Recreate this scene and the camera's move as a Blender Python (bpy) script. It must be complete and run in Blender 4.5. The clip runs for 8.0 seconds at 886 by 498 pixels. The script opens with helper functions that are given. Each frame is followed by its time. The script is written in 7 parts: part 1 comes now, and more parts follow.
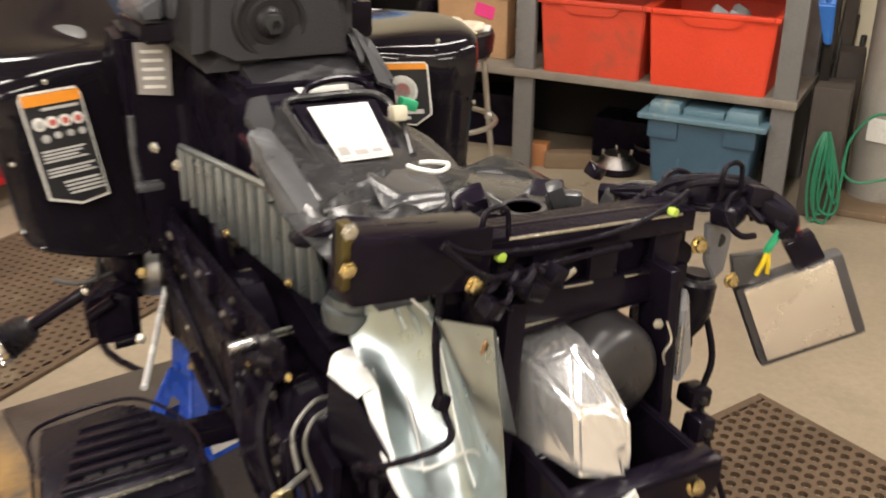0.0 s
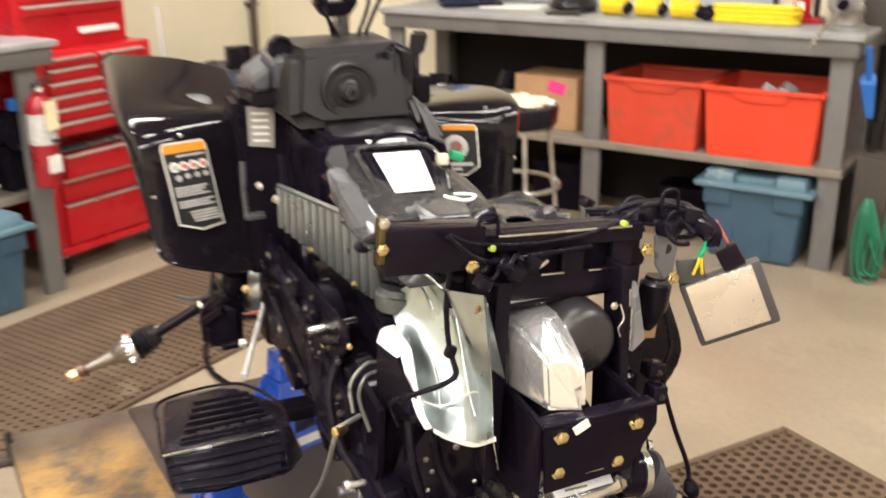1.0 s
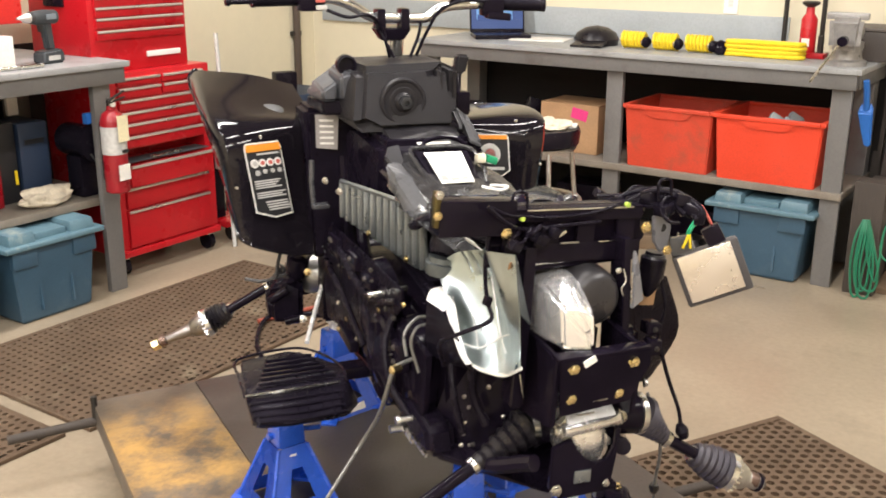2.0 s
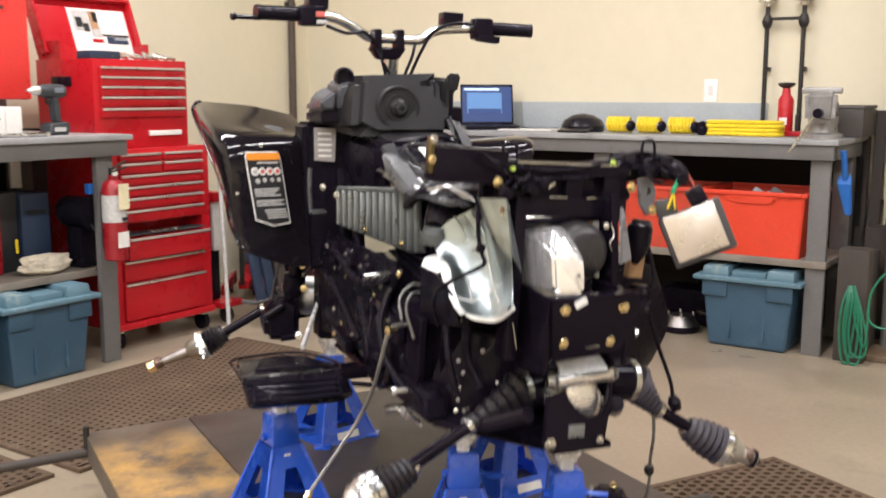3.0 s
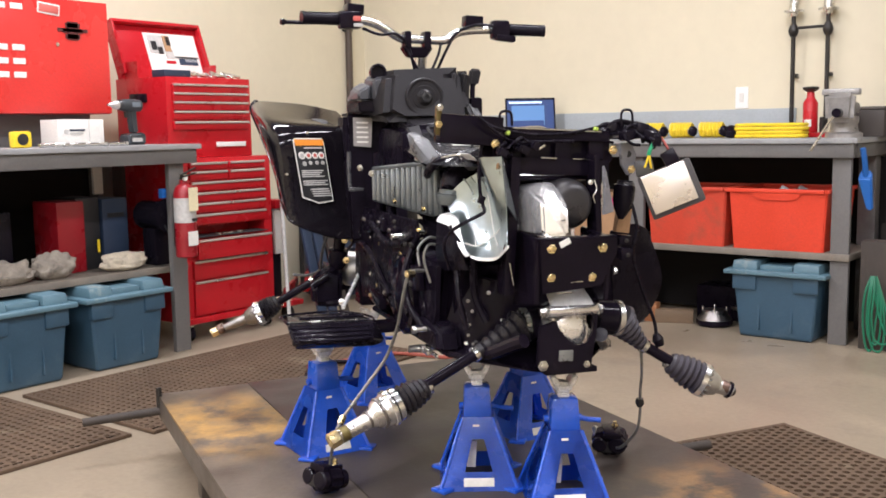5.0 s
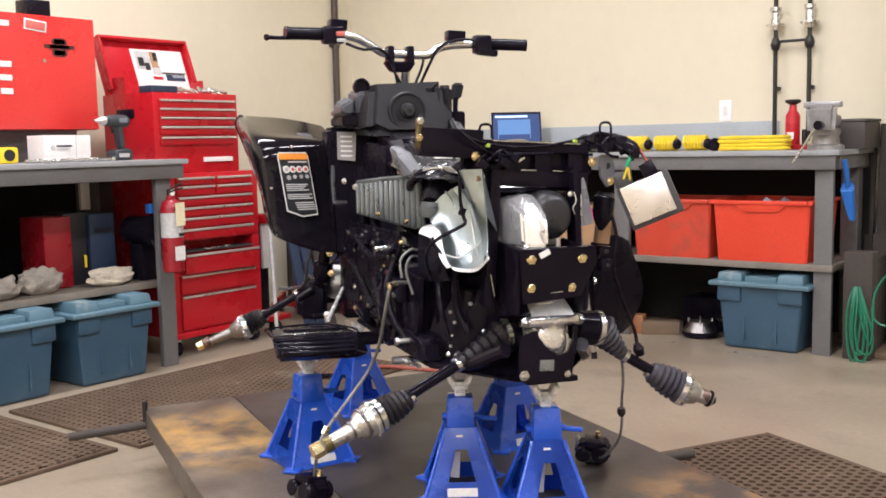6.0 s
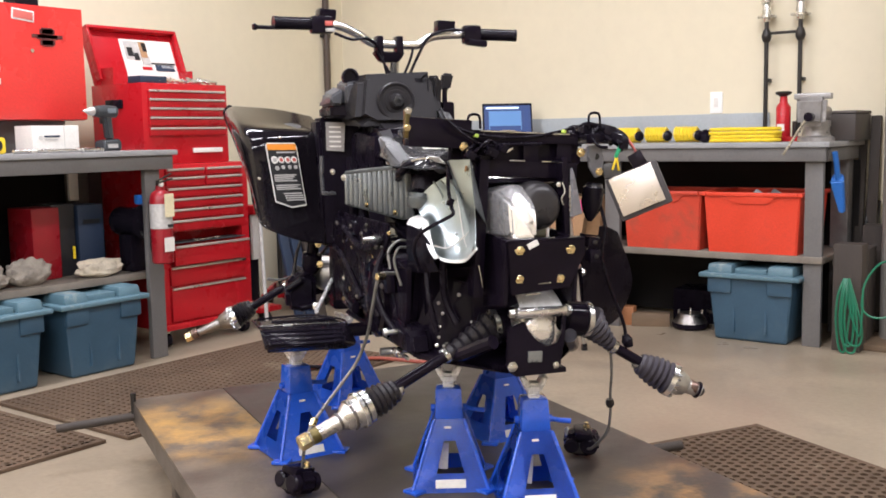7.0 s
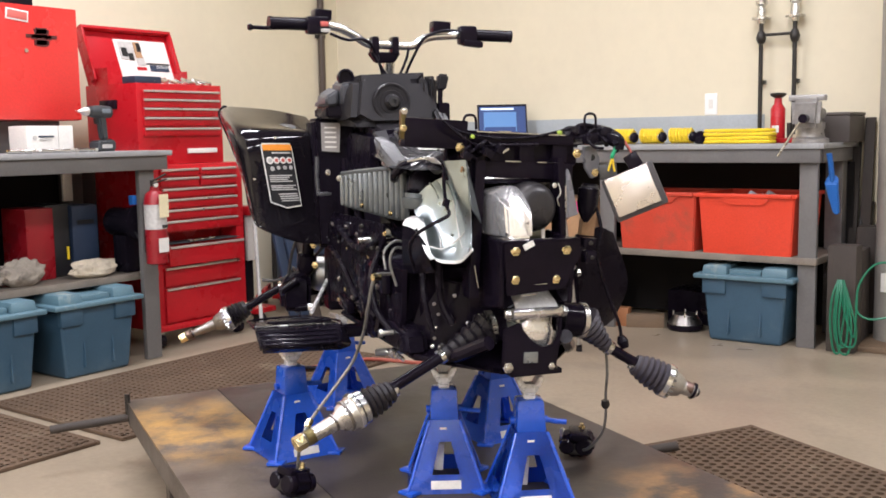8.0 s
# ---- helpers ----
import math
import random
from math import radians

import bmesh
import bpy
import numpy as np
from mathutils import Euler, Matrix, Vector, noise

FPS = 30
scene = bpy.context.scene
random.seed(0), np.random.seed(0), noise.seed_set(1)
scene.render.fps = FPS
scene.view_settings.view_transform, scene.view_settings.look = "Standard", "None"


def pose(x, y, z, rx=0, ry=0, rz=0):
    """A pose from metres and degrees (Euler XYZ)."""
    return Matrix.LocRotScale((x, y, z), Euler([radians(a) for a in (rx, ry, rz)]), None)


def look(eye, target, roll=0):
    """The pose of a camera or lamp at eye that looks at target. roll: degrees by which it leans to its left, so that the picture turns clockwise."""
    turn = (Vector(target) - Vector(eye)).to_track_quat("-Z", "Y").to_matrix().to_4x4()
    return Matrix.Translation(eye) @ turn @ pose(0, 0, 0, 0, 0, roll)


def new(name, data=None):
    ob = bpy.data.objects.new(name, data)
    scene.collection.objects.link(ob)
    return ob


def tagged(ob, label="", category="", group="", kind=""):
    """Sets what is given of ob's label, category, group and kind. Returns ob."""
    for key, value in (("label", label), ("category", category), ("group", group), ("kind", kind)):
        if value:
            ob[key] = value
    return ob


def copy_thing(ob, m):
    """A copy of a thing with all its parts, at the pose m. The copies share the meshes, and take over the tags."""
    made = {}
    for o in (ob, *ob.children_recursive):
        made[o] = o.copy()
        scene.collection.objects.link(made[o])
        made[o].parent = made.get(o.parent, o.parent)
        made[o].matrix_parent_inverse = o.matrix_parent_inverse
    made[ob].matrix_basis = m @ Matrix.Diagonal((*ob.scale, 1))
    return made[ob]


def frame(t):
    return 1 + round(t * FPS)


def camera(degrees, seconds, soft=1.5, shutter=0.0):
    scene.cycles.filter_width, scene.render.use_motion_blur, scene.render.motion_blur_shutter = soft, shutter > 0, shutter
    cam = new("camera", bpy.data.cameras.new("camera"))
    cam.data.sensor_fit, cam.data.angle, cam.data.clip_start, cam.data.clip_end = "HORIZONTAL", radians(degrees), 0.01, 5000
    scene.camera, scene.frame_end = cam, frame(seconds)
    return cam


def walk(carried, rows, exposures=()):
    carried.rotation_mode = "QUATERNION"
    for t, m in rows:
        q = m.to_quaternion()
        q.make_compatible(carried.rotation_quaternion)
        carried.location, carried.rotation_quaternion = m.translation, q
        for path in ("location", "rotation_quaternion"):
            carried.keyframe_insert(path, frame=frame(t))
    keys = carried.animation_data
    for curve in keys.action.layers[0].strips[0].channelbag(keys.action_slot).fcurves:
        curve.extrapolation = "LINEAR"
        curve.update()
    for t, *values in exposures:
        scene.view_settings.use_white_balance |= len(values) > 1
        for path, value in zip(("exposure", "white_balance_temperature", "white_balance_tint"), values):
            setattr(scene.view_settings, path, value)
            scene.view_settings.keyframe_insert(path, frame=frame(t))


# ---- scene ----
cam = camera(47.5, 8.0, soft=1.7, shutter=0.8)
PATH = [
    (0, (0.283, -0.832, 1.419), (-0.558, 0.798, 0.621), 0.3),
    (0.5, (0.407, -1.012, 1.457), (-0.515, 0.593, 0.701), -0.2),
    (0.9, (0.54, -1.122, 1.479), (-0.462, 0.469, 0.799), -0.7),
    (1, (0.579, -1.146, 1.479), (-0.456, 0.436, 0.824), -0.6),
    (1.2, (0.661, -1.203, 1.492), (-0.436, 0.348, 0.867), -0.3),
    (2.3, (0.768, -1.543, 1.497), (-0.307, 0.038, 0.911), 0.2),
    (2.5, (0.775, -1.555, 1.456), (-0.297, 0.031, 0.876), -0.0),
    (3, (0.84, -1.602, 1.17), (-0.267, 0.035, 0.867), 0.1),
    (3.5, (0.927, -1.669, 1.068), (-0.223, -0.054, 0.802), 0.1),
    (3.6, (0.936, -1.68, 1.068), (-0.206, -0.061, 0.795), -0.1),
    (4, (1.012, -1.739, 1.067), (-0.157, -0.139, 0.799), -0.0),
    (5.5, (1.175, -1.84, 1.047), (-0.056, -0.28, 0.819), -1.1),
    (6, (1.181, -1.837, 1.047), (-0.028, -0.258, 0.838), -1.2),
    (6.5, (1.183, -1.831, 1.044), (-0.02, -0.248, 0.829), -1.1),
    (7, (1.183, -1.825, 1.043), (-0.013, -0.238, 0.818), -1.1),
    (7.5, (1.182, -1.828, 1.043), (-0.007, -0.235, 0.819), -1.1),
    (8, (1.179, -1.825, 1.042), (-0.008, -0.231, 0.819), -1.0),
]
walk(cam, [(t, look(eye, target, roll)) for t, eye, target, roll in PATH],
     exposures=[(0.0, -0.4, 6750, 10), (0.5, -0.03, 6650, 10), (1.2, 0.03, 6550, 10), (2.5, -0.18, 6300, 11), (3.5, -0.33, 6000, 14), (4.0, -0.28, 5950, 14), (5.5, -0.33, 5900, 15), (8.0, -0.34, 5900, 15)])

# ---- world and lamps ----
world = bpy.data.worlds.new("workshop_world")
scene.world = world
world.use_nodes = True
world.node_tree.nodes["Background"].inputs[0].default_value = (0.9, 0.85, 0.75, 1)
world.node_tree.nodes["Background"].inputs[1].default_value = 0.02
scene.view_settings.exposure = 0.0
LAMP_WATTS = 97.0
CEILING, LAMP_Z = 4.3, 3.45
# centre and long axis ("x" or "y") of each strip lamp under the ceiling
# None is in view; the four at y=-5.2 are added as front light.
STRIPS = [(-0.1, 0.85, "y"), (-2.3, 0.85, "y"), (2.2, 0.85, "y"), (-0.1, -2.3, "y"), (-2.3, -2.3, "y"), (2.2, -2.3, "y"), (-1.2, -5.2, "y"), (0.6, -5.2, "y"), (2.4, -5.2, "y"), (4.2, -5.2, "y")]


# ---- materials ----
def mat(name, col, rough=0.5, metal=0.0, var=0.12, scale=5.0, grain=120.0, bump=0.12, coat=0.0, stain=None,
        amount=0.0, stain_scale=3.0, rough_var=0.12, stretch=(1, 1, 1), spec=0.5, fleck=0.35, spot=None):
    """A principled surface with blotches and fine grain; stain: a second colour that comes through in patches."""
    m = bpy.data.materials.new(name)
    m.use_nodes = True
    nt = m.node_tree
    nd, ln = nt.nodes, nt.links
    b = nd["Principled BSDF"]
    tc = nd.new("ShaderNodeTexCoord")
    mp = nd.new("ShaderNodeMapping")
    mp.inputs["Scale"].default_value = stretch
    ln.new(tc.outputs["Object"], mp.inputs["Vector"])

    def noi(s, detail=5.0, rgh=0.6):
        n = nd.new("ShaderNodeTexNoise")
        n.inputs["Scale"].default_value = s
        n.inputs["Detail"].default_value = detail
        n.inputs["Roughness"].default_value = rgh
        ln.new(mp.outputs["Vector"], n.inputs["Vector"])
        return n

    def mix(fac, a, c):
        x = nd.new("ShaderNodeMix")
        x.data_type = "RGBA"
        for sock, val in ((x.inputs[0], fac), (x.inputs[6], a), (x.inputs[7], c)):
            if isinstance(val, bpy.types.NodeSocket):
                ln.new(val, sock)
            elif isinstance(val, (int, float)):
                sock.default_value = val
            else:
                sock.default_value = (*val[:3], 1)
        return x.outputs[2]

    def ramp(fac, lo, hi):
        r = nd.new("ShaderNodeMapRange")
        r.inputs[1].default_value, r.inputs[2].default_value = lo, hi
        ln.new(fac, r.inputs[0])
        return r.outputs[0]

    big, fine = noi(scale), noi(grain, 3.0)
    dark = [c * (1 - var) for c in col]
    light = [min(1, c * (1 + var)) for c in col]
    c = mix(ramp(big.outputs["Fac"], 0.3, 0.7), dark, light)
    c = mix(ramp(fine.outputs["Fac"], 0.35, 0.75), c, mix(fleck, c, [v * 0.6 for v in col]))
    if stain:
        patch = noi(stain_scale, 8.0, 0.7)
        over = ramp(patch.outputs["Fac"], 0.62 - amount, 0.75 - amount * 0.6)
        if spot:
            # the stain gathers round one worn place
            dist = nd.new("ShaderNodeVectorMath")
            dist.operation = "DISTANCE"
            ln.new(mp.outputs["Vector"], dist.inputs[0])
            dist.inputs[1].default_value = spot[:3]
            near = ramp(dist.outputs["Value"], spot[3], spot[3] * 0.35)
            times = nd.new("ShaderNodeMath")
            times.operation = "MULTIPLY"
            ln.new(over, times.inputs[0])
            ln.new(near, times.inputs[1])
            over = times.outputs[0]
        c = mix(over, c, stain)
    ln.new(c, b.inputs["Base Color"])
    b.inputs["Metallic"].default_value = metal
    b.inputs["Specular IOR Level"].default_value = spec
    rr = nd.new("ShaderNodeMapRange")
    rr.inputs[1].default_value, rr.inputs[2].default_value = 0.3, 0.7
    rr.inputs[3].default_value, rr.inputs[4].default_value = max(0.03, rough - rough_var), min(1, rough + rough_var)
    ln.new(big.outputs["Fac"], rr.inputs[0])
    ln.new(rr.outputs[0], b.inputs["Roughness"])
    if coat:
        b.inputs["Coat Weight"].default_value = coat
        b.inputs["Coat Roughness"].default_value = 0.08
    if bump:
        bp = nd.new("ShaderNodeBump")
        bp.inputs["Strength"].default_value = bump
        bp.inputs["Distance"].default_value = 0.004
        ln.new(fine.outputs["Fac"], bp.inputs["Height"])
        ln.new(bp.outputs[0], b.inputs["Normal"])
    return m


def glow(name, col, strength):
    m = bpy.data.materials.new(name)
    m.use_nodes = True
    b = m.node_tree.nodes["Principled BSDF"]
    b.inputs["Base Color"].default_value = (*col, 1)
    b.inputs["Emission Color"].default_value = (*col, 1)
    b.inputs["Emission Strength"].default_value = strength
    return m


M_WALL = mat("cream_wall_paint", (0.745, 0.68, 0.515), 0.65, var=0.03, scale=1.1, grain=14, bump=0.04, stain=(0.70, 0.635, 0.475), amount=0.03, stain_scale=0.8, fleck=0.08)
M_CEIL = mat("low_bounce_ceiling", (0.09, 0.085, 0.08), 0.8, var=0.1)
M_FLOOR = mat("worn_concrete", (0.3, 0.245, 0.178), 0.36, spec=0.35, var=0.16, scale=1.6, grain=45, bump=0.06, stain=(0.21, 0.175, 0.13), amount=0.07, stain_scale=1.7)
M_RUBBER = mat("brown_rubber_mat", (0.112, 0.076, 0.051), 0.7, spec=0.15, var=0.25, scale=4, grain=80, bump=0.3, stain=(0.2, 0.16, 0.11), amount=0.06)
M_BENCH = mat("grey_bench_paint", (0.145, 0.14, 0.137), 0.45, var=0.1, scale=4, stain=(0.1, 0.09, 0.085), amount=0.04)
M_BENCHTOP = mat("grey_bench_top", (0.32, 0.325, 0.33), 0.4, var=0.14, scale=6, stain=(0.16, 0.15, 0.14), amount=0.08, stain_scale=5)
# Near-black for panels that stand in for deep shade under and behind benches.
M_BENCHSHADE = mat("under_bench_shade", (0.014, 0.012, 0.0115), 0.6, spec=0.2, var=0.2)
M_SHELF = mat("dusty_shelf", (0.21, 0.183, 0.15), 0.6, var=0.2, scale=6, stain=(0.14, 0.11, 0.09), amount=0.08)
M_SPLASH = mat("blue_grey_splash", (0.4, 0.435, 0.46), 0.4, var=0.06)
M_RED = mat("red_enamel", (0.47, 0.011, 0.018), 0.3, var=0.06, scale=3, bump=0.02, coat=0.15, spec=0.3)
M_REDCAB = mat("bright_red_enamel", (0.66, 0.035, 0.03), 0.3, var=0.05, scale=3, bump=0.02, coat=0.3)
M_DKRED = mat("dark_red_enamel", (0.27, 0.008, 0.015), 0.32, var=0.08, scale=6, bump=0.03)
M_TRIM = mat("brushed_aluminium", (0.75, 0.72, 0.7), 0.34, 0.8, var=0.08, stretch=(1, 8, 1))
M_CRATE = mat("orange_red_crate", (0.68, 0.055, 0.022), 0.42, var=0.07, scale=6, bump=0.05, stain=(0.5, 0.05, 0.025), amount=0.02)
M_TOTE = mat("blue_tote_plastic", (0.042, 0.092, 0.145), 0.45, var=0.08, scale=6, bump=0.08, stain=(0.075, 0.12, 0.16), amount=0.04)
M_LID = mat("pale_blue_lid", (0.1, 0.182, 0.228), 0.4, var=0.08, scale=6, bump=0.08, stain=(0.34, 0.37, 0.33), amount=0.06, stain_scale=5)
M_STAND = mat("blue_stand_paint", (0.021, 0.102, 0.62), 0.28, var=0.1, scale=8, bump=0.04, coat=0.8, stain=(0.01, 0.02, 0.12), amount=0.01)
M_STEEL = mat("bright_steel", (0.68, 0.67, 0.64), 0.25, 1.0, var=0.12, scale=14, bump=0.08)
M_CHROME = mat("chrome", (0.86, 0.86, 0.86), 0.2, 1.0, var=0.05, bump=0.0, rough_var=0.05)
M_CAST = mat("cast_aluminium", (0.52, 0.51, 0.49), 0.42, 1.0, var=0.15, scale=20, bump=0.3)
M_BELL = mat("scuffed_bright_forging", (0.6, 0.585, 0.57), 0.26, 1.0, var=0.22, scale=28, bump=0.12)
M_DULL = mat("dull_forged_steel", (0.26, 0.24, 0.23), 0.36, 1.0, var=0.2, scale=20, bump=0.2)
M_FOIL = mat("dented_heat_shield", (0.46, 0.525, 0.54), 0.33, 1.0, var=0.1, scale=30, grain=60, bump=0.06, rough_var=0.07)
M_FOILB = mat("folded_bright_edge", (0.74, 0.74, 0.72), 0.42, 0.5, var=0.06, scale=14, bump=0.06)
M_FIN = mat("ribbed_zinc_sheet", (0.13, 0.145, 0.152), 0.4, 0.75, var=0.1, scale=16, bump=0.08)
M_FINE = mat("pale_fin_metal", (0.32, 0.345, 0.36), 0.35, 0.8, var=0.06, scale=16, bump=0.05)
M_SATIN = mat("satin_aluminium", (0.88, 0.87, 0.88), 0.2, 0.78, var=0.015, scale=5, bump=0.0, rough_var=0.06, fleck=0.04)
M_POLISH = mat("polished_zinc", (0.88, 0.87, 0.87), 0.24, 0.9, var=0.06, scale=20, bump=0.03, fleck=0.15)
M_BLACK = mat("black_frame_paint", (0.0082, 0.0058, 0.0112), 0.13, var=0.3, scale=8, bump=0.05, spec=0.12, stain=(0.01, 0.0085, 0.01), amount=0.02, stain_scale=9)
M_GLOSS = mat("gloss_black_fender", (0.0095, 0.0075, 0.0105), 0.1, var=0.2, scale=6, bump=0.0, spec=0.33, rough_var=0.04)
# Near-black with little sheen; on the cartons it stands in for shade.
M_DEEPBLACK = mat("deep_black", (0.0078, 0.0056, 0.0108), 0.3, spec=0.05, var=0.3, scale=14, grain=160, bump=0.3)
M_DUSTBOOT = mat("dusty_rubber", (0.042, 0.037, 0.047), 0.4, spec=0.33, var=0.2, scale=20, bump=0.1)
M_PLAST = mat("black_moulded_plastic", (0.0096, 0.0076, 0.0128), 0.22, spec=0.14, var=0.2, scale=9, grain=260, bump=0.12)
M_CONS = mat("matt_black_plastic", (0.0165, 0.015, 0.0175), 0.42, spec=0.25, var=0.15, scale=9, grain=260, bump=0.25)
M_DUCT = mat("pale_grey_duct", (0.066, 0.068, 0.077), 0.45, spec=0.35, var=0.15, scale=9)
M_GREY = mat("dusty_grey_plastic", (0.05, 0.05, 0.054), 0.22, spec=0.5, var=0.25, scale=9, grain=200, bump=0.15, stain=(0.11, 0.11, 0.115), amount=0.04, stain_scale=7)
M_SKIRT = mat("scuffed_grey_plastic", (0.036, 0.035, 0.038), 0.46, spec=0.35, var=0.3, scale=12, grain=200, bump=0.1, stain=(0.07, 0.07, 0.073), amount=0.05, stain_scale=9)
M_STRAP = mat("scuffed_pale_plastic", (0.05, 0.05, 0.054), 0.33, spec=0.35, var=0.3, scale=14, grain=120, bump=0.08, stain=(0.13, 0.13, 0.135), amount=0.02, stain_scale=16)
M_COVER = mat("dusty_seat_plastic", (0.03, 0.029, 0.031), 0.24, spec=0.5, var=0.3, scale=12, grain=160, bump=0.08, stain=(0.075, 0.075, 0.078), amount=0.05, stain_scale=10)
M_WIRE = mat("black_loom", (0.0082, 0.0062, 0.0108), 0.26, spec=0.1, var=0.2, scale=30, grain=300, bump=0.3)
M_BOOT = mat("rubber_boot", (0.0125, 0.0105, 0.014), 0.33, spec=0.32, var=0.2, scale=20, bump=0.15)
M_HOSE = mat("braided_hose", (0.22, 0.215, 0.2), 0.35, 0.5, var=0.2, scale=60, grain=500, bump=0.3)
M_BRASS = mat("gold_zinc", (0.74, 0.6, 0.33), 0.25, 1.0, var=0.15, scale=40)
M_WHITE = mat("white_label", (0.78, 0.76, 0.72), 0.45, var=0.05, scale=12, bump=0.02)
M_ORANGE = mat("orange_label", (0.85, 0.3, 0.03), 0.45, var=0.05, bump=0.02)
M_INK = mat("label_ink", (0.02, 0.02, 0.022), 0.4, var=0.1, bump=0.0)
M_PALE = mat("pale_print", (0.5, 0.49, 0.47), 0.5, var=0.2, scale=60, bump=0.0)
M_PINKRED = mat("warning_red_print", (0.55, 0.12, 0.1), 0.5, var=0.1, bump=0.0)
M_GREEN = mat("green_plastic", (0.03, 0.42, 0.2), 0.4, var=0.1)
M_YELLOW = mat("yellow_plastic", (0.85, 0.62, 0.02), 0.4, var=0.1, scale=20)
M_LIME = mat("lime_tape", (0.4, 0.55, 0.08), 0.4, var=0.1)
M_HOSEG = mat("green_hose", (0.016, 0.17, 0.09), 0.4, var=0.1)
M_DARKWOOD = mat("tarred_timber", (0.05, 0.039, 0.032), 0.75, var=0.3, scale=8, bump=0.4, stretch=(1, 1, 0.2))
M_WOOD = mat("raw_timber", (0.17, 0.115, 0.07), 0.65, var=0.25, scale=8, bump=0.3, stretch=(0.3, 1, 1))
M_CREAM = mat("cream_cloth", (0.62, 0.55, 0.43), 0.9, var=0.2, scale=18, bump=0.4, stain=(0.34, 0.28, 0.22), amount=0.04, stain_scale=14)
M_CARD = mat("brown_cardboard", (0.42, 0.25, 0.13), 0.75, var=0.1, scale=10)
M_RAG = mat("grey_rag", (0.36, 0.32, 0.27), 0.9, var=0.3, scale=18, bump=0.5, stain=(0.12, 0.1, 0.09), amount=0.07, stain_scale=14)
M_TABLE = mat("rusty_steel_deck", (0.13, 0.11, 0.095), 0.5, 0.3, var=0.3, scale=5, grain=70, bump=0.25, stain=(0.06, 0.045, 0.035), amount=0.1, stain_scale=4)
M_RUST = mat("flaking_rust_deck", (0.118, 0.094, 0.072), 0.5, 0.1, var=0.35, scale=6, grain=60, bump=0.3, stain=(0.44, 0.26, 0.08), amount=0.24, stain_scale=7.0, spot=(0.13, -0.43, 0.19, 0.42))
M_ZINC = mat("bright_zinc", (0.9, 0.9, 0.9), 0.25, 0.28, var=0.1, scale=20)
M_OLIVE = mat("olive_chromate", (0.15, 0.12, 0.05), 0.4, 0.9, var=0.15, scale=30)
M_DKMAT = mat("oily_black_sheet", (0.053, 0.043, 0.037), 0.45, var=0.35, scale=4, bump=0.2, stain=(0.32, 0.18, 0.07), amount=0.15, stain_scale=7.0, spot=(1.08, -1.68, 0.19, 0.4))
M_RUSTY = mat("browned_steel", (0.16, 0.105, 0.085), 0.35, 0.8, var=0.25, scale=30, bump=0.1)
M_PIPE = mat("black_iron_pipe", (0.03, 0.027, 0.025), 0.4, 0.3, var=0.2)
M_BLUE = mat("blue_plastic", (0.02, 0.13, 0.46), 0.4, var=0.1)
M_DKBLUE = mat("dark_blue_case", (0.02, 0.035, 0.07), 0.5, var=0.1)
M_LABELG = mat("worn_grey_label", (0.3, 0.28, 0.27), 0.55, var=0.15, scale=30, bump=0.02)
M_TOOL = mat("dark_tool_plastic", (0.045, 0.05, 0.056), 0.45, spec=0.35, var=0.15, scale=20, bump=0.05)
M_TOOLP = mat("blue_grey_plastic", (0.18, 0.21, 0.24), 0.45, var=0.1, bump=0.02)
M_TUBE = glow("lamp_tube", (1.0, 0.93, 0.8), 9.0)
M_SCREEN = glow("lit_screen", (0.008, 0.03, 0.12), 0.8)
M_SCREENW = glow("lit_window", (0.07, 0.17, 0.36), 0.8)
M_SCREENT = glow("lit_title_bar", (0.6, 0.75, 0.95), 0.9)
M_SCREEND = glow("lit_dark_pane", (0.006, 0.03, 0.13), 0.8)
M_DRUM = mat("dusty_black_drum", (0.028, 0.026, 0.028), 0.3, spec=0.45, var=0.25, scale=12, grain=90, bump=0.06)
M_STRUT = mat("pale_strut_paint", (0.26, 0.26, 0.285), 0.35, 0.2, var=0.12, scale=10, bump=0.05)
M_ECU = mat("grey_cast_case", (0.06, 0.055, 0.056), 0.5, spec=0.3, var=0.15, scale=20, bump=0.1)


# ---- mesh helpers ----
def bm_():
    return bmesh.new()


def join(bm, tmp):
    me = bpy.data.meshes.new("tmp")
    tmp.to_mesh(me)
    tmp.free()
    bm.from_mesh(me)
    bpy.data.meshes.remove(me)
    return bm


def box(bm, c, s, rot=(0, 0, 0), bev=0.0, top=(1, 1), seg=1):
    """A box at centre c with sizes s; top: how much its upper face is scaled in x and y."""
    t = bmesh.new()
    bmesh.ops.create_cube(t, size=1)
    for v in t.verts:
        f = top if v.co.z > 0 else (1, 1)
        v.co = Vector((v.co.x * s[0] * f[0], v.co.y * s[1] * f[1], v.co.z * s[2]))
    if bev:
        bmesh.ops.bevel(t, geom=t.edges[:], offset=bev, segments=max(seg, 2), affect="EDGES", profile=0.6)
    t.transform(pose(*c, *rot))
    return join(bm, t)


def frame_to(p, q):
    d = Vector(q) - Vector(p)
    return Matrix.Translation(p) @ d.to_track_quat("Z", "Y").to_matrix().to_4x4(), d.length


def lathe(bm, p, q, prof, seg=18):
    """A turned solid from p towards q: prof is a list of (distance from p, radius)."""
    m, _ = frame_to(p, q)
    rings = []
    for h, r in prof:
        rings.append([bm.verts.new(m @ Vector((r * math.cos(a), r * math.sin(a), h))) for a in (2 * math.pi * k / seg for k in range(seg))])
    for a, b in zip(rings, rings[1:]):
        for k in range(seg):
            bm.faces.new((a[k], a[(k + 1) % seg], b[(k + 1) % seg], b[k]))
    bm.faces.new(rings[0][::-1])
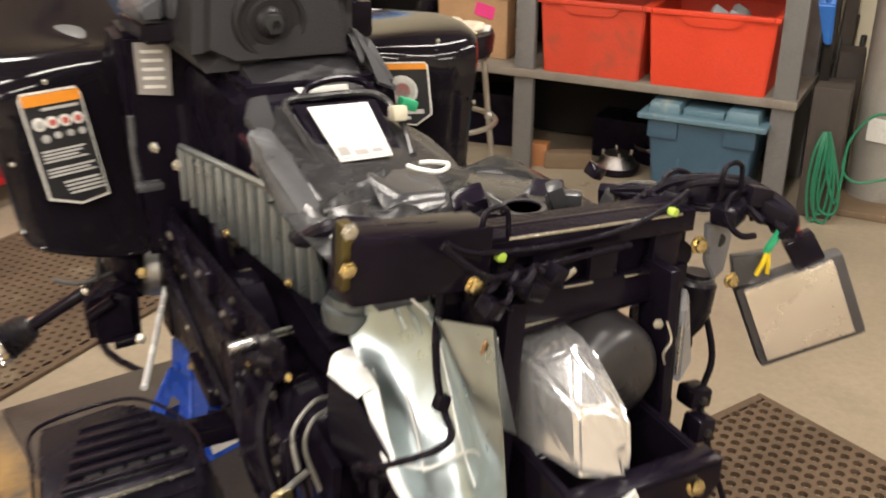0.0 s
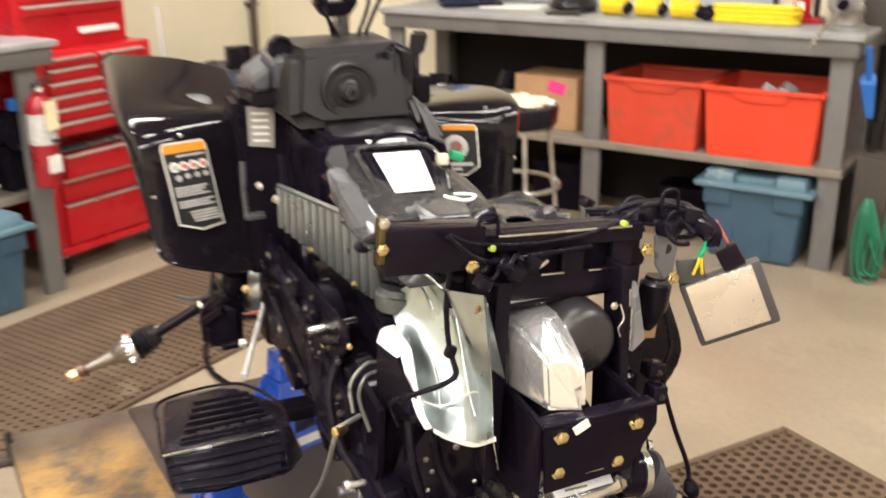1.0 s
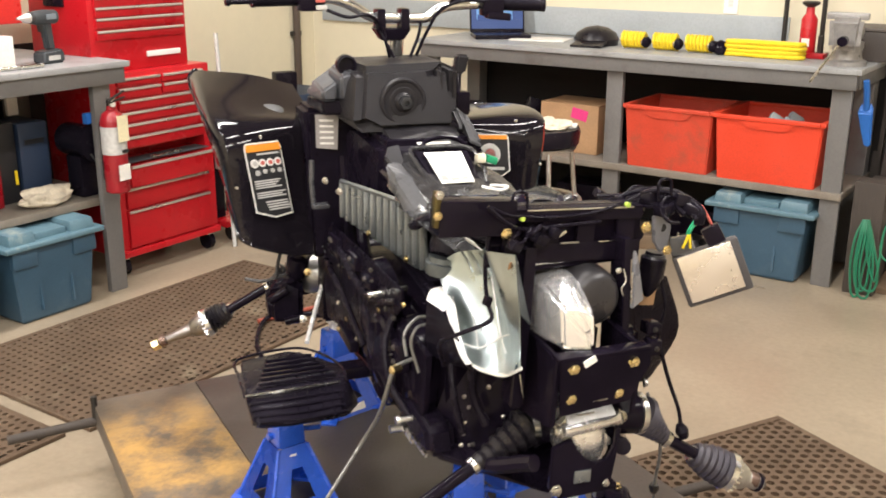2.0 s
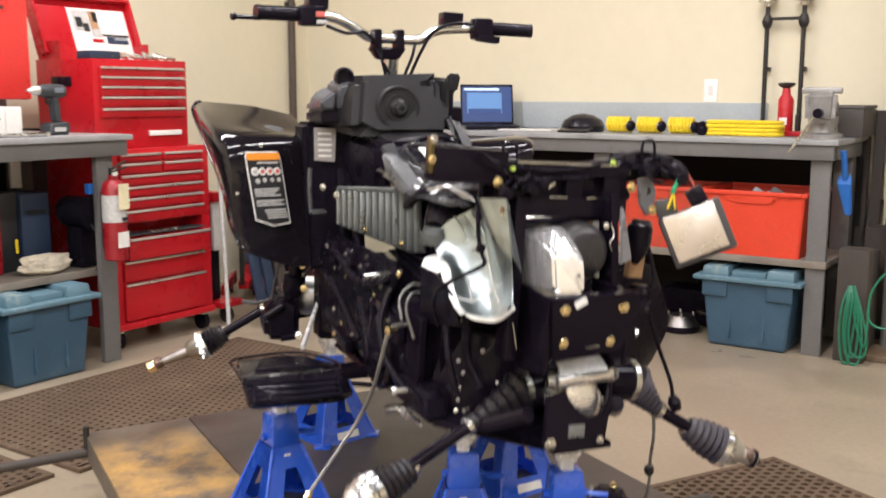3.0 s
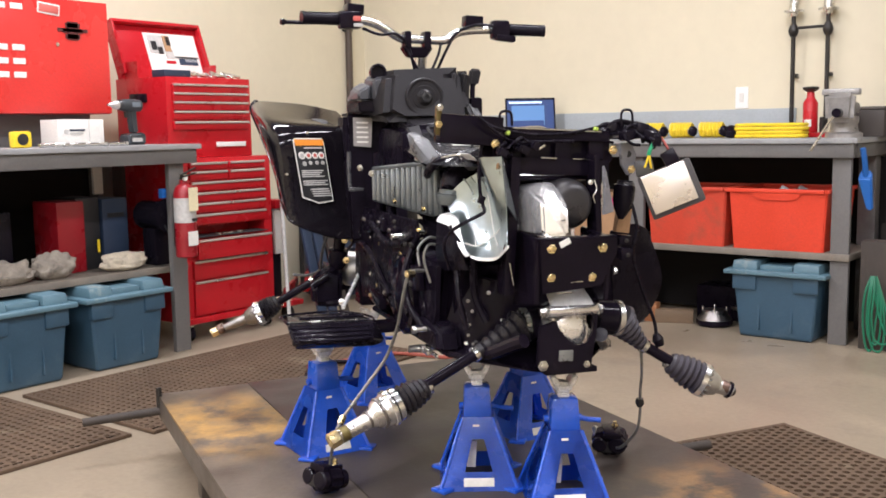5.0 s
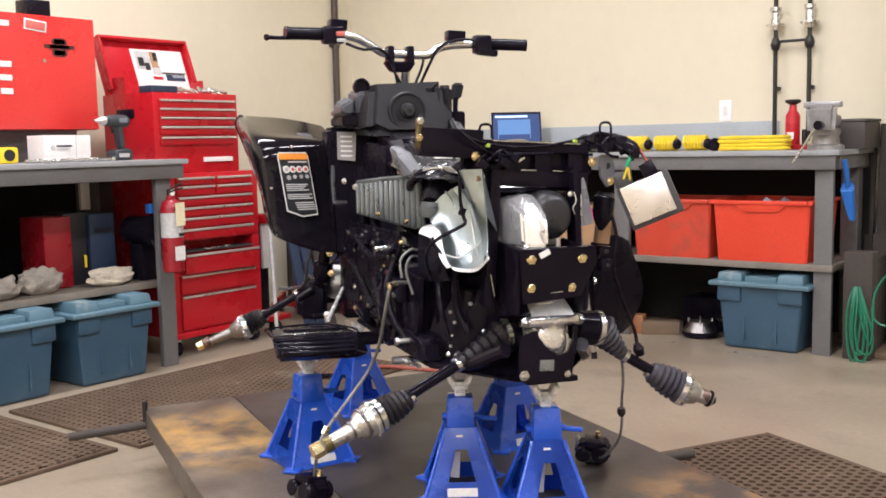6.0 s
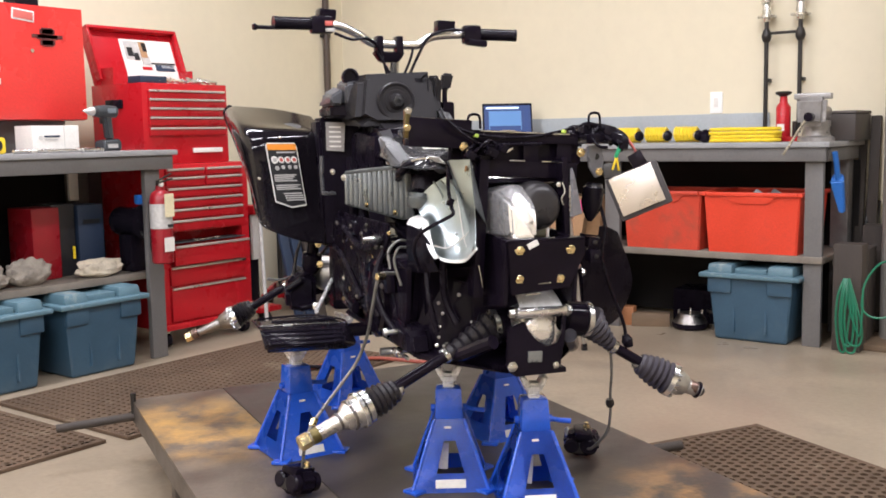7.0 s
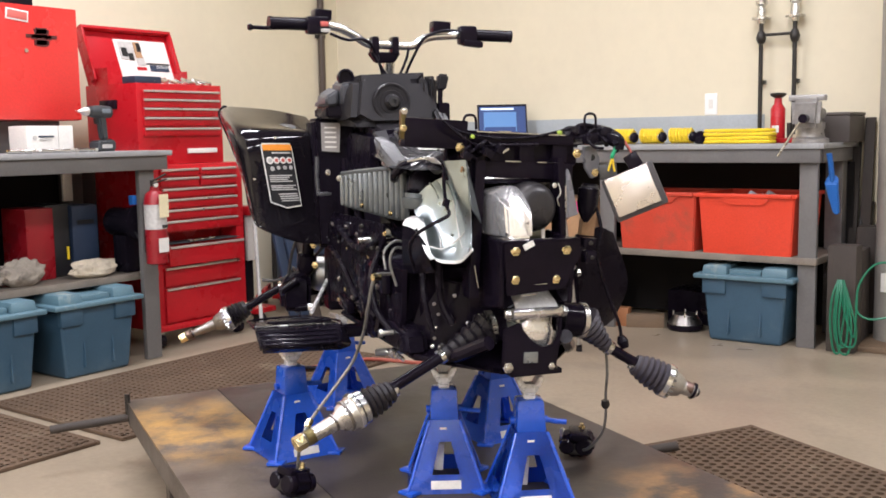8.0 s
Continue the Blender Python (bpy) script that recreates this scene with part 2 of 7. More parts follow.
    bm.faces.new(rings[-1])
    return bm


def rod(bm, p, q, r, r2=None, seg=12):
    length = (Vector(q) - Vector(p)).length
    return lathe(bm, p, q, [(0, r), (length, r if r2 is None else r2)], seg)


def spline(pts, n=6):
    pts = [Vector(p) for p in pts]
    ext = [2 * pts[0] - pts[1]] + pts + [2 * pts[-1] - pts[-2]]
    out = []
    for a, b, c, d in zip(ext, ext[1:], ext[2:], ext[3:]):
        for k in range(n):
            t = k / n
            out.append(0.5 * ((2 * b) + (c - a) * t + (2 * a - 5 * b + 4 * c - d) * t * t + (3 * b - a - 3 * c + d) * t ** 3))
    return out + [pts[-1]]


def tube(bm, pts, r, seg=8, n=6):
    """A bent tube through the points."""
    line = spline(pts, n) if n else [Vector(p) for p in pts]
    up = Vector((0.3, 0.2, 1)).normalized()
    rings = []
    for i, p in enumerate(line):
        d = (line[min(i + 1, len(line) - 1)] - line[max(i - 1, 0)]).normalized()
        side = d.cross(up)
        side = side.normalized() if side.length > 1e-4 else Vector((1, 0, 0))
        up = side.cross(d).normalized()
        rings.append([bm.verts.new(p + r * (math.cos(a) * side + math.sin(a) * up)) for a in (2 * math.pi * k / seg for k in range(seg))])
    for a, b in zip(rings, rings[1:]):
        for k in range(seg):
            bm.faces.new((a[k], a[(k + 1) % seg], b[(k + 1) % seg], b[k]))
    bm.faces.new(rings[0][::-1])
    bm.faces.new(rings[-1])
    return bm


def slab(bm, pts, thick, bev=0.0):
    """A sheet with the outline pts (3D, in one plane) and a thickness along its normal."""
    t = bmesh.new()
    f = t.faces.new([t.verts.new(p) for p in pts])
    f.normal_update()
    n = f.normal.copy()
    ext = bmesh.ops.extrude_face_region(t, geom=[f])
    bmesh.ops.translate(t, vec=-n * thick, verts=[g for g in ext["geom"] if isinstance(g, bmesh.types.BMVert)])
    bmesh.ops.recalc_face_normals(t, faces=t.faces[:])
    if bev:
        bmesh.ops.bevel(t, geom=t.edges[:], offset=bev, segments=2, affect="EDGES")
    return join(bm, t)


def hull(bm, pts, bev=0.0, seg=3):
    """The convex body round the points, with rounded edges."""
    t = bmesh.new()
    for p in pts:
        t.verts.new(p)
    bmesh.ops.convex_hull(t, input=t.verts[:])
    bmesh.ops.dissolve_limit(t, angle_limit=0.03, verts=t.verts[:], edges=t.edges[:])
    if bev:
        bmesh.ops.bevel(t, geom=t.edges[:], offset=bev, segments=seg, affect="EDGES", clamp_overlap=True)
    return join(bm, t)


def sheet(bm, grid, thick=0.0015, n=4):
    """A bent sheet through a grid of points (rows of equal length)."""
    rows = [spline(r, n) for r in grid]
    cols = [spline(c, n) for c in zip(*rows)]
    t = bmesh.new()
    vs = [[t.verts.new(p) for p in c] for c in cols]
    for a, b in zip(vs, vs[1:]):
        for k in range(len(a) - 1):
            t.faces.new((a[k], a[k + 1], b[k + 1], b[k]))
    bmesh.ops.recalc_face_normals(t, faces=t.faces[:])
    bmesh.ops.solidify(t, geom=t.faces[:], thickness=thick)
    return join(bm, t)


def mesh_of(name, bm, material, angle=35):
    bmesh.ops.recalc_face_normals(bm, faces=bm.faces[:])
    me = bpy.data.meshes.new(name)
    bm.to_mesh(me)
    bm.free()
    me.materials.append(material)
    me.polygons.foreach_set("use_smooth", [True] * len(me.polygons))
    me.set_sharp_from_angle(angle=radians(angle))
    return me


def part(name, bm, material, parent, label=""):
    ob = new(name, mesh_of(name, bm, material))
    ob.parent = parent
    return tagged(ob, label)


def thing(name, label, category, m=None, group=""):
    ob = new(name)
    ob.empty_display_size = 0.05
    if m is not None:
        ob.matrix_basis = m
    return tagged(ob, label, category, group)


def solid(name, bm, material, label, category="", group="", kind="", m=None):
    ob = new(name, mesh_of(name, bm, material))
    if m is not None:
        ob.matrix_basis = m
    return tagged(ob, label, category, group, kind)


# ---- setting ----
WX, WY, EX, SY = -3.79, 3.62, 6.2, -7.5
solid("floor", box(bm_(), ((WX + EX) / 2, (WY + SY) / 2, -0.1), (EX - WX + 0.4, WY - SY + 0.4, 0.2)), M_FLOOR, "worn tan concrete workshop floor with stains", "floor", kind="structure")
solid("wall_north", box(bm_(), ((WX + EX) / 2, WY + 0.1, CEILING / 2), (EX - WX, 0.2, CEILING)), M_WALL, "cream painted workshop wall behind the bench", "wall", kind="structure")
solid("wall_west", box(bm_(), (WX - 0.1, (WY + SY) / 2, CEILING / 2), (0.2, WY - SY + 0.4, CEILING)), M_WALL, "cream painted workshop wall behind the tool chest", "wall", kind="structure")
# East and south walls and ceiling are unseen; distance and dark paint limit bounce.
solid("wall_east", box(bm_(), (EX + 0.1, (WY + SY) / 2, CEILING / 2), (0.2, WY - SY + 0.4, CEILING)), M_WALL, "plain cream workshop wall", "wall", kind="structure")
solid("wall_south", box(bm_(), ((WX + EX) / 2, SY - 0.1, CEILING / 2), (EX - WX, 0.2, CEILING)), M_WALL, "plain cream workshop wall", "wall", kind="structure")
solid("ceiling", box(bm_(), ((WX + EX) / 2, (WY + SY) / 2, CEILING + 0.1), (EX - WX + 0.4, WY - SY + 0.4, 0.2)), M_CEIL, "unseen workshop ceiling, coloured dark to limit bounce light", "ceiling", kind="structure")

for lx, ly, axis in STRIPS:
    lamp = thing("strip_lamp", "long unseen fluorescent strip lamp, assumed to hang from the ceiling", "ceiling lamp", pose(lx, ly, LAMP_Z, 0, 0, 0 if axis == "x" else 90), "strip lamps")
    part("housing", box(bm_(), (0, 0, -0.03), (2.44, 0.2, 0.06), bev=0.008), M_WHITE, lamp)
    for s in (-0.05, 0.05):
        part("lamp_tube", rod(bm_(), (-1.2, s, -0.085), (1.2, s, -0.085), 0.014), M_TUBE, lamp, "glowing white tube")
    data = bpy.data.lights.new("strip_light", "AREA")
    data.shape, data.size, data.size_y = "RECTANGLE", 2.4, 0.2
    data.energy, data.color = LAMP_WATTS, (1.0, 0.95, 0.90)
    lit = new("strip_light", data)
    for s in (-0.9, 0.9):
        part("hanger", rod(bm_(), (s, 0, 0), (s, 0, CEILING - LAMP_Z), 0.006, seg=6), M_PIPE, lamp)
    lit.matrix_basis = pose(lx, ly, LAMP_Z - 0.12, 0, 0, 0 if axis == "x" else 90)


# ---- benches ----
def bench(label, m, length, depth, height, legs, shelf_z, shelf_in):
    """A welded workbench; local x runs along its front edge from 0, y to its back."""
    t = thing("workbench", label, "workbench", m)
    part("bench_top", box(bm_(), (length / 2, depth / 2, height - 0.0125), (length, depth, 0.025), bev=0.004), M_BENCHTOP, t, "scratched grey steel bench top")
    b = box(bm_(), (length / 2, 0.03, height - 0.058), (length - 0.04, 0.03, 0.066), bev=0.003)
    part("front_apron", b, M_BENCH, t)
    part("back_apron", box(bm_(), (length / 2, depth - 0.05, height - 0.058), (length - 0.04, 0.03, 0.066), bev=0.003), M_BENCH, t)
    for x in (0.03, length - 0.03):
        part("side_apron", box(bm_(), (x, depth / 2, height - 0.059), (0.03, depth - 0.14, 0.064), bev=0.003), M_BENCH, t)
    for x in legs:
        for y in (0.062, depth - 0.11) if x != legs[1] else (0.062,):
            part("leg", box(bm_(), (x, y, (height - 0.026) / 2), (0.085, 0.085 if y > 0.1 else 0.03, height - 0.026), bev=0.004), M_BENCH, t)
    # This added black panel supplies the deep shade below the bench top.
    part("back_panel", box(bm_(), (length / 2, depth - 0.045, (height - 0.1) / 2 + 0.01), (length - 0.02, 0.008, height - 0.12)), M_BENCHSHADE, t, "dark panel added for the shade below the bench top")
    part("lower_shelf", box(bm_(), (length / 2, (depth + shelf_in) / 2 - 0.02, shelf_z - 0.016), (length - 0.06, depth - shelf_in - 0.05, 0.032), bev=0.003), M_SHELF, t, "dusty lower shelf board")
    return t


BT, BL = 0.978, 0.998  # the tops of the two benches
bench("long grey steel workbench with a lower shelf", pose(-2.48, 2.965, 0), 2.29, 0.62, BT, (0.07, 1.155, 2.21), 0.435, 0.025)
bench("grey steel workbench standing along the west wall", pose(-2.745, -1.11, 0, 0, 0, 90), 2.4, 0.78, BL, (0.12, 1.2, 2.28), 0.415, 0.1)
solid("splashback", box(bm_(), (-2.19, 3.606, 1.055), (3.0, 0.02, 0.15), bev=0.003), M_SPLASH, "pale grey splashback board along the wall", "splashback", kind="structure")


# ---- totes and crates ----
def tote(label, m, w=0.46, d=0.36, h=0.385):
    t = thing("storage_tote", label, "storage box", m, "blue storage totes")
    b = box(bm_(), (0, 0, h * 0.42), (w * 0.72, d * 0.78, h * 0.84), bev=0.02, top=(1.18, 1.14), seg=3)
    part("body", b, M_TOTE, t)
    for s in (-1, 1):
        part("corner_panel", box(bm_(), (s * w * 0.3, -d * 0.425, h * 0.72), (w * 0.24, 0.03, h * 0.2), bev=0.008), M_TOTE, t)
        part("rib", box(bm_(), (s * w * 0.16, -d * 0.395, h * 0.36), (0.012, 0.02, h * 0.5), rot=(-4, 0, 0), bev=0.003), M_TOTE, t)
    rim = box(bm_(), (0, 0, h * 0.845), (w, d * 1.04, h * 0.06), bev=0.009, seg=3)
    lid = part("lid", rim, M_LID, t, "dusty pale blue snap-on lid")
    for s in (-1, 1):
        part("lid_ridge", box(bm_(), (s * w * 0.3, 0, h * 0.925), (w * 0.26, d * 0.92, h * 0.13), bev=0.012, top=(0.92, 0.94)), M_LID, lid)
    part("lid_panel", box(bm_(), (0, 0, h * 0.9), (w * 0.32, d * 0.8, h * 0.085), bev=0.008), M_LID, lid)
    return t


tote("blue plastic storage tote with pale lid under the bench", pose(-0.555, 3.12, 0), 0.5, 0.36, 0.385)
for y0 in (0.835, 0.34, -0.16):
    tote("blue plastic storage tote with dusty lid under the bench", pose(-2.90, y0, 0, 0, 0, 90), 0.46, 0.36, 0.385)


M_CRATEOLD = mat("faded_stained_crate", (0.56, 0.055, 0.025), 0.5, var=0.1, scale=6, bump=0.08, stain=(0.3, 0.065, 0.035), amount=0.1, stain_scale=5)


def crate(label, m, w=0.475, d=0.4, h=0.275, M_CRATE=M_CRATE):
    t = thing("storage_crate", label, "crate", m, "red crates")
    th, tp = 0.006, 0.9
    part("base", box(bm_(), (0, 0, th / 2), (w * tp, d * tp, th)), M_CRATE, t)
    for s in (-1, 1):
        x0, x1 = s * w * tp / 2, s * w / 2 * 0.985
        part("end_wall", slab(bm_(), [(x0, -d * tp / 2, 0), (x0, d * tp / 2, 0), (x1, d / 2 * 0.985, h), (x1, -d / 2 * 0.985, h)], th * s * -1), M_CRATE, t)
        y0, y1 = s * d * tp / 2, s * d / 2 * 0.985
        part("side_wall", slab(bm_(), [(-w * tp / 2, y0, 0), (w * tp / 2, y0, 0), (w / 2 * 0.985, y1, h), (-w / 2 * 0.985, y1, h)], th * s), M_CRATE, t)
    for s in (-1, 1):
        part("rim", box(bm_(), (s * (w / 2 + 0.002), 0, h - 0.01), (0.022, d + 0.02, 0.02), bev=0.004), M_CRATE, t)
        part("rim", box(bm_(), (0, s * (d / 2 + 0.002), h - 0.0101), (w - 0.022, 0.022, 0.0196), bev=0.004), M_CRATE, t)
    grip = [(-0.13, -d / 2 - 0.01, h - 0.018), (0.125, -d / 2 - 0.01, h - 0.018), (0.095, -d / 2 - 0.008, h - 0.05), (0.07, -d / 2 - 0.006, h - 0.058), (-0.07, -d / 2 - 0.006, h - 0.058), (-0.095, -d / 2 - 0.008, h - 0.05)]
    part("handle", slab(bm_(), grip, -0.014, 0.003), M_CRATE, t)
    return t


crate("orange-red plastic crate with bits of grey plastic in it", pose(-0.565, 3.215, 0.436), 0.475, 0.44, 0.3)
crate("faded orange-red plastic crate on the bench shelf", pose(-1.04, 3.205, 0.436), 0.43, 0.4, 0.3, M_CRATEOLD)
b = bm_()
rnd = random.Random(4)
for k in range(8):
    box(b, (-0.57 + rnd.uniform(-0.07, 0.08), 3.16 + rnd.uniform(-0.06, 0.1), 0.69 + rnd.uniform(-0.02, 0.025)), (0.06, 0.045, 0.03), (rnd.uniform(0, 60), rnd.uniform(0, 60), rnd.uniform(0, 90)), 0.006)
solid("scrap_plastic", b, M_SPLASH, "crumpled grey plastic scraps in a crate", "scrap", kind="stuff")
b = box(bm_(), (0, 0, 0.125), (0.33, 0.26, 0.25), bev=0.004)
carton = thing("cardboard_box", "brown cardboard box on the bench shelf", "cardboard box", pose(-1.62, 3.25, 0.436))
part("carton", b, M_CARD, carton)
part("pink_label", box(bm_(), (0.06, -0.1315, 0.2), (0.09, 0.003, 0.055), (0, 12, 0)), mat("pink_card", (0.8, 0.05, 0.25), 0.6), carton, "bright pink label")
b = bm_()
for k in range(16):
    box(b, (-1.95 + rnd.uniform(-0.38, 0.5), 3.3 + rnd.uniform(-0.15, 0.12), 0.5 + rnd.uniform(-0.03, 0.13)), (rnd.uniform(0.05, 0.16), rnd.uniform(0.05, 0.12), rnd.uniform(0.06, 0.12)), (rnd.uniform(-20, 20), rnd.uniform(-20, 20), rnd.uniform(0, 90)), 0.01)
solid("dark_oddments", b, M_PLAST, "dark heap of parts in the shade of the shelf", "clutter", kind="stuff")

solid("olive_canister", rod(bm_(), (-2.1, 3.15, 0.52), (-1.78, 3.18, 0.52), 0.075, seg=24), mat("olive_steel", (0.12, 0.12, 0.08), 0.45), "olive steel canister lying on the shelf", "canister")
# ---- on the back bench ----
b = bm_()
lap = thing("laptop", "open black laptop with a blue lit screen on the bench", "laptop", pose(-2.15, 3.29, BT, 0, 0, 40))
part("base", box(b, (0, -0.02, 0.012), (0.3, 0.22, 0.024), bev=0.004), M_PLAST, lap)
scr = part("screen", box(bm_(), (0, 0.125, 0.135), (0.305, 0.014, 0.235), (-14, 0, 0), bev=0.004), M_PLAST, lap)
part("display", box(bm_(), (0, 0.1165, 0.137), (0.285, 0.004, 0.205), (-14, 0, 0)), M_SCREEN, scr, "lit blue display")
for nm, x, z, w, h, mm in (("open_window", -0.015, 0.145, 0.2, 0.12, M_SCREENW), ("title_bar", -0.03, 0.222, 0.2, 0.012, M_SCREENT), ("side_list", 0.118, 0.15, 0.035, 0.13, M_SCREEND), ("lower_pane", -0.015, 0.098, 0.19, 0.03, M_SCREEND)):
    y = 0.1145 + math.tan(radians(14)) * (z - 0.137) - (0.0015 if nm == "lower_pane" else 0)
    part(nm, box(bm_(), (x, y, z), (w, 0.003, h), (-14, 0, 0)), mm, scr, "lit pane of the display")


def cord_bundle(x0, x1, y, loops, r, lump):
    t = thing("extension_cord", "yellow extension cord wound into a bundle on the bench", "cord", pose((x0 + x1) / 2, y, BT), "yellow cords")
    half = (x1 - x0) / 2
    rg = random.Random(int(x0 * 100))
    for k in range(loops):
        z = r + (k % 4) * 1.95 * r
        yo = -0.03 + 0.022 * (k // 4)
        hx = half * rg.uniform(0.93, 1)
        pts = [(-hx, yo, z), (-hx * 0.5, yo - lump * 0.4, z + rg.uniform(-1, 1) * 0.002), (0, yo - lump, z), (hx * 0.5, yo - lump * 0.4, z), (hx, yo, z), (hx + r, yo + 0.03, z), (hx * 0.5, yo + 0.05, z), (-hx * 0.5, yo + 0.05, z), (-hx - r, yo + 0.03, z), (-hx, yo, z)]
        part("loop", tube(bm_(), pts, r, 6, 3), M_YELLOW, t)
    return t


cord_bundle(-0.84, -0.505, 3.18, 8, 0.0095, 0.008)
for k, (xa, xb) in enumerate(((-1.37, -1.245), (-1.205, -1.082), (-1.04, -0.912))):
    t = thing("coil_hose", "short yellow coiled air hose with black ends", "hose", pose(0, 0, BT), "yellow coils")
    n = 7
    pts = []
    for i in range(n * 8 + 1):
        a = 2 * math.pi * i / 8
        pts.append((xa + (xb - xa) * i / (n * 8), 3.18 + 0.034 * math.cos(a), 0.044 + 0.034 * math.sin(a)))
    part("coil", tube(bm_(), pts, 0.0088, 6, 0), M_YELLOW, t)
    part("end_fitting", lathe(bm_(), (xb - 0.004, 3.155, 0.04), (xb + 0.03, 3.14, 0.036), [(0, 0.012), (0.008, 0.026), (0.02, 0.028), (0.03, 0.022), (0.036, 0.012)], 12), M_BLACK, t, "black end fitting")
    part("collar", lathe(bm_(), (xb + 0.004, 3.14, 0.04), (xb + 0.004, 3.0, 0.04), [(0, 0.014), (0.012, 0.014), (0.014, 0.006)], 12), M_STEEL, t, "small steel collar")
t = thing("plug_ball", "round black plug beside the yellow cord", "plug", pose(-0.868, 3.16, BT))
part("plug", lathe(bm_(), (0, 0, 0), (0, 0, 1), [(0, 0.015), (0.01, 0.03), (0.035, 0.034), (0.06, 0.02), (0.068, 0.008)], 12), M_BLACK, t)

# papers and small things on the bench behind the cords
b = box(bm_(), (0, 0, 0.003), (0.3, 0.2, 0.006), bev=0.001)
solid("paper_sheet", b, M_WHITE, "white paper sheets lying on the bench", "paper", m=pose(-1.9, 3.3, BT, 0, 0, 14))
cap = thing("cap_heap", "black cloth cap lying on the bench", "cap", pose(-1.55, 3.25, BT, 0, 0, 10))
part("crown", lathe(bm_(), (0, 0, 0), (0, 0, 1), [(0, 0.11), (0.03, 0.115), (0.06, 0.1), (0.085, 0.06), (0.095, 0.01)], 16), M_BOOT, cap)
part("peak", box(bm_(), (0, -0.13, 0.015), (0.16, 0.12, 0.012), (8, 0, 0), 0.005), M_BOOT, cap)

M_VISE = mat("worn_grey_casting", (0.36, 0.35, 0.345), 0.38, 0.55, var=0.2, scale=20, bump=0.2)
vise = thing("bench_vise", "grey cast iron bench vise with a steel handle", "vise", pose(-0.285, 3.04, BT, 0, 0, 6))
part("base", lathe(bm_(), (0, 0.06, 0), (0, 0.06, 1), [(0, 0.085), (0.02, 0.085), (0.028, 0.066), (0.06, 0.06), (0.075, 0.066), (0.1, 0.066)], 20), M_VISE, vise)
part("body", hull(bm_(), [(-0.05, 0.0, 0.09), (0.05, 0.0, 0.09), (-0.05, 0.2, 0.1), (0.05, 0.2, 0.1), (-0.06, -0.02, 0.2), (0.06, -0.02, 0.2), (-0.045, 0.2, 0.17), (0.045, 0.2, 0.17)], 0.02, 4), M_VISE, vise)
part("front_jaw", hull(bm_(), [(-0.058, -0.075, 0.075), (0.058, -0.075, 0.075), (-0.066, -0.03, 0.07), (0.066, -0.03, 0.07), (-0.066, -0.085, 0.205), (0.066, -0.085, 0.205), (-0.07, -0.028, 0.215), (0.07, -0.028, 0.215)], 0.02, 4), M_VISE, vise)
for y in (-0.04, -0.005):
    part("jaw_plate", box(bm_(), (0, y, 0.212), (0.165, 0.02, 0.028), bev=0.005), M_VISE, vise)
part("screw", rod(bm_(), (0, -0.08, 0.115), (0, -0.135, 0.115), 0.021), M_BLACK, vise)
part("handle", tube(bm_(), [(0.01, -0.125, 0.13), (-0.03, -0.125, 0.075), (-0.075, -0.125, 0.0), (-0.11, -0.125, -0.058)], 0.0062, 8), M_STEEL, vise, "bright steel handle")

jack = thing("bottle_jack", "small red bottle jack standing on the bench", "bottle jack", pose(-0.515, 3.3, BT))
part("base", box(bm_(), (0.02, 0, 0.012), (0.14, 0.1, 0.024), bev=0.006), M_RED, jack)
part("cylinder", lathe(bm_(), (0, 0, 0.02), (0, 0, 1), [(0, 0.036), (0.15, 0.036), (0.165, 0.028), (0.175, 0.02), (0.2, 0.018), (0.208, 0.016)], 18), M_RED, jack)
part("saddle", lathe(bm_(), (0, 0, 0.225), (0, 0, 1), [(0, 0.018), (0.012, 0.038), (0.022, 0.04), (0.026, 0.03)], 18), M_PIPE, jack)
part("pump", rod(bm_(), (0.06, 0, 0.02), (0.06, 0, 0.1), 0.014), M_PIPE, jack)
part("label", box(bm_(), (0.0, -0.0365, 0.07), (0.035, 0.003, 0.035)), M_WHITE, jack, "white label")
case = thing("tool_case", "dark grey metal case at the end of the bench", "case", pose(-0.275, 3.42, BT))
part("case_body", box(bm_(), (0.02, 0, 0.065), (0.19, 0.28, 0.13), bev=0.006), mat("dull_grey_case", (0.06, 0.05, 0.045), 0.6), case)
part("case_lid", box(bm_(), (0.02, 0, 0.139), (0.195, 0.285, 0.014), bev=0.004), mat("dusty_brown_lid", (0.1, 0.085, 0.075), 0.6), case)

# ---- wall fittings ----
t = thing("iron_pipe", "pair of black iron pipes with flanges running up the wall", "pipe")
for x in (-0.70, -0.522):
    part("pipe", rod(bm_(), (x, 3.565, 1.02), (x, 3.565, CEILING - 0.001), 0.0115, seg=14), M_PIPE, t)
    part("union", lathe(bm_(), (x, 3.565, 1.5), (x, 3.565, 2), [(0, 0.016), (0.012, 0.022), (0.03, 0.027), (0.05, 0.022), (0.065, 0.016)], 14), M_PIPE, t)
    part("flange", lathe(bm_(), (x, 3.565, 1.605), (x, 3.565, 2), [(0, 0.02), (0.02, 0.022), (0.022, 0.05), (0.032, 0.05), (0.034, 0.024), (0.09, 0.02), (0.1, 0.03), (0.12, 0.03)], 16), M_STEEL, t, "pale pipe flange")
    part("bracket", box(bm_(), (x, 3.597, 1.3), (0.03, 0.045, 0.02), bev=0.003), M_PIPE, t)
part("link", rod(bm_(), (-0.70, 3.565, 1.545), (-0.522, 3.565, 1.545), 0.008), M_PIPE, t)
t = thing("corner_pipe", "thin brown conduit running up the wall near the corner", "pipe")
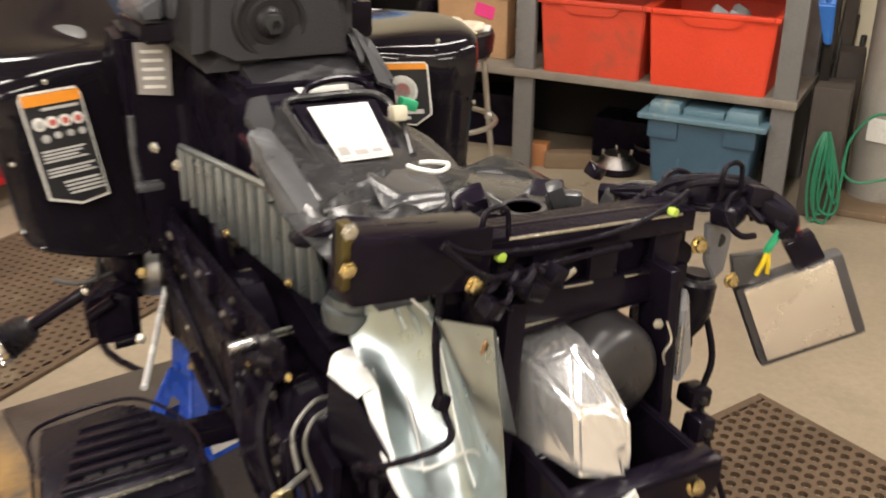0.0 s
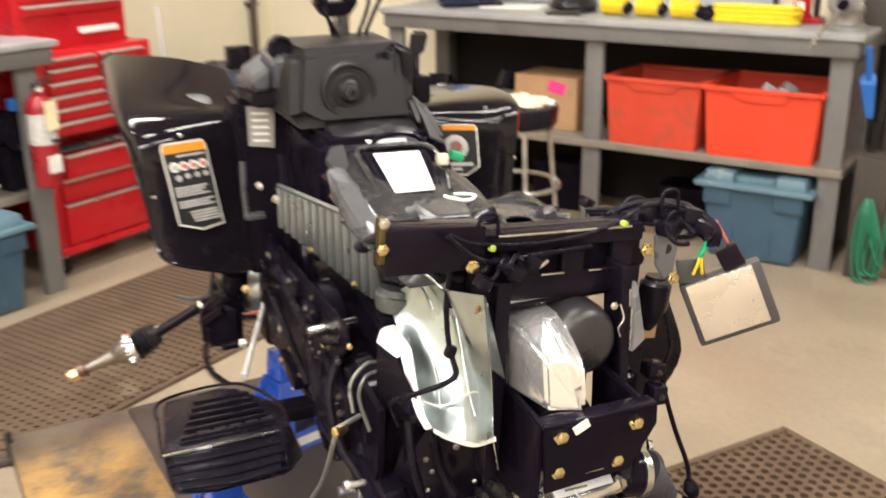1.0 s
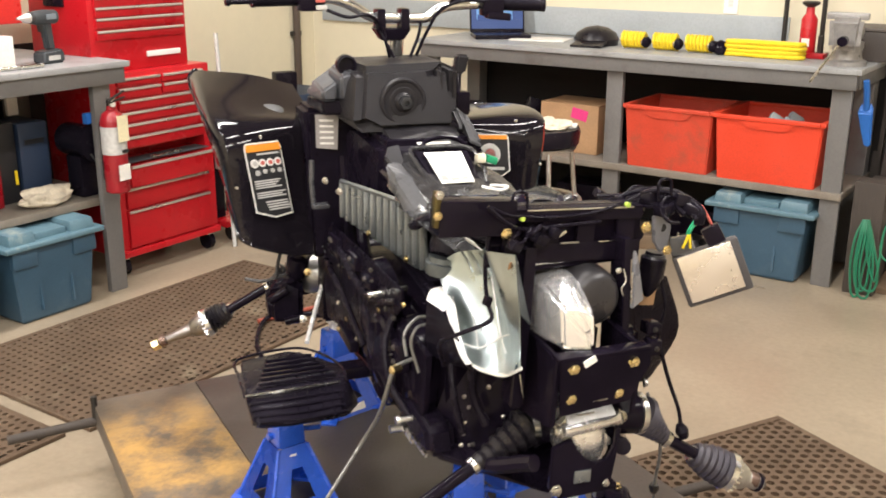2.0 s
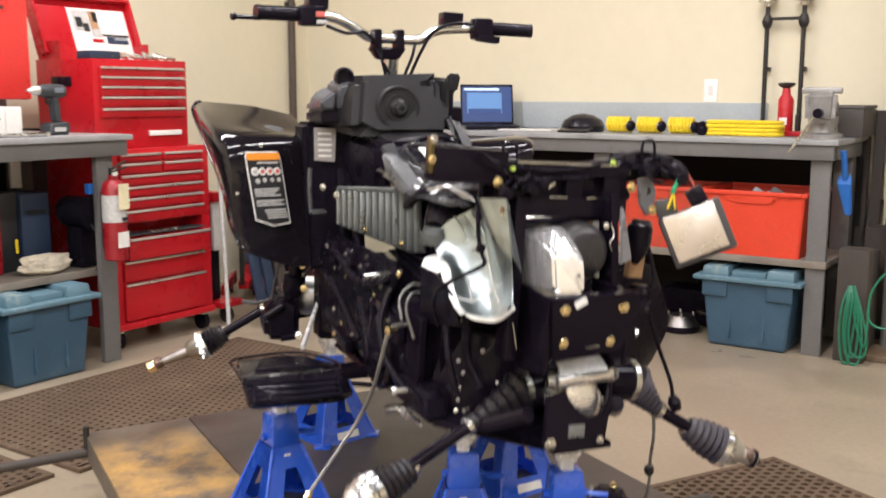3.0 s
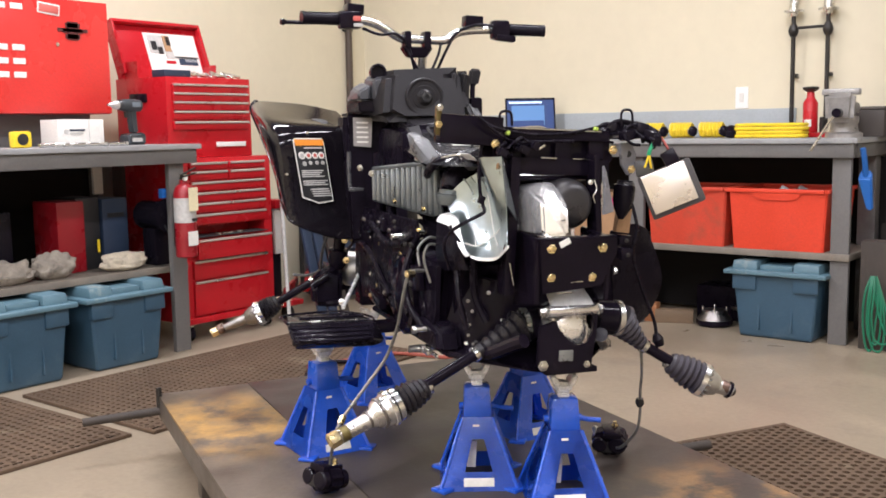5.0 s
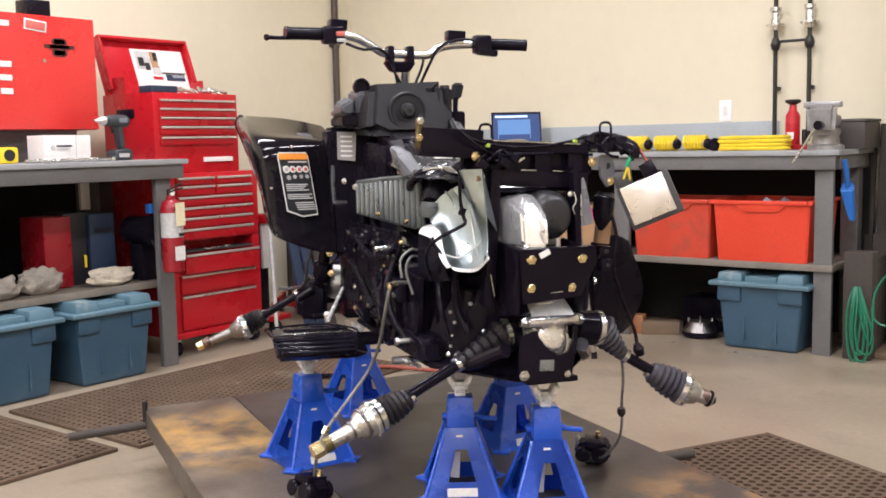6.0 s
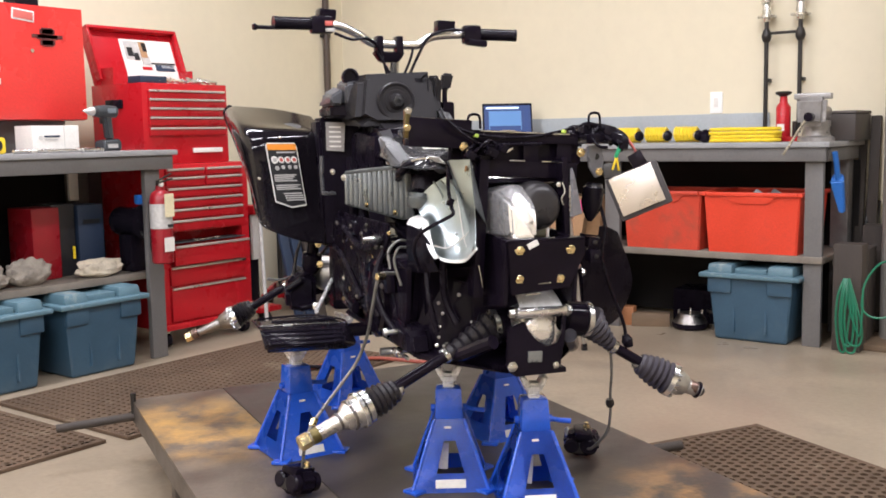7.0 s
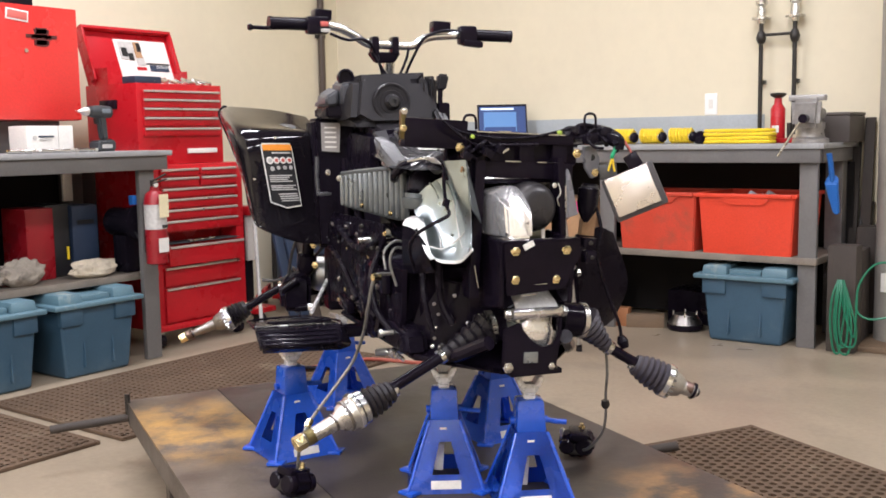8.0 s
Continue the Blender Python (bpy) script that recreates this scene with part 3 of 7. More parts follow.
part("pipe", rod(bm_(), (-3.765, 3.43, 0.0), (-3.765, 3.43, CEILING - 0.001), 0.024, seg=14), mat("brown_conduit", (0.09, 0.065, 0.05), 0.5), t)
for z in (0.9, 1.75, 2.6):
    part("clip", box(bm_(), (-3.775, 3.43, z), (0.03, 0.08, 0.03), bev=0.003), M_PIPE, t)
t = thing("outlet_plate", "blank white outlet plate on the wall", "outlet", pose(-0.994, 3.617, 1.193))
part("plate", box(bm_(), (0, 0, 0), (0.072, 0.008, 0.118), bev=0.003), mat("bright_white_plate", (0.9, 0.9, 0.88), 0.35, var=0.02, bump=0.0, fleck=0.05), t)
part("switch", box(bm_(), (0, -0.0045, 0), (0.024, 0.004, 0.05), bev=0.001), M_WHITE, t)

# ---- at the end of the back bench ----
t = thing("hand_brush", "blue plastic bench brush hanging at the bench end", "brush", pose(-0.178, 3.0, 0))
part("handle", tube(bm_(), [(0, 0.01, 0.93), (0.004, 0.03, 0.87), (0.004, 0.06, 0.79)], 0.013, 8), M_BLUE, t)
part("head", hull(bm_(), [(-0.03, 0.04, 0.79), (0.034, 0.04, 0.79), (-0.024, 0.07, 0.83), (0.028, 0.07, 0.83), (0.008, 0.07, 0.64), (0.034, 0.07, 0.64), (0.008, 0.095, 0.65), (0.034, 0.095, 0.65)], 0.006), M_BLUE, t)
for k, (x, y, w, d, h) in enumerate(((-0.105, 3.05, 0.13, 0.11, 0.505), (-0.105, 3.24, 0.1, 0.18, 0.47), (-0.1, 3.46, 0.1, 0.14, 0.56))):
    solid("timber_post", box(bm_(), (0, 0, h / 2), (w, d, h), (0, 0, 3 * k), 0.008), M_DARKWOOD, "short dark tarred timber post beside the bench", "timber", "timber posts", m=pose(x, y, 0))
for k in range(3):
    t = thing("lean_bar", "dark iron bar leaning on the wall", "bar", None, "leaning bars")
    part("bar", rod(bm_(), (-0.17 + 0.035 * k, 3.36, 0.01), (-0.16 + 0.04 * k, 3.6, 0.75 - 0.08 * k), 0.012), M_PIPE, t)
for k, (x, h, w) in enumerate(((-0.2, 1.12, 0.04), (-0.14, 1.1, 0.05))):
    solid("leaning_plank", box(bm_(), (0, 0, h / 2), (w, 0.022, h), (0, 0, 0), 0.003), M_DARKWOOD, "brown dusty plank leaning on the wall", "plank", "leaning planks", m=pose(x, 3.5 - 0.004 * k, 0.0025, -5, 0.0, 0))
t = thing("hose_coil", "green garden hose hanging in loose loops", "hose")
rnd = random.Random(31)
for k in range(4):
    a, c, h = -0.128 + 0.012 * k + rnd.uniform(-0.006, 0.006), 0.008 * k, rnd.uniform(0.02, 0.07)
    part("loop", tube(bm_(), [(-0.108 + c * 0.5, 2.96, 0.35), (a + 0.005, 2.94, 0.27), (a, 2.935, 0.15), (a + 0.015, 2.94, h), (a + 0.04 + c, 2.945, h - 0.012), (a + 0.05 + c, 2.95, 0.12), (-0.075 + c, 2.955, 0.24), (-0.1 + c * 0.5, 2.965, 0.35)], 0.0052, 6, 4), M_HOSEG, t)
part("loose_end", tube(bm_(), [(-0.1, 2.96, 0.34), (-0.075, 2.95, 0.2), (-0.03, 2.94, 0.09), (-0.02, 2.94, 0.2), (-0.015, 2.95, 0.33), (0.05, 2.96, 0.43), (0.14, 2.97, 0.44)], 0.0052, 6, 5), M_HOSEG, t)
part("loose_end", tube(bm_(), [(-0.02, 2.95, 0.3), (-0.02, 2.94, 0.22), (0.03, 2.95, 0.18), (0.12, 3.0, 0.19), (0.3, 3.12, 0.22), (0.6, 3.3, 0.2)], 0.0052, 6, 5), M_HOSEG, t)
t = thing("grey_column", "grey round column with a white notice, standing on a tan pad", "column", pose(0.093, 3.32, 0))
part("shaft", rod(bm_(), (0, 0, 0.03), (0, 0, CEILING - 0.001), 0.125, seg=28), mat("column_grey", (0.3, 0.28, 0.25), 0.5, stain=(0.2, 0.18, 0.15), amount=0.06), t)
part("pad", box(bm_(), (0.02, -0.08, 0.015), (0.45, 0.36, 0.03), bev=0.005), M_WOOD, t)
part("notice", box(bm_(), (-0.035, -0.1225, 0.315), (0.08, 0.004, 0.09), (0, 0, -16)), M_WHITE, t, "small white notice")

# ---- on the floor under the back bench ----
t = thing("wheel_hub", "steel brake hub lying flat on the floor", "hub", pose(-0.94, 3.16, 0))
part("disc", lathe(bm_(), (0, 0, 0), (0, 0, 1), [(0, 0.085), (0.012, 0.095), (0.03, 0.095), (0.034, 0.07)], 28), M_BLACK, t)
part("hub", lathe(bm_(), (0, 0, 0.033), (0, 0, 1), [(0, 0.09), (0.022, 0.078), (0.03, 0.07), (0.05, 0.062), (0.055, 0.035)], 24), M_DULL, t, "turned steel hub")
for k in range(4):
    a = k * math.pi / 2 + 0.4
    part("stud", rod(bm_(), (0.06 * math.cos(a), 0.06 * math.sin(a), 0.05), (0.06 * math.cos(a), 0.06 * math.sin(a), 0.1), 0.006, seg=8), M_STEEL, t)
t = thing("brake_drum", "black brake drum lying under the bench", "brake drum", pose(-0.83, 3.36, 0))
part("drum", lathe(bm_(), (0, 0, 0), (0, 0, 1), [(0, 0.07), (0.01, 0.085), (0.06, 0.085), (0.07, 0.095), (0.085, 0.095), (0.09, 0.06), (0.12, 0.05), (0.125, 0.02)], 28), M_DEEPBLACK, t)
part("rim_ring", lathe(bm_(), (0, 0, 0.068), (0, 0, 1), [(0, 0.0955), (0.012, 0.0965), (0.016, 0.0955)], 28), M_DULL, t, "worn steel rim")
b = box(bm_(), (0, 0, 0.035), (0.2, 0.07, 0.07), bev=0.004)
solid("wood_block", b, M_WOOD, "offcut of raw timber on the floor", "wood block", "wood blocks", m=pose(-1.15, 3.12, 0, 0, 0, 25))
solid("wood_block", box(bm_(), (0, 0, 0.05), (0.07, 0.07, 0.1), bev=0.004), mat("orange_timber", (0.36, 0.15, 0.06), 0.6), "orange painted timber offcut on the floor", "wood block", "wood blocks", m=pose(-1.27, 3.1, 0, 0, 0, 10))
# The black of these boxes carries the shade under the bench.
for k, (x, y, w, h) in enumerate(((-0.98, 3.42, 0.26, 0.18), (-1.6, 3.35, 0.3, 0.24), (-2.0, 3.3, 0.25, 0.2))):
    solid("dark_carton", box(bm_(), (0, 0, h / 2), (w, 0.2, h), (0, 0, 8 * k), 0.006), M_DEEPBLACK, "box under the bench, coloured black for the shade there", "box", "dark boxes", m=pose(x, y, 0))

# ---- red tool chest ----
chest = thing("tool_chest", "red rolling tool chest with many shallow drawers", "tool chest", pose(-2.9, 1.283, 0, 0, 0, 90))
CW = 0.585
part("lower_carcass", box(bm_(), (CW / 2, 0.235, 0.3125), (CW, 0.46, 0.435), bev=0.006), M_RED, chest)
part("upper_carcass", box(bm_(), (CW / 2, 0.235, 0.7535), (CW, 0.46, 0.343), bev=0.006), M_RED, chest)
part("recess_back", box(bm_(), (CW / 2, 0.3, 0.556), (CW - 0.108, 0.33, 0.052)), M_RED, chest)
for x in (0.0265, CW - 0.0265):
    part("side_post", box(bm_(), (x, 0.235, 0.556), (0.05, 0.456, 0.052)), M_RED, chest)
lines = [0.31, 0.414, 0.523, 0.584, 0.646, 0.702, 0.755, 0.808, 0.861, 0.905]
low = 0.13
for k, z in enumerate(lines):
    halves = ((-0.125, 0.236), (0.125, 0.236)) if k >= 8 else ((0, CW - 0.1),)
    out = 0.04 if k == 2 else 0.0
    for o, wd in halves if k != 3 else ():
        d = part("drawer", box(bm_(), (CW / 2 - 0.005 + o, -0.001 - out, (low + z) / 2 + 0.002), (wd, 0.02, z - low - 0.008), bev=0.003), M_RED, chest, "drawer standing a little open" if out else "")
        part("drawer_pull", box(bm_(), (CW / 2 - 0.005 + o, -0.014 - out, z - 0.008), (wd - 0.005, 0.014, 0.012), bev=0.003), M_TRIM, d, "brushed aluminium pull strip")
        if out:
            part("drawer_tray", box(bm_(), (CW / 2 - 0.005, 0.02, 0.532), (wd - 0.01, 0.1, 0.003)), M_TOOL, d, "dark drawer liner")
    low = z + 0.002
part("kick_panel", box(bm_(), (CW / 2, -0.004, 0.11), (CW, 0.02, 0.03), bev=0.003), M_RED, chest)
for x in (0.035, CW - 0.035):
    for y in (0.05, 0.42):
        w = part("caster", rod(bm_(), (x - 0.014, y, 0.043), (x + 0.014, y, 0.043), 0.042, seg=18), M_PLAST, chest)
        part("fork", box(bm_(), (x, y, 0.085), (0.04, 0.05, 0.02), bev=0.003), M_STEEL, w)
wr = thing("wrench", "bright steel wrench lying in the open drawer", "wrench", pose(-2.885, 1.56, 0.5395, 0, 0, 96))
part("shank", box(bm_(), (0, 0, 0), (0.13, 0.012, 0.006), bev=0.002), M_STEEL, wr)
for x in (-0.075, 0.075):
    part("jaw", lathe(bm_(), (x, 0, -0.004), (x, 0, 1), [(0, 0.011), (0, 0.017), (0.009, 0.017), (0.009, 0.011)], 10), M_STEEL, wr)
top = thing("top_chest", "red top tool chest with its lid open", "tool chest", pose(-2.95, 1.256, 0.9255, 0, 0, 90))
TW = 0.535
part("carcass", box(bm_(), (TW / 2, 0.21, 0.2), (TW, 0.41, 0.4), bev=0.005), M_RED, top)
for k, z in enumerate((0.18, 0.232, 0.278, 0.322, 0.365)):
    d = part("drawer", box(bm_(), (TW / 2, -0.002, z - 0.02), (TW - 0.06, 0.016, 0.04), bev=0.003), M_RED, top)
    part("drawer_pull", box(bm_(), (TW / 2, -0.014, z - 0.004), (TW - 0.06, 0.012, 0.011), bev=0.003), M_TRIM, d, "brushed aluminium pull strip")
part("nameplate", box(bm_(), (TW / 2 + 0.12, -0.004, 0.064), (0.19, 0.01, 0.024), bev=0.002), M_WHITE, top, "pale maker's plate without readable words")
part("side_handle", box(bm_(), (-0.008, 0.22, 0.3), (0.016, 0.13, 0.045), bev=0.006), M_PLAST, top, "black recessed carrying handle")
lid = part("lid", box(bm_(), (0.28, 0.015, 0.16), (0.56, 0.03, 0.32), bev=0.006), M_RED, top, "open red lid leaning back")
lid.matrix_basis = pose(0, 0.36, 0.4, -20, 0, 0)
part("lid_lip", box(bm_(), (0.28, -0.02, 0.31), (0.56, 0.04, 0.016), bev=0.003), M_RED, lid)
for x in (0.007, 0.553):
    part("lid_lip", box(bm_(), (x, -0.02, 0.16), (0.014, 0.04, 0.283), bev=0.003), M_RED, lid)
part("poster", box(bm_(), (0.365, -0.002, 0.14), (0.33, 0.004, 0.255)), M_WHITE, lid, "white poster with dark pictures")
for x, z, w, h, mm in ((0.265, 0.205, 0.09, 0.1, M_PALE), (0.25, 0.195, 0.035, 0.05, M_INK), (0.285, 0.17, 0.03, 0.04, M_INK), (0.335, 0.21, 0.04, 0.09, M_CARD), (0.345, 0.225, 0.028, 0.05, M_INK), (0.34, 0.15, 0.05, 0.05, M_PALE), (0.445, 0.135, 0.15, 0.008, M_INK), (0.335, 0.105, 0.06, 0.016, M_RED), (0.45, 0.11, 0.12, 0.035, M_DKBLUE), (0.47, 0.118, 0.08, 0.016, M_SPLASH)):
    part("print", box(bm_(), (x, -0.0055 - 0.001 * (w < 0.05), z), (w, 0.003, h)), mm, lid)
solid("socket_case", box(bm_(), (0, 0, 0.017), (0.1, 0.16, 0.034), bev=0.004), M_DKBLUE, "flat dark blue socket case on the chest top", "case", m=pose(-3.03, 1.35, 1.3265))
for s in (0.02, TW - 0.02):
    part("lid_stay", box(bm_(), (s, 0.3, 0.44), (0.006, 0.1, 0.09), (0, 0, 0)), M_RED, top)
b = bm_()
rnd = random.Random(9)
for k in range(14):
    rod(b, (0.1 + 0.03 * k, 0.06 + rnd.uniform(-0.03, 0.06), 0.405), (0.1 + 0.03 * k + rnd.uniform(-0.03, 0.05), 0.1 + rnd.uniform(0, 0.1), 0.415 + rnd.uniform(0, 0.02)), 0.008, seg=8)
sock = solid("socket_row", b, M_STEEL, "row of sockets lying on the open top chest", "sockets", kind="stuff", m=pose(-2.95, 1.256, 0.929, 0, 0, 90))

# ---- left bench: cabinet and things ----
M_EMBLEM = mat("dark_emblem_print", (0.09, 0.022, 0.022), 0.4, var=0.1, bump=0.0)
cab = thing("wall_cabinet", "bright red metal cabinet with dark emblem and stickers", "cabinet", pose(-3.12, 0.3, 1.146, 0, 0, 90))
KW, KH = 0.757, 0.524
part("carcass", box(bm_(), (KW / 2, 0.19, KH / 2), (KW, 0.36, KH), bev=0.005), M_REDCAB, cab)
door = part("door", box(bm_(), (KW / 2, 0.0, KH / 2), (KW - 0.006, 0.022, KH - 0.006), bev=0.004), M_REDCAB, cab)
for x, z, w, h in ((0.566, 0.38, 0.055, 0.085), (0.53, 0.38, 0.03, 0.02), (0.602, 0.38, 0.03, 0.02), (0.566, 0.405, 0.075, 0.022), (0.566, 0.355, 0.075, 0.022), (0.566, 0.383, 0.155, 0.016)):
    part("emblem", box(bm_(), (x, -0.0125, z), (w, 0.003, h), bev=0.0), M_EMBLEM, door, "plain dark emblem")
part("sticker", box(bm_(), (0.45, -0.0125, 0.472), (0.11, 0.003, 0.05), (0, 6, 0), 0.0012), M_WHITE, door, "white and red sticker")
part("sticker", box(bm_(), (0.45, -0.0145, 0.472), (0.096, 0.003, 0.036), (0, 6, 0), 0.0012), M_PINKRED, door)
for z in (0.172, 0.232, 0.292, 0.472):
    for c in range(2):
        part("label_tag", box(bm_(), (0.215 + 0.08 * c, -0.0125, z), (0.058, 0.003, 0.026), bev=0.001), M_WHITE, door, "small white label")
part("lock", rod(bm_(), (0.485, -0.011, 0.315), (0.485, -0.016, 0.315), 0.009), M_STEEL, door)
solid("cabinet_riser", box(bm_(), (-3.36, 0.68, (BL + 1.146) / 2), (0.2, 0.7, 1.146 - BL - 0.0005), bev=0.003), M_BENCH, "grey steel riser carrying the cabinet on the bench", "riser")
solid("radio", box(bm_(), (0, 0, 0.04), (0.1, 0.12, 0.08), bev=0.006), M_PLAST, "small dark radio on top of the cabinet", "radio", m=pose(-3.25, 0.83, 1.67))
wb = thing("white_carton", "white cardboard carton with blue print on the bench", "carton", pose(-2.98, 0.765, BL))
part("box", box(bm_(), (0, -0.01, 0.06), (0.14, 0.23, 0.12), bev=0.003), M_WHITE, wb)
part("flap_seam", box(bm_(), (0.0705, 0.03, 0.06), (0.002, 0.002, 0.118)), M_PALE, wb)
part("print", box(bm_(), (0.0715, -0.03, 0.072), (0.003, 0.075, 0.008)), M_DKBLUE, wb)
part("print", box(bm_(), (0.0715, -0.035, 0.058), (0.003, 0.06, 0.006)), M_PALE, wb)
part("print", rod(bm_(), (0.07, -0.085, 0.066), (0.0725, -0.085, 0.066), 0.011), M_PALE, wb)
solid("steel_bar", rod(bm_(), (-2.83, 0.5, BL + 0.009), (-2.82, 0.93, BL + 0.009), 0.009), M_STEEL, "bright steel bar lying on the bench", "bar")
t = thing("tape_measure", "yellow and black tape measure on the bench", "tape measure", pose(-2.86, 0.435, BL))
part("body", box(bm_(), (0, 0, 0.035), (0.04, 0.085, 0.07), bev=0.012), M_YELLOW, t)
part("face", rod(bm_(), (0.0205, 0, 0.036), (0.023, 0, 0.036), 0.025), M_INK, t)
drill = thing("cordless_drill", "grey cordless drill standing on its battery", "drill", pose(-2.93, 1.03, BL, 0, 0, 8))
part("battery", hull(bm_(), [(x, y, z) for x in (-0.036, 0.036) for y, z in ((-0.05, 0.0), (0.06, 0.0), (0.062, 0.045), (-0.046, 0.05), (0.045, 0.058))], 0.008), M_TOOL, drill)
part("grip", hull(bm_(), [(x, y, z) for x in (-0.017, 0.017) for y, z in ((-0.008, 0.05), (0.036, 0.05), (-0.022, 0.165), (0.028, 0.17))], 0.01), M_TOOL, drill)
part("motor", lathe(bm_(), (0, 0.062, 0.183), (0, -0.2, 0.186), [(0, 0.018), (0.008, 0.028), (0.07, 0.031), (0.105, 0.028), (0.125, 0.024)], 20), M_TOOL, drill)
part("clutch_ring", lathe(bm_(), (0, -0.06, 0.185), (0, -0.2, 0.187), [(0, 0.0245), (0.012, 0.0245), (0.016, 0.022)], 18), M_GREY, drill)
part("chuck", lathe(bm_(), (0, -0.074, 0.185), (0, -0.2, 0.187), [(0, 0.021), (0.02, 0.02), (0.034, 0.013), (0.04, 0.009), (0.062, 0.003)], 14), M_TRIM, drill)
part("trigger", box(bm_(), (0, -0.026, 0.142), (0.02, 0.014, 0.03), (10, 0, 0), 0.004), M_INK, drill)
part("side_plate", box(bm_(), (0.0305, 0.012, 0.187), (0.003, 0.05, 0.022), bev=0.001), M_TOOLP, drill, "pale blue-grey side plate")
part("battery_label", box(bm_(), (0.0385, 0, 0.024), (0.003, 0.06, 0.018)), M_PALE, drill)
ext = thing("fire_extinguisher", "dark red fire extinguisher with cream tag hung on the bench leg", "fire extinguisher", pose(-2.69, 1.132, 0.47))
part("cylinder", lathe(bm_(), (0, 0, 0), (0, 0, 1), [(0, 0.04), (0.006, 0.05), (0.3, 0.0505), (0.33, 0.04), (0.345, 0.02), (0.362, 0.019)], 24), M_DKRED, ext)
part("label", lathe(bm_(), (0, 0, 0.165), (0, 0, 1), [(0, 0.0515), (0.115, 0.0515)], 24), M_PALE, ext, "worn pale paper label")
part("print_bar", box(bm_(), (0.0525, 0.012, 0.178), (0.003, 0.03, 0.014)), M_INK, ext)
part("valve", box(bm_(), (0.0, 0, 0.375), (0.03, 0.026, 0.035), bev=0.005), M_STEEL, ext)
for z, tilt in ((0.385, 12), (0.402, 22)):
    part("lever", box(bm_(), (0.02, 0.012, z), (0.014, 0.09, 0.006), (tilt, 0, 0), 0.002), M_PIPE, ext)
part("gauge", rod(bm_(), (0.014, -0.006, 0.372), (0.024, -0.006, 0.372), 0.013), M_WHITE, ext)
part("inspection_tag", box(bm_(), (0.06, 0.004, 0.274), (0.003, 0.056, 0.108), (0, 0, 6)), mat("cream_tag", (0.8, 0.72, 0.48), 0.5), ext, "cream inspection tag")
part("lower_tag", box(bm_(), (0.058, -0.004, 0.092), (0.003, 0.06, 0.066), (0, 0, 6)), M_WHITE, ext, "white card hanging below")
part("bracket", box(bm_(), (-0.05, 0, 0.17), (0.02, 0.05, 0.24), bev=0.003), M_PIPE, ext)

SZ = 0.416
# The dark red of this case carries the shadow under the bench.
solid("red_case", box(bm_(), (0, 0, 0.165), (0.2, 0.14, 0.33), bev=0.008), M_DKRED, "red metal case on the bench shelf, darkened for the shade", "case", m=pose(-3.12, 0.745, SZ))
t = thing("blue_case", "dark blue hard case with a yellow tag on the shelf", "case", pose(-3.15, 1.0, SZ))
part("case", box(bm_(), (0, 0, 0.165), (0.2, 0.14, 0.33), bev=0.012), M_DKBLUE, t)
part("tag", box(bm_(), (0.1015, -0.1, 0.11), (0.003, 0.012, 0.06)), M_YELLOW, t)
part("slot", box(bm_(), (0.1015, -0.0, 0.25), (0.004, 0.09, 0.02)), M_INK, t)
for k, (y, mm) in enumerate(((0.42, M_PLAST), (0.86, M_INK), (0.25, M_DKBLUE))):
    solid("dark_case", box(bm_(), (0, 0, 0.15), (0.2, 0.12, 0.3 + 0.04 * k), bev=0.008), mm, "dark plastic case on the bench shelf", "case", "dark cases", m=pose(-3.16, y, SZ + 0.02 * k))


def rag(label, m, sx, sy, sz, seed, cloth=M_RAG):
    b = bm_()
    bmesh.ops.create_icosphere(b, subdivisions=4, radius=1)
    for v in b.verts:
        n = v.co.copy()
        f = 1 + 0.32 * noise.noise(n * 1.9 + Vector((seed, 0, 0))) + 0.11 * noise.noise(n * 4.5 + Vector((0, seed, 0)))
        v.co = Vector((n.x * sx * f, n.y * sy * f, max(0, n.z * 0.5 + 0.42) * sz * f))
    return solid("shop_rag", b, cloth, label, "rag", "rags", m=m)


rag("crumpled cream shop rag on the bench shelf", pose(-2.93, 0.95, SZ), 0.07, 0.115, 0.085, 3, M_CREAM)
rag("crumpled dirty shop rag on the bench shelf", pose(-2.95, 0.6, SZ), 0.06, 0.1, 0.12, 8)
rag("crumpled dirty shop rag on the bench shelf", pose(-2.95, 0.38, SZ), 0.07, 0.12, 0.1, 12)
rag("crumpled cream cloth lying on the stool", pose(-1.275, 2.24, 0.722), 0.11, 0.09, 0.05, 21, M_CREAM)
solid("white_card", box(bm_(), (0, 0, 0.003), (0.045, 0.06, 0.006), bev=0.001), M_WHITE, "small white card lying on the stool", "card", m=pose(-1.18, 2.297, 0.736, 8, 0, 20))
solid("white_pad", box(bm_(), (0, 0, 0.07), (0.02, 0.05, 0.14), bev=0.003), M_WHITE, "white card hanging behind the bench apron", "card", m=pose(-3.2, 1.01, 0.76))
t = thing("bench_grinder", "dark grinder with a blue switch on the shelf", "grinder", pose(-2.95, 1.16, SZ))
part("motor", rod(bm_(), (-0.09, 0, 0.24), (0.09, 0, 0.24), 0.07, seg=20), M_PLAST, t)
part("wheel", rod(bm_(), (0.09, 0, 0.24), (0.115, 0, 0.24), 0.085, seg=24), M_PLAST, t)
part("stand", box(bm_(), (0, 0, 0.09), (0.1, 0.1, 0.18), bev=0.01), M_PLAST, t)
part("blue_switch", box(bm_(), (0.11, -0.03, 0.35), (0.03, 0.045, 0.045), bev=0.004), M_BLUE, t, "bright blue switch cover")
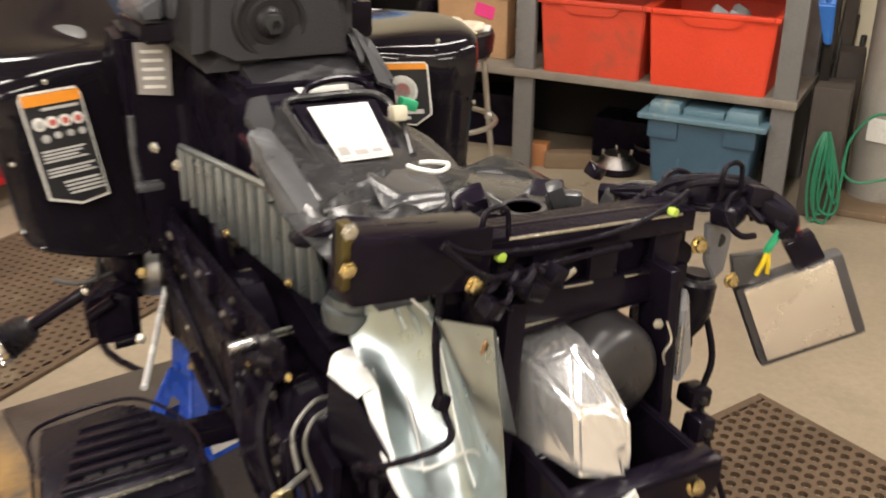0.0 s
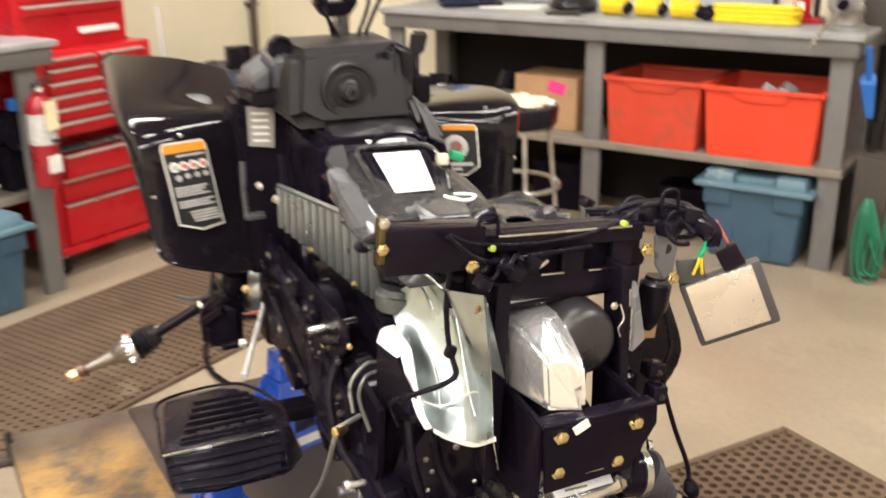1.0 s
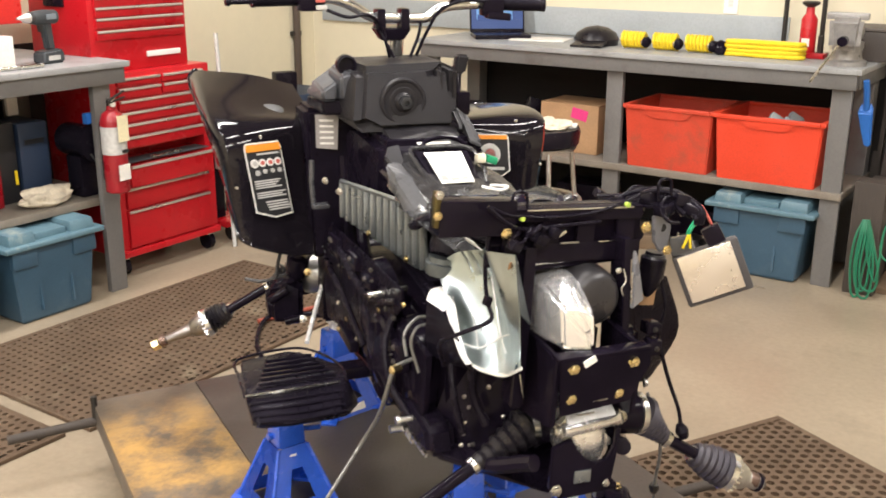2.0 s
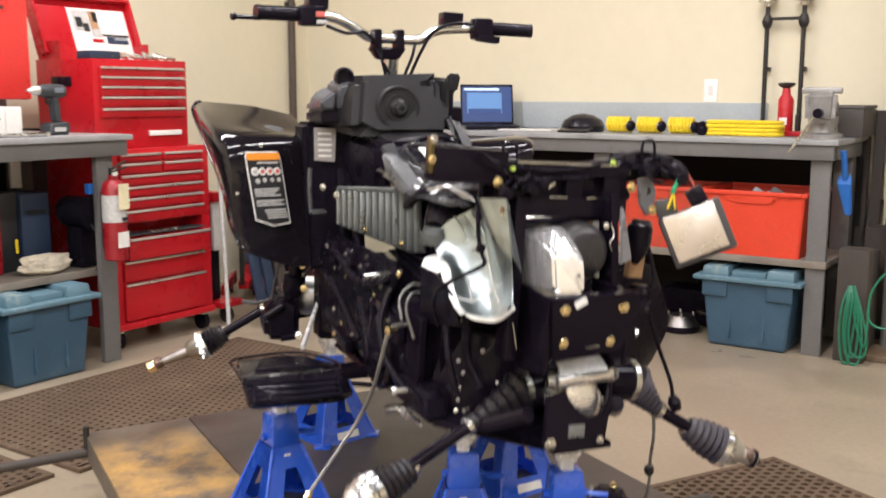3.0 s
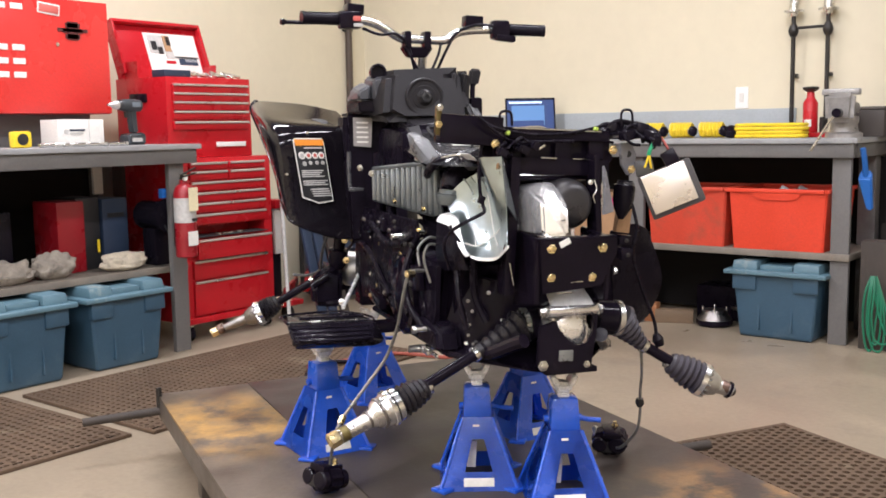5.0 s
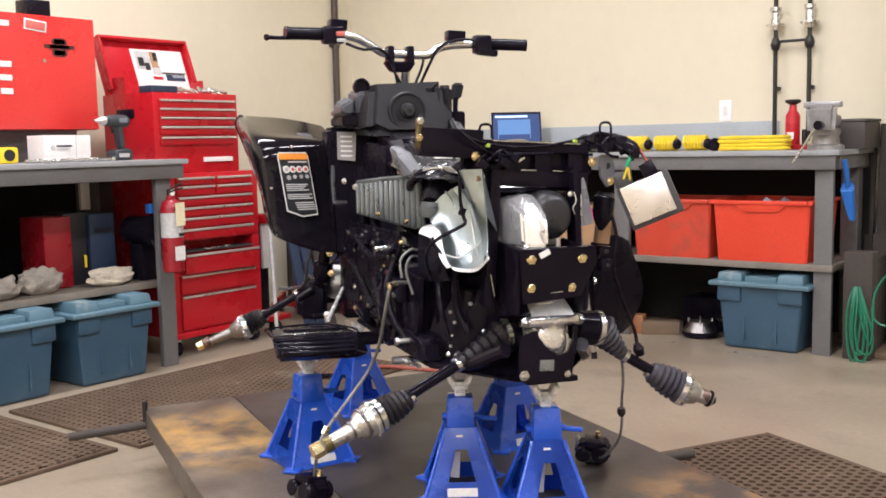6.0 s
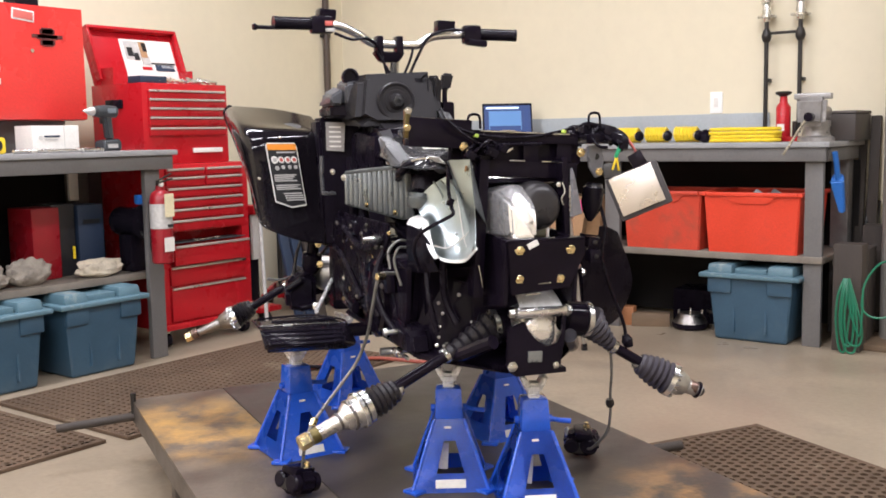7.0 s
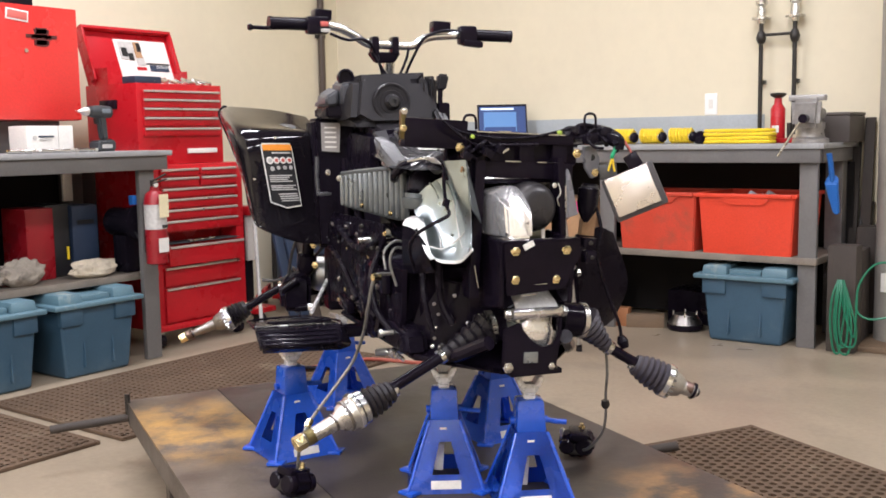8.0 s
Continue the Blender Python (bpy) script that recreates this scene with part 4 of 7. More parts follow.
part("cord", tube(bm_(), [(0.11, -0.04, 0.2), (0.13, 0.0, 0.14), (0.13, 0.05, 0.13), (0.1, 0.07, 0.2)], 0.006, 6), M_GREY, t)

# ---- between chest and corner ----
trolley = thing("shop_trolley", "red trolley with a white side panel beside the chest", "trolley", pose(-3.0, 1.99, 0))
part("side_panel", box(bm_(), (0, 0.005, 0.5), (0.02, 0.055, 0.25), bev=0.003), M_WHITE, trolley, "white side panel")
part("top_rail", box(bm_(), (-0.13, 0.01, 0.652), (0.32, 0.08, 0.05), bev=0.006), M_RED, trolley)
# Dark box added where shadow lies below and behind the white panel.
part("body", box(bm_(), (-0.14, 0.005, 0.37), (0.255, 0.06, 0.51), bev=0.006), M_PLAST, trolley, "dark box put in for the shadow below the panel")
part("base_rail", box(bm_(), (-0.1, 0.03, 0.098), (0.36, 0.16, 0.03), bev=0.006), M_RED, trolley)
for x in (-0.24, 0.04):
    part("caster", rod(bm_(), (x, 0.01, 0.041), (x, 0.035, 0.041), 0.041, seg=16), M_PIPE, trolley)
# Black sheet added so the gap beside the chest reads as shade.
solid("dark_sheet", box(bm_(), (0, 0, 0.5), (0.012, 0.42, 1.0), bev=0.002), M_BENCHSHADE, "black sheet added for the shade in the gap behind the bench", "sheet", m=pose(-3.7, 1.5, 0))
t = thing("white_pole", "white pole standing beside the tool chest", "pole", pose(-2.86, 1.93, 0))
part("pole", rod(bm_(), (0, 0, 0), (-0.1, 0.05, 1.05), 0.011), M_PALE, t)
solid("drum", lathe(bm_(), (0, 0, 0), (0, 0, 1), [(0, 0.24), (0.02, 0.25), (0.28, 0.25), (0.29, 0.258), (0.3, 0.25), (0.6, 0.25), (0.62, 0.24)], 28), M_DKBLUE, "dark blue steel drum standing by the wall", "drum", m=pose(-3.45, 2.95, 0))
for k, (y, c) in enumerate(((2.02, M_DKBLUE), (2.1, M_DKBLUE), (2.19, M_DARKWOOD))):
    solid("leaning_board", box(bm_(), (0, 0, 0.4), (0.018, 0.06, 0.8), (0, -14, 0), 0.002), c, "narrow board leaning beside the tool chest", "board", "leaning boards", m=pose(-2.78, y, 0.0))
fj = thing("floor_jack", "red trolley jack parked beside the tool chest", "floor jack", pose(-3.3, 2.5, 0, 0, 0, 128))
for s in (-0.1, 0.1):
    part("side_rail", box(bm_(), (0, s, 0.09), (0.5, 0.02, 0.07), bev=0.005), M_RED, fj)
    for x in (-0.22, 0.22):
        part("wheel", rod(bm_(), (x, s * 1.25 - 0.012, 0.05), (x, s * 1.25 + 0.012, 0.05), 0.05, seg=18), M_PIPE, fj)
part("arm", box(bm_(), (0.05, 0, 0.13), (0.4, 0.06, 0.05), (0, -6, 0), 0.006), M_RED, fj)
part("handle", tube(bm_(), [(-0.2, 0, 0.12), (-0.2, 0, 0.4), (-0.19, 0, 0.7)], 0.014, 8), M_PIPE, fj)
b = bm_()
rnd = random.Random(21)
for k in range(12):
    box(b, (-3.3 + rnd.uniform(-0.2, 0.25), 2.9 + rnd.uniform(-0.35, 0.3), 0.4 + rnd.uniform(-0.35, 0.3)), (rnd.uniform(0.08, 0.2), rnd.uniform(0.08, 0.2), rnd.uniform(0.1, 0.3)), (0, 0, rnd.uniform(0, 90)), 0.01)
solid("stacked_parts", join(bm_(), b), M_PLAST, "stack of dark parts against the wall in the corner", "clutter", kind="stuff")


# ---- floor mats ----
def holed_mat(label, m, nx, ny, cell, thick=0.014, hole=0.36):
    vs, fs = [], []
    octo = [(math.cos(a) * hole, math.sin(a) * hole) for a in (math.pi / 8 + k * math.pi / 4 for k in range(8))]
    rim = [(0.5, 0.25), (0.25, 0.5), (-0.25, 0.5), (-0.5, 0.25), (-0.5, -0.25), (-0.25, -0.5), (0.25, -0.5), (0.5, -0.25)]
    rim = [rim[k] for k in range(8)]
    corner = {0: (0.5, 0.5), 2: (-0.5, 0.5), 4: (-0.5, -0.5), 6: (0.5, -0.5)}
    for i in range(nx):
        for j in range(ny):
            cx, cy = (i + 0.5 + 0.5 * (j % 2)) * cell, (j + 0.5) * cell
            base = len(vs)
            for x, y in octo:
                vs.append((cx + x * cell, cy + y * cell, thick))
            for x, y in octo:
                vs.append((cx + x * cell, cy + y * cell, 0.001))
            for x, y in rim:
                vs.append((cx + x * cell, cy + y * cell, thick))
            for k in range(8):
                n = (k + 1) % 8
                fs.append((base + k, base + n, base + 8 + n, base + 8 + k))
                if k in corner:
                    vs.append((cx + corner[k][0] * cell, cy + corner[k][1] * cell, thick))
                    fs.append((base + k, base + 16 + k, len(vs) - 1, base + 16 + n, base + n))
                else:
                    fs.append((base + k, base + 16 + k, base + 16 + n, base + n))
    me = bpy.data.meshes.new("floor_mat")
    me.from_pydata(vs, [], fs)
    me.materials.append(M_RUBBER)
    t = thing("floor_mat", label, "floor mat", m, "rubber mats")
    ob = new("perforated_sheet", me)
    ob.parent = t
    w, h = (nx + 0.5) * cell, ny * cell
    for c, s in (((w / 2, -0.008, 0.007), (w + 0.03, 0.016, 0.0136)), ((w / 2, h + 0.008, 0.007), (w + 0.03, 0.016, 0.0136)), ((-0.004, h / 2, 0.0068), (0.022, h, 0.0134)), ((w + 0.004, h / 2, 0.0068), (0.022, h, 0.0134))):
        part("edge", box(bm_(), c, s, bev=0.003), M_RUBBER, t)
    return t


holed_mat("brown perforated rubber floor mat beside the lift table", pose(-0.016 - 0.95 * 0.462, 1.565 - 0.95 * 0.887, 0, 0, 0, -27.5), 44, 28, 0.034)
holed_mat("brown perforated rubber floor mat in front of the bench", pose(-2.62, 0.26, 0, 0, 0, 0), 24, 44, 0.034, hole=0.25)
holed_mat("brown perforated rubber floor mat lying askew", pose(-2.66, -1.26, 0, 0, 0, 0), 24, 42, 0.034, hole=0.3)


# ---- lift table ----
DECK = 0.195
table = thing("lift_table", "low steel lift table with rusty worn deck", "lift table", pose(-1.6, 0.146, 0, 0, 0, 62.2))
TWD, TLN = 1.19, 2.3
part("deck", box(bm_(), (0.15, -TLN / 2, DECK - 0.004), (0.3, TLN, 0.008), bev=0.001), M_RUST, table, "bare steel deck strip with orange rust")
part("deck_plate", box(bm_(), (0.302 + (TWD - 0.302) / 2, -TLN / 2, DECK - 0.003), (TWD - 0.302, TLN, 0.01), bev=0.002), M_DKMAT, table, "oily dark deck plate")
for x in (0.02, TWD - 0.02):
    part("side_rail", box(bm_(), (x, -TLN / 2, DECK - 0.041), (0.04, TLN, 0.065), bev=0.003), M_TABLE, table)
for y in (-0.022, -TLN + 0.022):
    part("end_rail", box(bm_(), (TWD / 2, y, DECK - 0.042), (TWD - 0.082, 0.04, 0.063), bev=0.003), M_TABLE, table)
for x in (0.06, TWD - 0.06):
    for y in (-0.5, -TLN + 0.3):
        part("leg", box(bm_(), (x, y, (DECK - 0.072) / 2), (0.05, 0.05, DECK - 0.076), bev=0.003), M_TABLE, table)
part("corner_pin", rod(bm_(), (0.0, -0.03, DECK - 0.06), (0.0, -0.03, DECK + 0.028), 0.009), M_PIPE, table)
part("cross_bar", rod(bm_(), (-0.24, -0.02, 0.135), (0.0, -0.03, 0.145), 0.014), M_DARKWOOD, table, "round bar sticking out of the table")
part("cross_bar", rod(bm_(), (TWD - 0.01, -1.105, 0.14), (TWD + 0.17, -1.125, 0.145), 0.014), M_DARKWOOD, table, "round bar sticking out of the table")
solid("floor_hose", tube(bm_(), [(-1.25, 0.9, 0.012), (-1.7, 0.95, 0.012), (-1.95, 1.2, 0.03), (-1.9, 1.35, 0.03), (-1.6, 1.5, 0.012), (-1.2, 1.75, 0.012)], 0.009, 8), M_WIRE, "black air hose lying on the floor", "hose")
solid("floor_hose", tube(bm_(), [(-1.98, 1.2, 0.025), (-1.9, 1.45, 0.025), (-1.83, 1.62, 0.025), (-1.65, 1.73, 0.01), (-1.5, 1.78, 0.01)], 0.009, 8), mat("red_hose", (0.3, 0.065, 0.04), 0.5), "red air hose lying on the floor", "hose")

V = pose(0, 0, 0, 0, 0, 55)


# ---- shop stool between the quad bike and the back bench ----
stool = thing("shop_stool", "round black shop stool with grey steel legs and foot ring", "stool", pose(-1.3, 2.233, 0, 0, 0, 28))
part("seat", lathe(bm_(), (0, 0, 0.655), (0, 0, 1), [(0, 0.02), (0, 0.155), (0.012, 0.17), (0.06, 0.176), (0.078, 0.17), (0.082, 0.155), (0.07, 0.1), (0.066, 0.01)], 36), M_PLAST, stool, "black dished seat")
part("seat_ring", lathe(bm_(), (0, 0, 0.645), (0, 0, 1), [(0, 0.158), (0.012, 0.163), (0.014, 0.15)], 36), M_CAST, stool)
for k in range(4):
    a = radians(18 + 90 * k)
    c_, s_ = math.cos(a), math.sin(a)
    part("leg", rod(bm_(), (0.145 * c_, 0.145 * s_, 0.65), (0.215 * c_, 0.215 * s_, 0.012), 0.0105, seg=12), M_CAST, stool, "grey steel tube leg")
    part("rubber_foot", lathe(bm_(), (0.216 * c_, 0.216 * s_, 0.0), (0.216 * c_, 0.216 * s_, 1), [(0, 0.015), (0.03, 0.014), (0.032, 0.01)], 14), M_BOOT, stool)
    part("ring_joint", lathe(bm_(), (0.173 * c_, 0.173 * s_, 0.405), (0.173 * c_, 0.173 * s_, 1), [(0, 0.013), (0.004, 0.0155), (0.022, 0.0155), (0.026, 0.013)], 12), M_CAST, stool)
part("foot_ring", tube(bm_(), [(0.184 * math.cos(i * math.pi / 18), 0.184 * math.sin(i * math.pi / 18), 0.418) for i in range(37)], 0.0095, 10, 0), M_CAST, stool, "grey steel foot ring")

# ---- jack stands ----
def stand_meshes():
    half, th, zb, zt = 0.092, 0.037, 0.0, 0.165
    faces = bm_()
    for k in range(4):
        r = Matrix.Rotation(k * math.pi / 2, 4, "Z")

        def on(s, f):
            w = half + (th - half) * f
            return r @ Vector((s * w, -w, zb + (zt - zb) * f))
        outer = [on(-1, 0), on(1, 0), on(1, 1), on(-1, 1)]
        inner = [on(-0.42, 0.26), on(0.42, 0.26), on(0.26, 0.7), on(-0.26, 0.7)]
        t = bmesh.new()
        vo, vi = [t.verts.new(p) for p in outer], [t.verts.new(p) for p in inner]
        for a in range(4):
            t.faces.new((vo[a], vo[(a + 1) % 4], vi[(a + 1) % 4], vi[a]))
        bmesh.ops.solidify(t, geom=t.faces[:], thickness=0.004)
        join(faces, t)
    return faces


stand = thing("jack_stand", "blue steel jack stand holding up the quad bike", "jack stand", None, "blue jack stands")
part("pyramid_base", stand_meshes(), M_STAND, stand)
for sx in (-1, 1):
    for sy in (-1, 1):
        part("foot_plate", box(bm_(), (sx * 0.083, sy * 0.083, 0.004), (0.045, 0.045, 0.008), (0, 0, 45), 0.002), M_STAND, stand)
part("sleeve", box(bm_(), (0, 0, 0.2), (0.072, 0.072, 0.076), bev=0.009, top=(0.86, 0.86)), M_STAND, stand)
part("ratchet_post", box(bm_(), (0, 0, 0.235), (0.026, 0.03, 0.075), bev=0.003), M_ZINC, stand, "bare steel ratchet post")
sad = part("saddle", hull(bm_(), [(-0.017, -0.019, 0.25), (0.017, -0.019, 0.25), (-0.017, 0.019, 0.25), (0.017, 0.019, 0.25), (-0.022, -0.021, 0.268), (0.022, -0.021, 0.268), (-0.022, 0.021, 0.268), (0.022, 0.021, 0.268)], 0.004), M_ZINC, stand, "bare steel saddle")
for sx in (-1, 1):
    part("prong", hull(bm_(), [(sx * x, y, z) for y in (-0.021, 0.021) for x, z in ((0.006, 0.264), (0.022, 0.262), (0.033, 0.288), (0.02, 0.288))], 0.003), M_ZINC, sad)
for k in range(4):
    part("ratchet_tooth", box(bm_(), (0.0, -0.016, 0.238 + 0.007 * k), (0.02, 0.006, 0.003), (30, 0, 0), 0.0008), M_ZINC, stand)
part("pawl_pivot", rod(bm_(), (-0.044, 0.006, 0.182), (0.044, 0.006, 0.182), 0.009), M_STAND, stand)
part("lever", tube(bm_(), [(0.04, 0.006, 0.182), (0.06, 0.002, 0.178), (0.088, -0.004, 0.176)], 0.006, 8), M_STAND, stand)
for sx in (-1, 1):
    for sy in (-1, 1):
        part("rolled_edge", rod(bm_(), (sx * 0.09, sy * 0.09, 0.006), (sx * 0.0365, sy * 0.0365, 0.163), 0.0045, seg=8), M_STAND, stand)
part("small_label", box(bm_(), (-0.004, -0.0445, 0.146), (0.016, 0.002, 0.005), (-18, 0, 0)), M_WHITE, stand)
part("warning_label", box(bm_(), (0.0, -0.0855, 0.02), (0.072, 0.002, 0.02), (-21.4, 0, 0)), M_WHITE, stand, "white label strip")
part("inner_card", box(bm_(), (-0.014, 0.0, 0.062), (0.022, 0.004, 0.066), (0, 4, 0)), M_WHITE, stand, "pale inner post plate")
stand.matrix_basis = V @ pose(-0.067, 0.27, DECK + 0.002, 0, 0, -17)
for u, v, a in ((-0.375, 0.655, 14), (0.085, 0.1, -13), (-0.13, 1.13, 20), (0.195, 0.605, 12)):
    copy_thing(stand, V @ pose(u, v, DECK + 0.002, 0, 0, a))

# ---- the quad bike: local x to its right, y to its front ----
quad = thing("quad_bike", "stripped black quad bike chassis raised on blue jack stands", "quad bike", V)


def Q(name, bm, material, label="", parent=None):
    return part(name, bm, material, parent or quad, label)


def bolt(p, n=(0, -1, 0), r=0.008, material=None, parent=None, label="gold zinc-plated bolt"):
    p, n = Vector(p), Vector(n).normalized()
    b = lathe(bm_(), p, p + n, [(0, r * 1.35), (r * 0.25, r * 1.35), (r * 0.3, r), (r * 0.95, r), (r * 1.05, r * 0.8)], 6)
    return Q("bolt", b, material or M_BRASS, label, parent)


# frame: tubes and plates
def bar(pts, r=0.015, name="frame_tube", n=5, material=None, label=""):
    return Q(name, tube(bm_(), pts, r, 10, n), material or M_BLACK, label)


for s in (-1, 1):
    x = 0.03 + s * 0.15
    bar([(x * 0.6 + 0.01, -0.03, 0.6), (x, 0.12, 0.545), (x, 0.5, 0.53), (x, 0.95, 0.54), (x, 1.2, 0.62)], 0.016)
    low_ = 0.055 if s > 0 else 0.0
    bar([(0.03 + s * 0.14, 0.05, 1.0 - low_ * 0.3), (0.03 + s * 0.14, 0.3, 0.97 - low_), (0.02 + s * 0.15, 0.7, 1.0 - low_ * 1.6), (0.02 + s * 0.14, 1.05, 1.06 - low_ * 1.2)], 0.014)
    bar([(0.03 + s * 0.15, 0.55, 0.54), (0.02 + s * 0.17, 0.72, 0.75), (0.02 + s * 0.15, 0.85, 1.02)], 0.015)
    bar([(0.02 + s * 0.16, 1.05, 0.56), (0.02 + s * 0.17, 0.98, 0.8), (0.02 + s * 0.14, 0.93, 1.05)], 0.015)
    bar([(0.02 + s * 0.17, 0.86, 0.55), (0.02 + s * 0.175, 0.84, 0.7), (0.02 + s * 0.17, 0.9, 0.98)], 0.018)
# rear top cross member with two windows
cross = Q("rear_cross_member", box(bm_(), (0.03, 0.062, 0.993), (0.3, 0.008, 0.11), (0, 3.2, 0), 0.002), M_BLACK)
part("upper_bar", box(bm_(), (0.035, 0.045, 1.033), (0.27, 0.02, 0.02), (0, 3.2, 0), 0.002), M_BLACK, cross)
part("lower_bar", box(bm_(), (0.035, 0.047, 0.965), (0.27, 0.016, 0.036), (0, 3.2, 0), 0.002), M_BLACK, cross)
for x in (-0.085, -0.01, 0.06, 0.14):
    part("web", box(bm_(), (x, 0.047, 1.003), (0.035, 0.014, 0.05), (0, 3, 0), 0.002), M_BLACK, cross)
# Thin steel strips draw the pale lines along these edges.
for x in (0.025, 0.1):
    part("window_lip", box(bm_(), (x, 0.036, 0.9835 - 0.056 * (x - 0.035)), (0.036, 0.004, 0.0025), (0, 3.2, 0), 0.0008), M_STEEL, cross, "thin bright strip under the window")
part("worn_edge", box(bm_(), (0.045, 0.0335, 1.0445), (0.21, 0.003, 0.003), (0, 3.2, 0), 0.001), M_STEEL, cross, "thin bright strip on the top edge")
Q("cross_flange", box(bm_(), (0.035, 0.06, 1.045), (0.27, 0.05, 0.004), (0, 3.2, 0), 0.001), M_DEEPBLACK)
Q("rack_bracket", box(bm_(), (-0.155, 0.045, 1.047), (0.14, 0.05, 0.062), (0, 4, 0), 0.004), M_BLACK)
Q("bracket_strap", box(bm_(), (-0.226, 0.032, 1.068), (0.012, 0.018, 0.062), (0, 3, 0), 0.003), M_OLIVE, "olive chromated strap")
bolt((-0.103, 0.022, 1.017))
bolt((0.178, 0.036, 0.998))
bolt((-0.226, 0.018, 1.095), r=0.006, material=M_STEEL, label="bright steel bolt")
bolt((-0.229, 0.018, 1.06), r=0.006)
bolt((0.215, 0.02, 0.955), r=0.007)
# window frame round the silencer
for pts in (((-0.062, 0.042, 0.944), (0.16, 0.06, 0.938)),):
    rail = Q("frame_rail", rod(bm_(), *pts, 0.007, seg=8), M_BLACK)
    part("worn_edge", rod(bm_(), *[(p[0], p[1] - 0.004, p[2] + 0.0055) for p in pts], 0.0022, seg=6), M_STEEL, rail, "thin bright strip along the rail")
Q("frame_post", box(bm_(), (-0.068, 0.04, 0.84), (0.022, 0.05, 0.3), (0, 4, 0), 0.003), M_BLACK)
Q("frame_post", box(bm_(), (0.129, 0.03, 0.88), (0.014, 0.05, 0.22), (0, -2, 0), 0.003), M_BLACK)
Q("strut_plate", slab(bm_(), [(0.139, 0.012, 0.966), (0.147, 0.016, 0.95), (0.172, 0.03, 0.862), (0.136, 0.006, 0.858)], 0.008, 0.0015), M_STRUT, "pale grey strut plate")
b = slab(bm_(), [(-0.05, -0.087, 0.82), (0.125, -0.087, 0.82), (0.128, -0.083, 0.79), (0.1, -0.064, 0.715), (-0.035, -0.064, 0.705)], 0.006, 0.0015)
plate = Q("rear_plate", b, M_BLACK, "black rear plate with four gold bolts")
Q("plate_lip", box(bm_(), (0.037, -0.078, 0.8215), (0.176, 0.028, 0.004), (0, 0, 0), 0.001), M_BLACK)
for u, v, z in ((-0.023, -0.088, 0.802), (0.093, -0.088, 0.799), (-0.019, -0.074, 0.74), (0.075, -0.072, 0.736)):
    bolt((u, v, z), (0, -1, 0.15), 0.0085)
Q("white_tag", box(bm_(), (0.005, -0.094, 0.813), (0.024, 0.003, 0.012), (0, -25, 0)), M_WHITE, "small white paper tag")
for u in (-0.045, 0.115):
    Q("gusset", hull(bm_(), [(u - 0.006, -0.08, 0.82), (u + 0.006, -0.08, 0.82), (u - 0.006, 0.06, 0.83), (u + 0.006, 0.06, 0.83), (u - 0.006, -0.06, 0.68), (u + 0.006, -0.06, 0.68), (u - 0.006, 0.06, 0.66), (u + 0.006, 0.06, 0.66)], 0.003), M_BLACK)
bolt((0.128, -0.07, 0.745), (1, -0.3, 0), 0.007, M_STEEL, label="bright steel stud")
Q("lower_frame_plate", hull(bm_(), [(-0.045, 0.14, 0.7), (0.16, 0.14, 0.7), (-0.12, 0.22, 0.72), (0.16, 0.22, 0.72), (-0.05, 0.14, 0.53), (0.16, 0.14, 0.53), (-0.18, 0.22, 0.55), (0.18, 0.24, 0.545)], 0.004), M_BLACK)

# differential and its bracket
Q("bushing_tube", lathe(bm_(), (-0.014, -0.042, 0.661), (0.13, -0.018, 0.655), [(0, 0.0115), (0.003, 0.013), (0.122, 0.013), (0.125, 0.0115)], 22), M_POLISH, "bright zinc-plated bushing tube")
Q("bushing_saddle", sheet(bm_(), [[(-0.004, -0.05, 0.668), (0.048, -0.042, 0.6655), (0.1, -0.034, 0.663)], [(-0.003, -0.034, 0.681), (0.048, -0.026, 0.679), (0.1, -0.018, 0.677)], [(0.002, 0.004, 0.702), (0.05, 0.012, 0.7), (0.098, 0.02, 0.698)]], 0.004, 5), M_ZINC, "bright brushed saddle plate")
for p in ((-0.02, -0.042, 0.661), (0.116, -0.018, 0.655)):
    bolt(p, (p[0] - 0.05, 0.0, 0), 0.01, M_STEEL, label="bright steel pivot bolt")
diff = Q("differential", lathe(bm_(), (0.053, -0.02, 0.603), (0.08, 0.3, 0.62), [(0, 0.03), (0.006, 0.042), (0.02, 0.047), (0.05, 0.05), (0.1, 0.05), (0.12, 0.046), (0.16, 0.04), (0.3, 0.032)], 14), M_POLISH, "cast aluminium differential housing")
for k in range(7):
    a = k * 2 * math.pi / 7
    Q("rib", box(bm_(), (0.053 + 0.044 * math.cos(a), 0.012, 0.604 + 0.044 * math.sin(a)), (0.012, 0.05, 0.012), (0, 0, 0), 0.002), M_CAST, parent=diff)
b = slab(bm_(), [(-0.03, -0.03, 0.628), (0.008, -0.03, 0.64), (0.016, -0.03, 0.62), (0.036, -0.03, 0.596), (0.058, -0.03, 0.583), (0.082, -0.03, 0.586), (0.094, -0.03, 0.612), (0.098, -0.03, 0.648), (0.106, -0.03, 0.645), (0.1, -0.03, 0.595), (0.088, -0.03, 0.523), (-0.012, -0.03, 0.523), (-0.036, -0.03, 0.545)], 0.012, 0.002)
Q("diff_bracket", b, M_BLACK, "black bracket below the differential")
Q("bracket_window", box(bm_(), (0.029, -0.0435, 0.563), (0.033, 0.004, 0.024), (0, 3, 0), 0.001), M_FINE, "bare metal behind the bracket window")
Q("bracket_base", box(bm_(), (0.045, 0.03, 0.527), (0.12, 0.14, 0.012), (0, 0, 0), 0.003), M_BLACK)
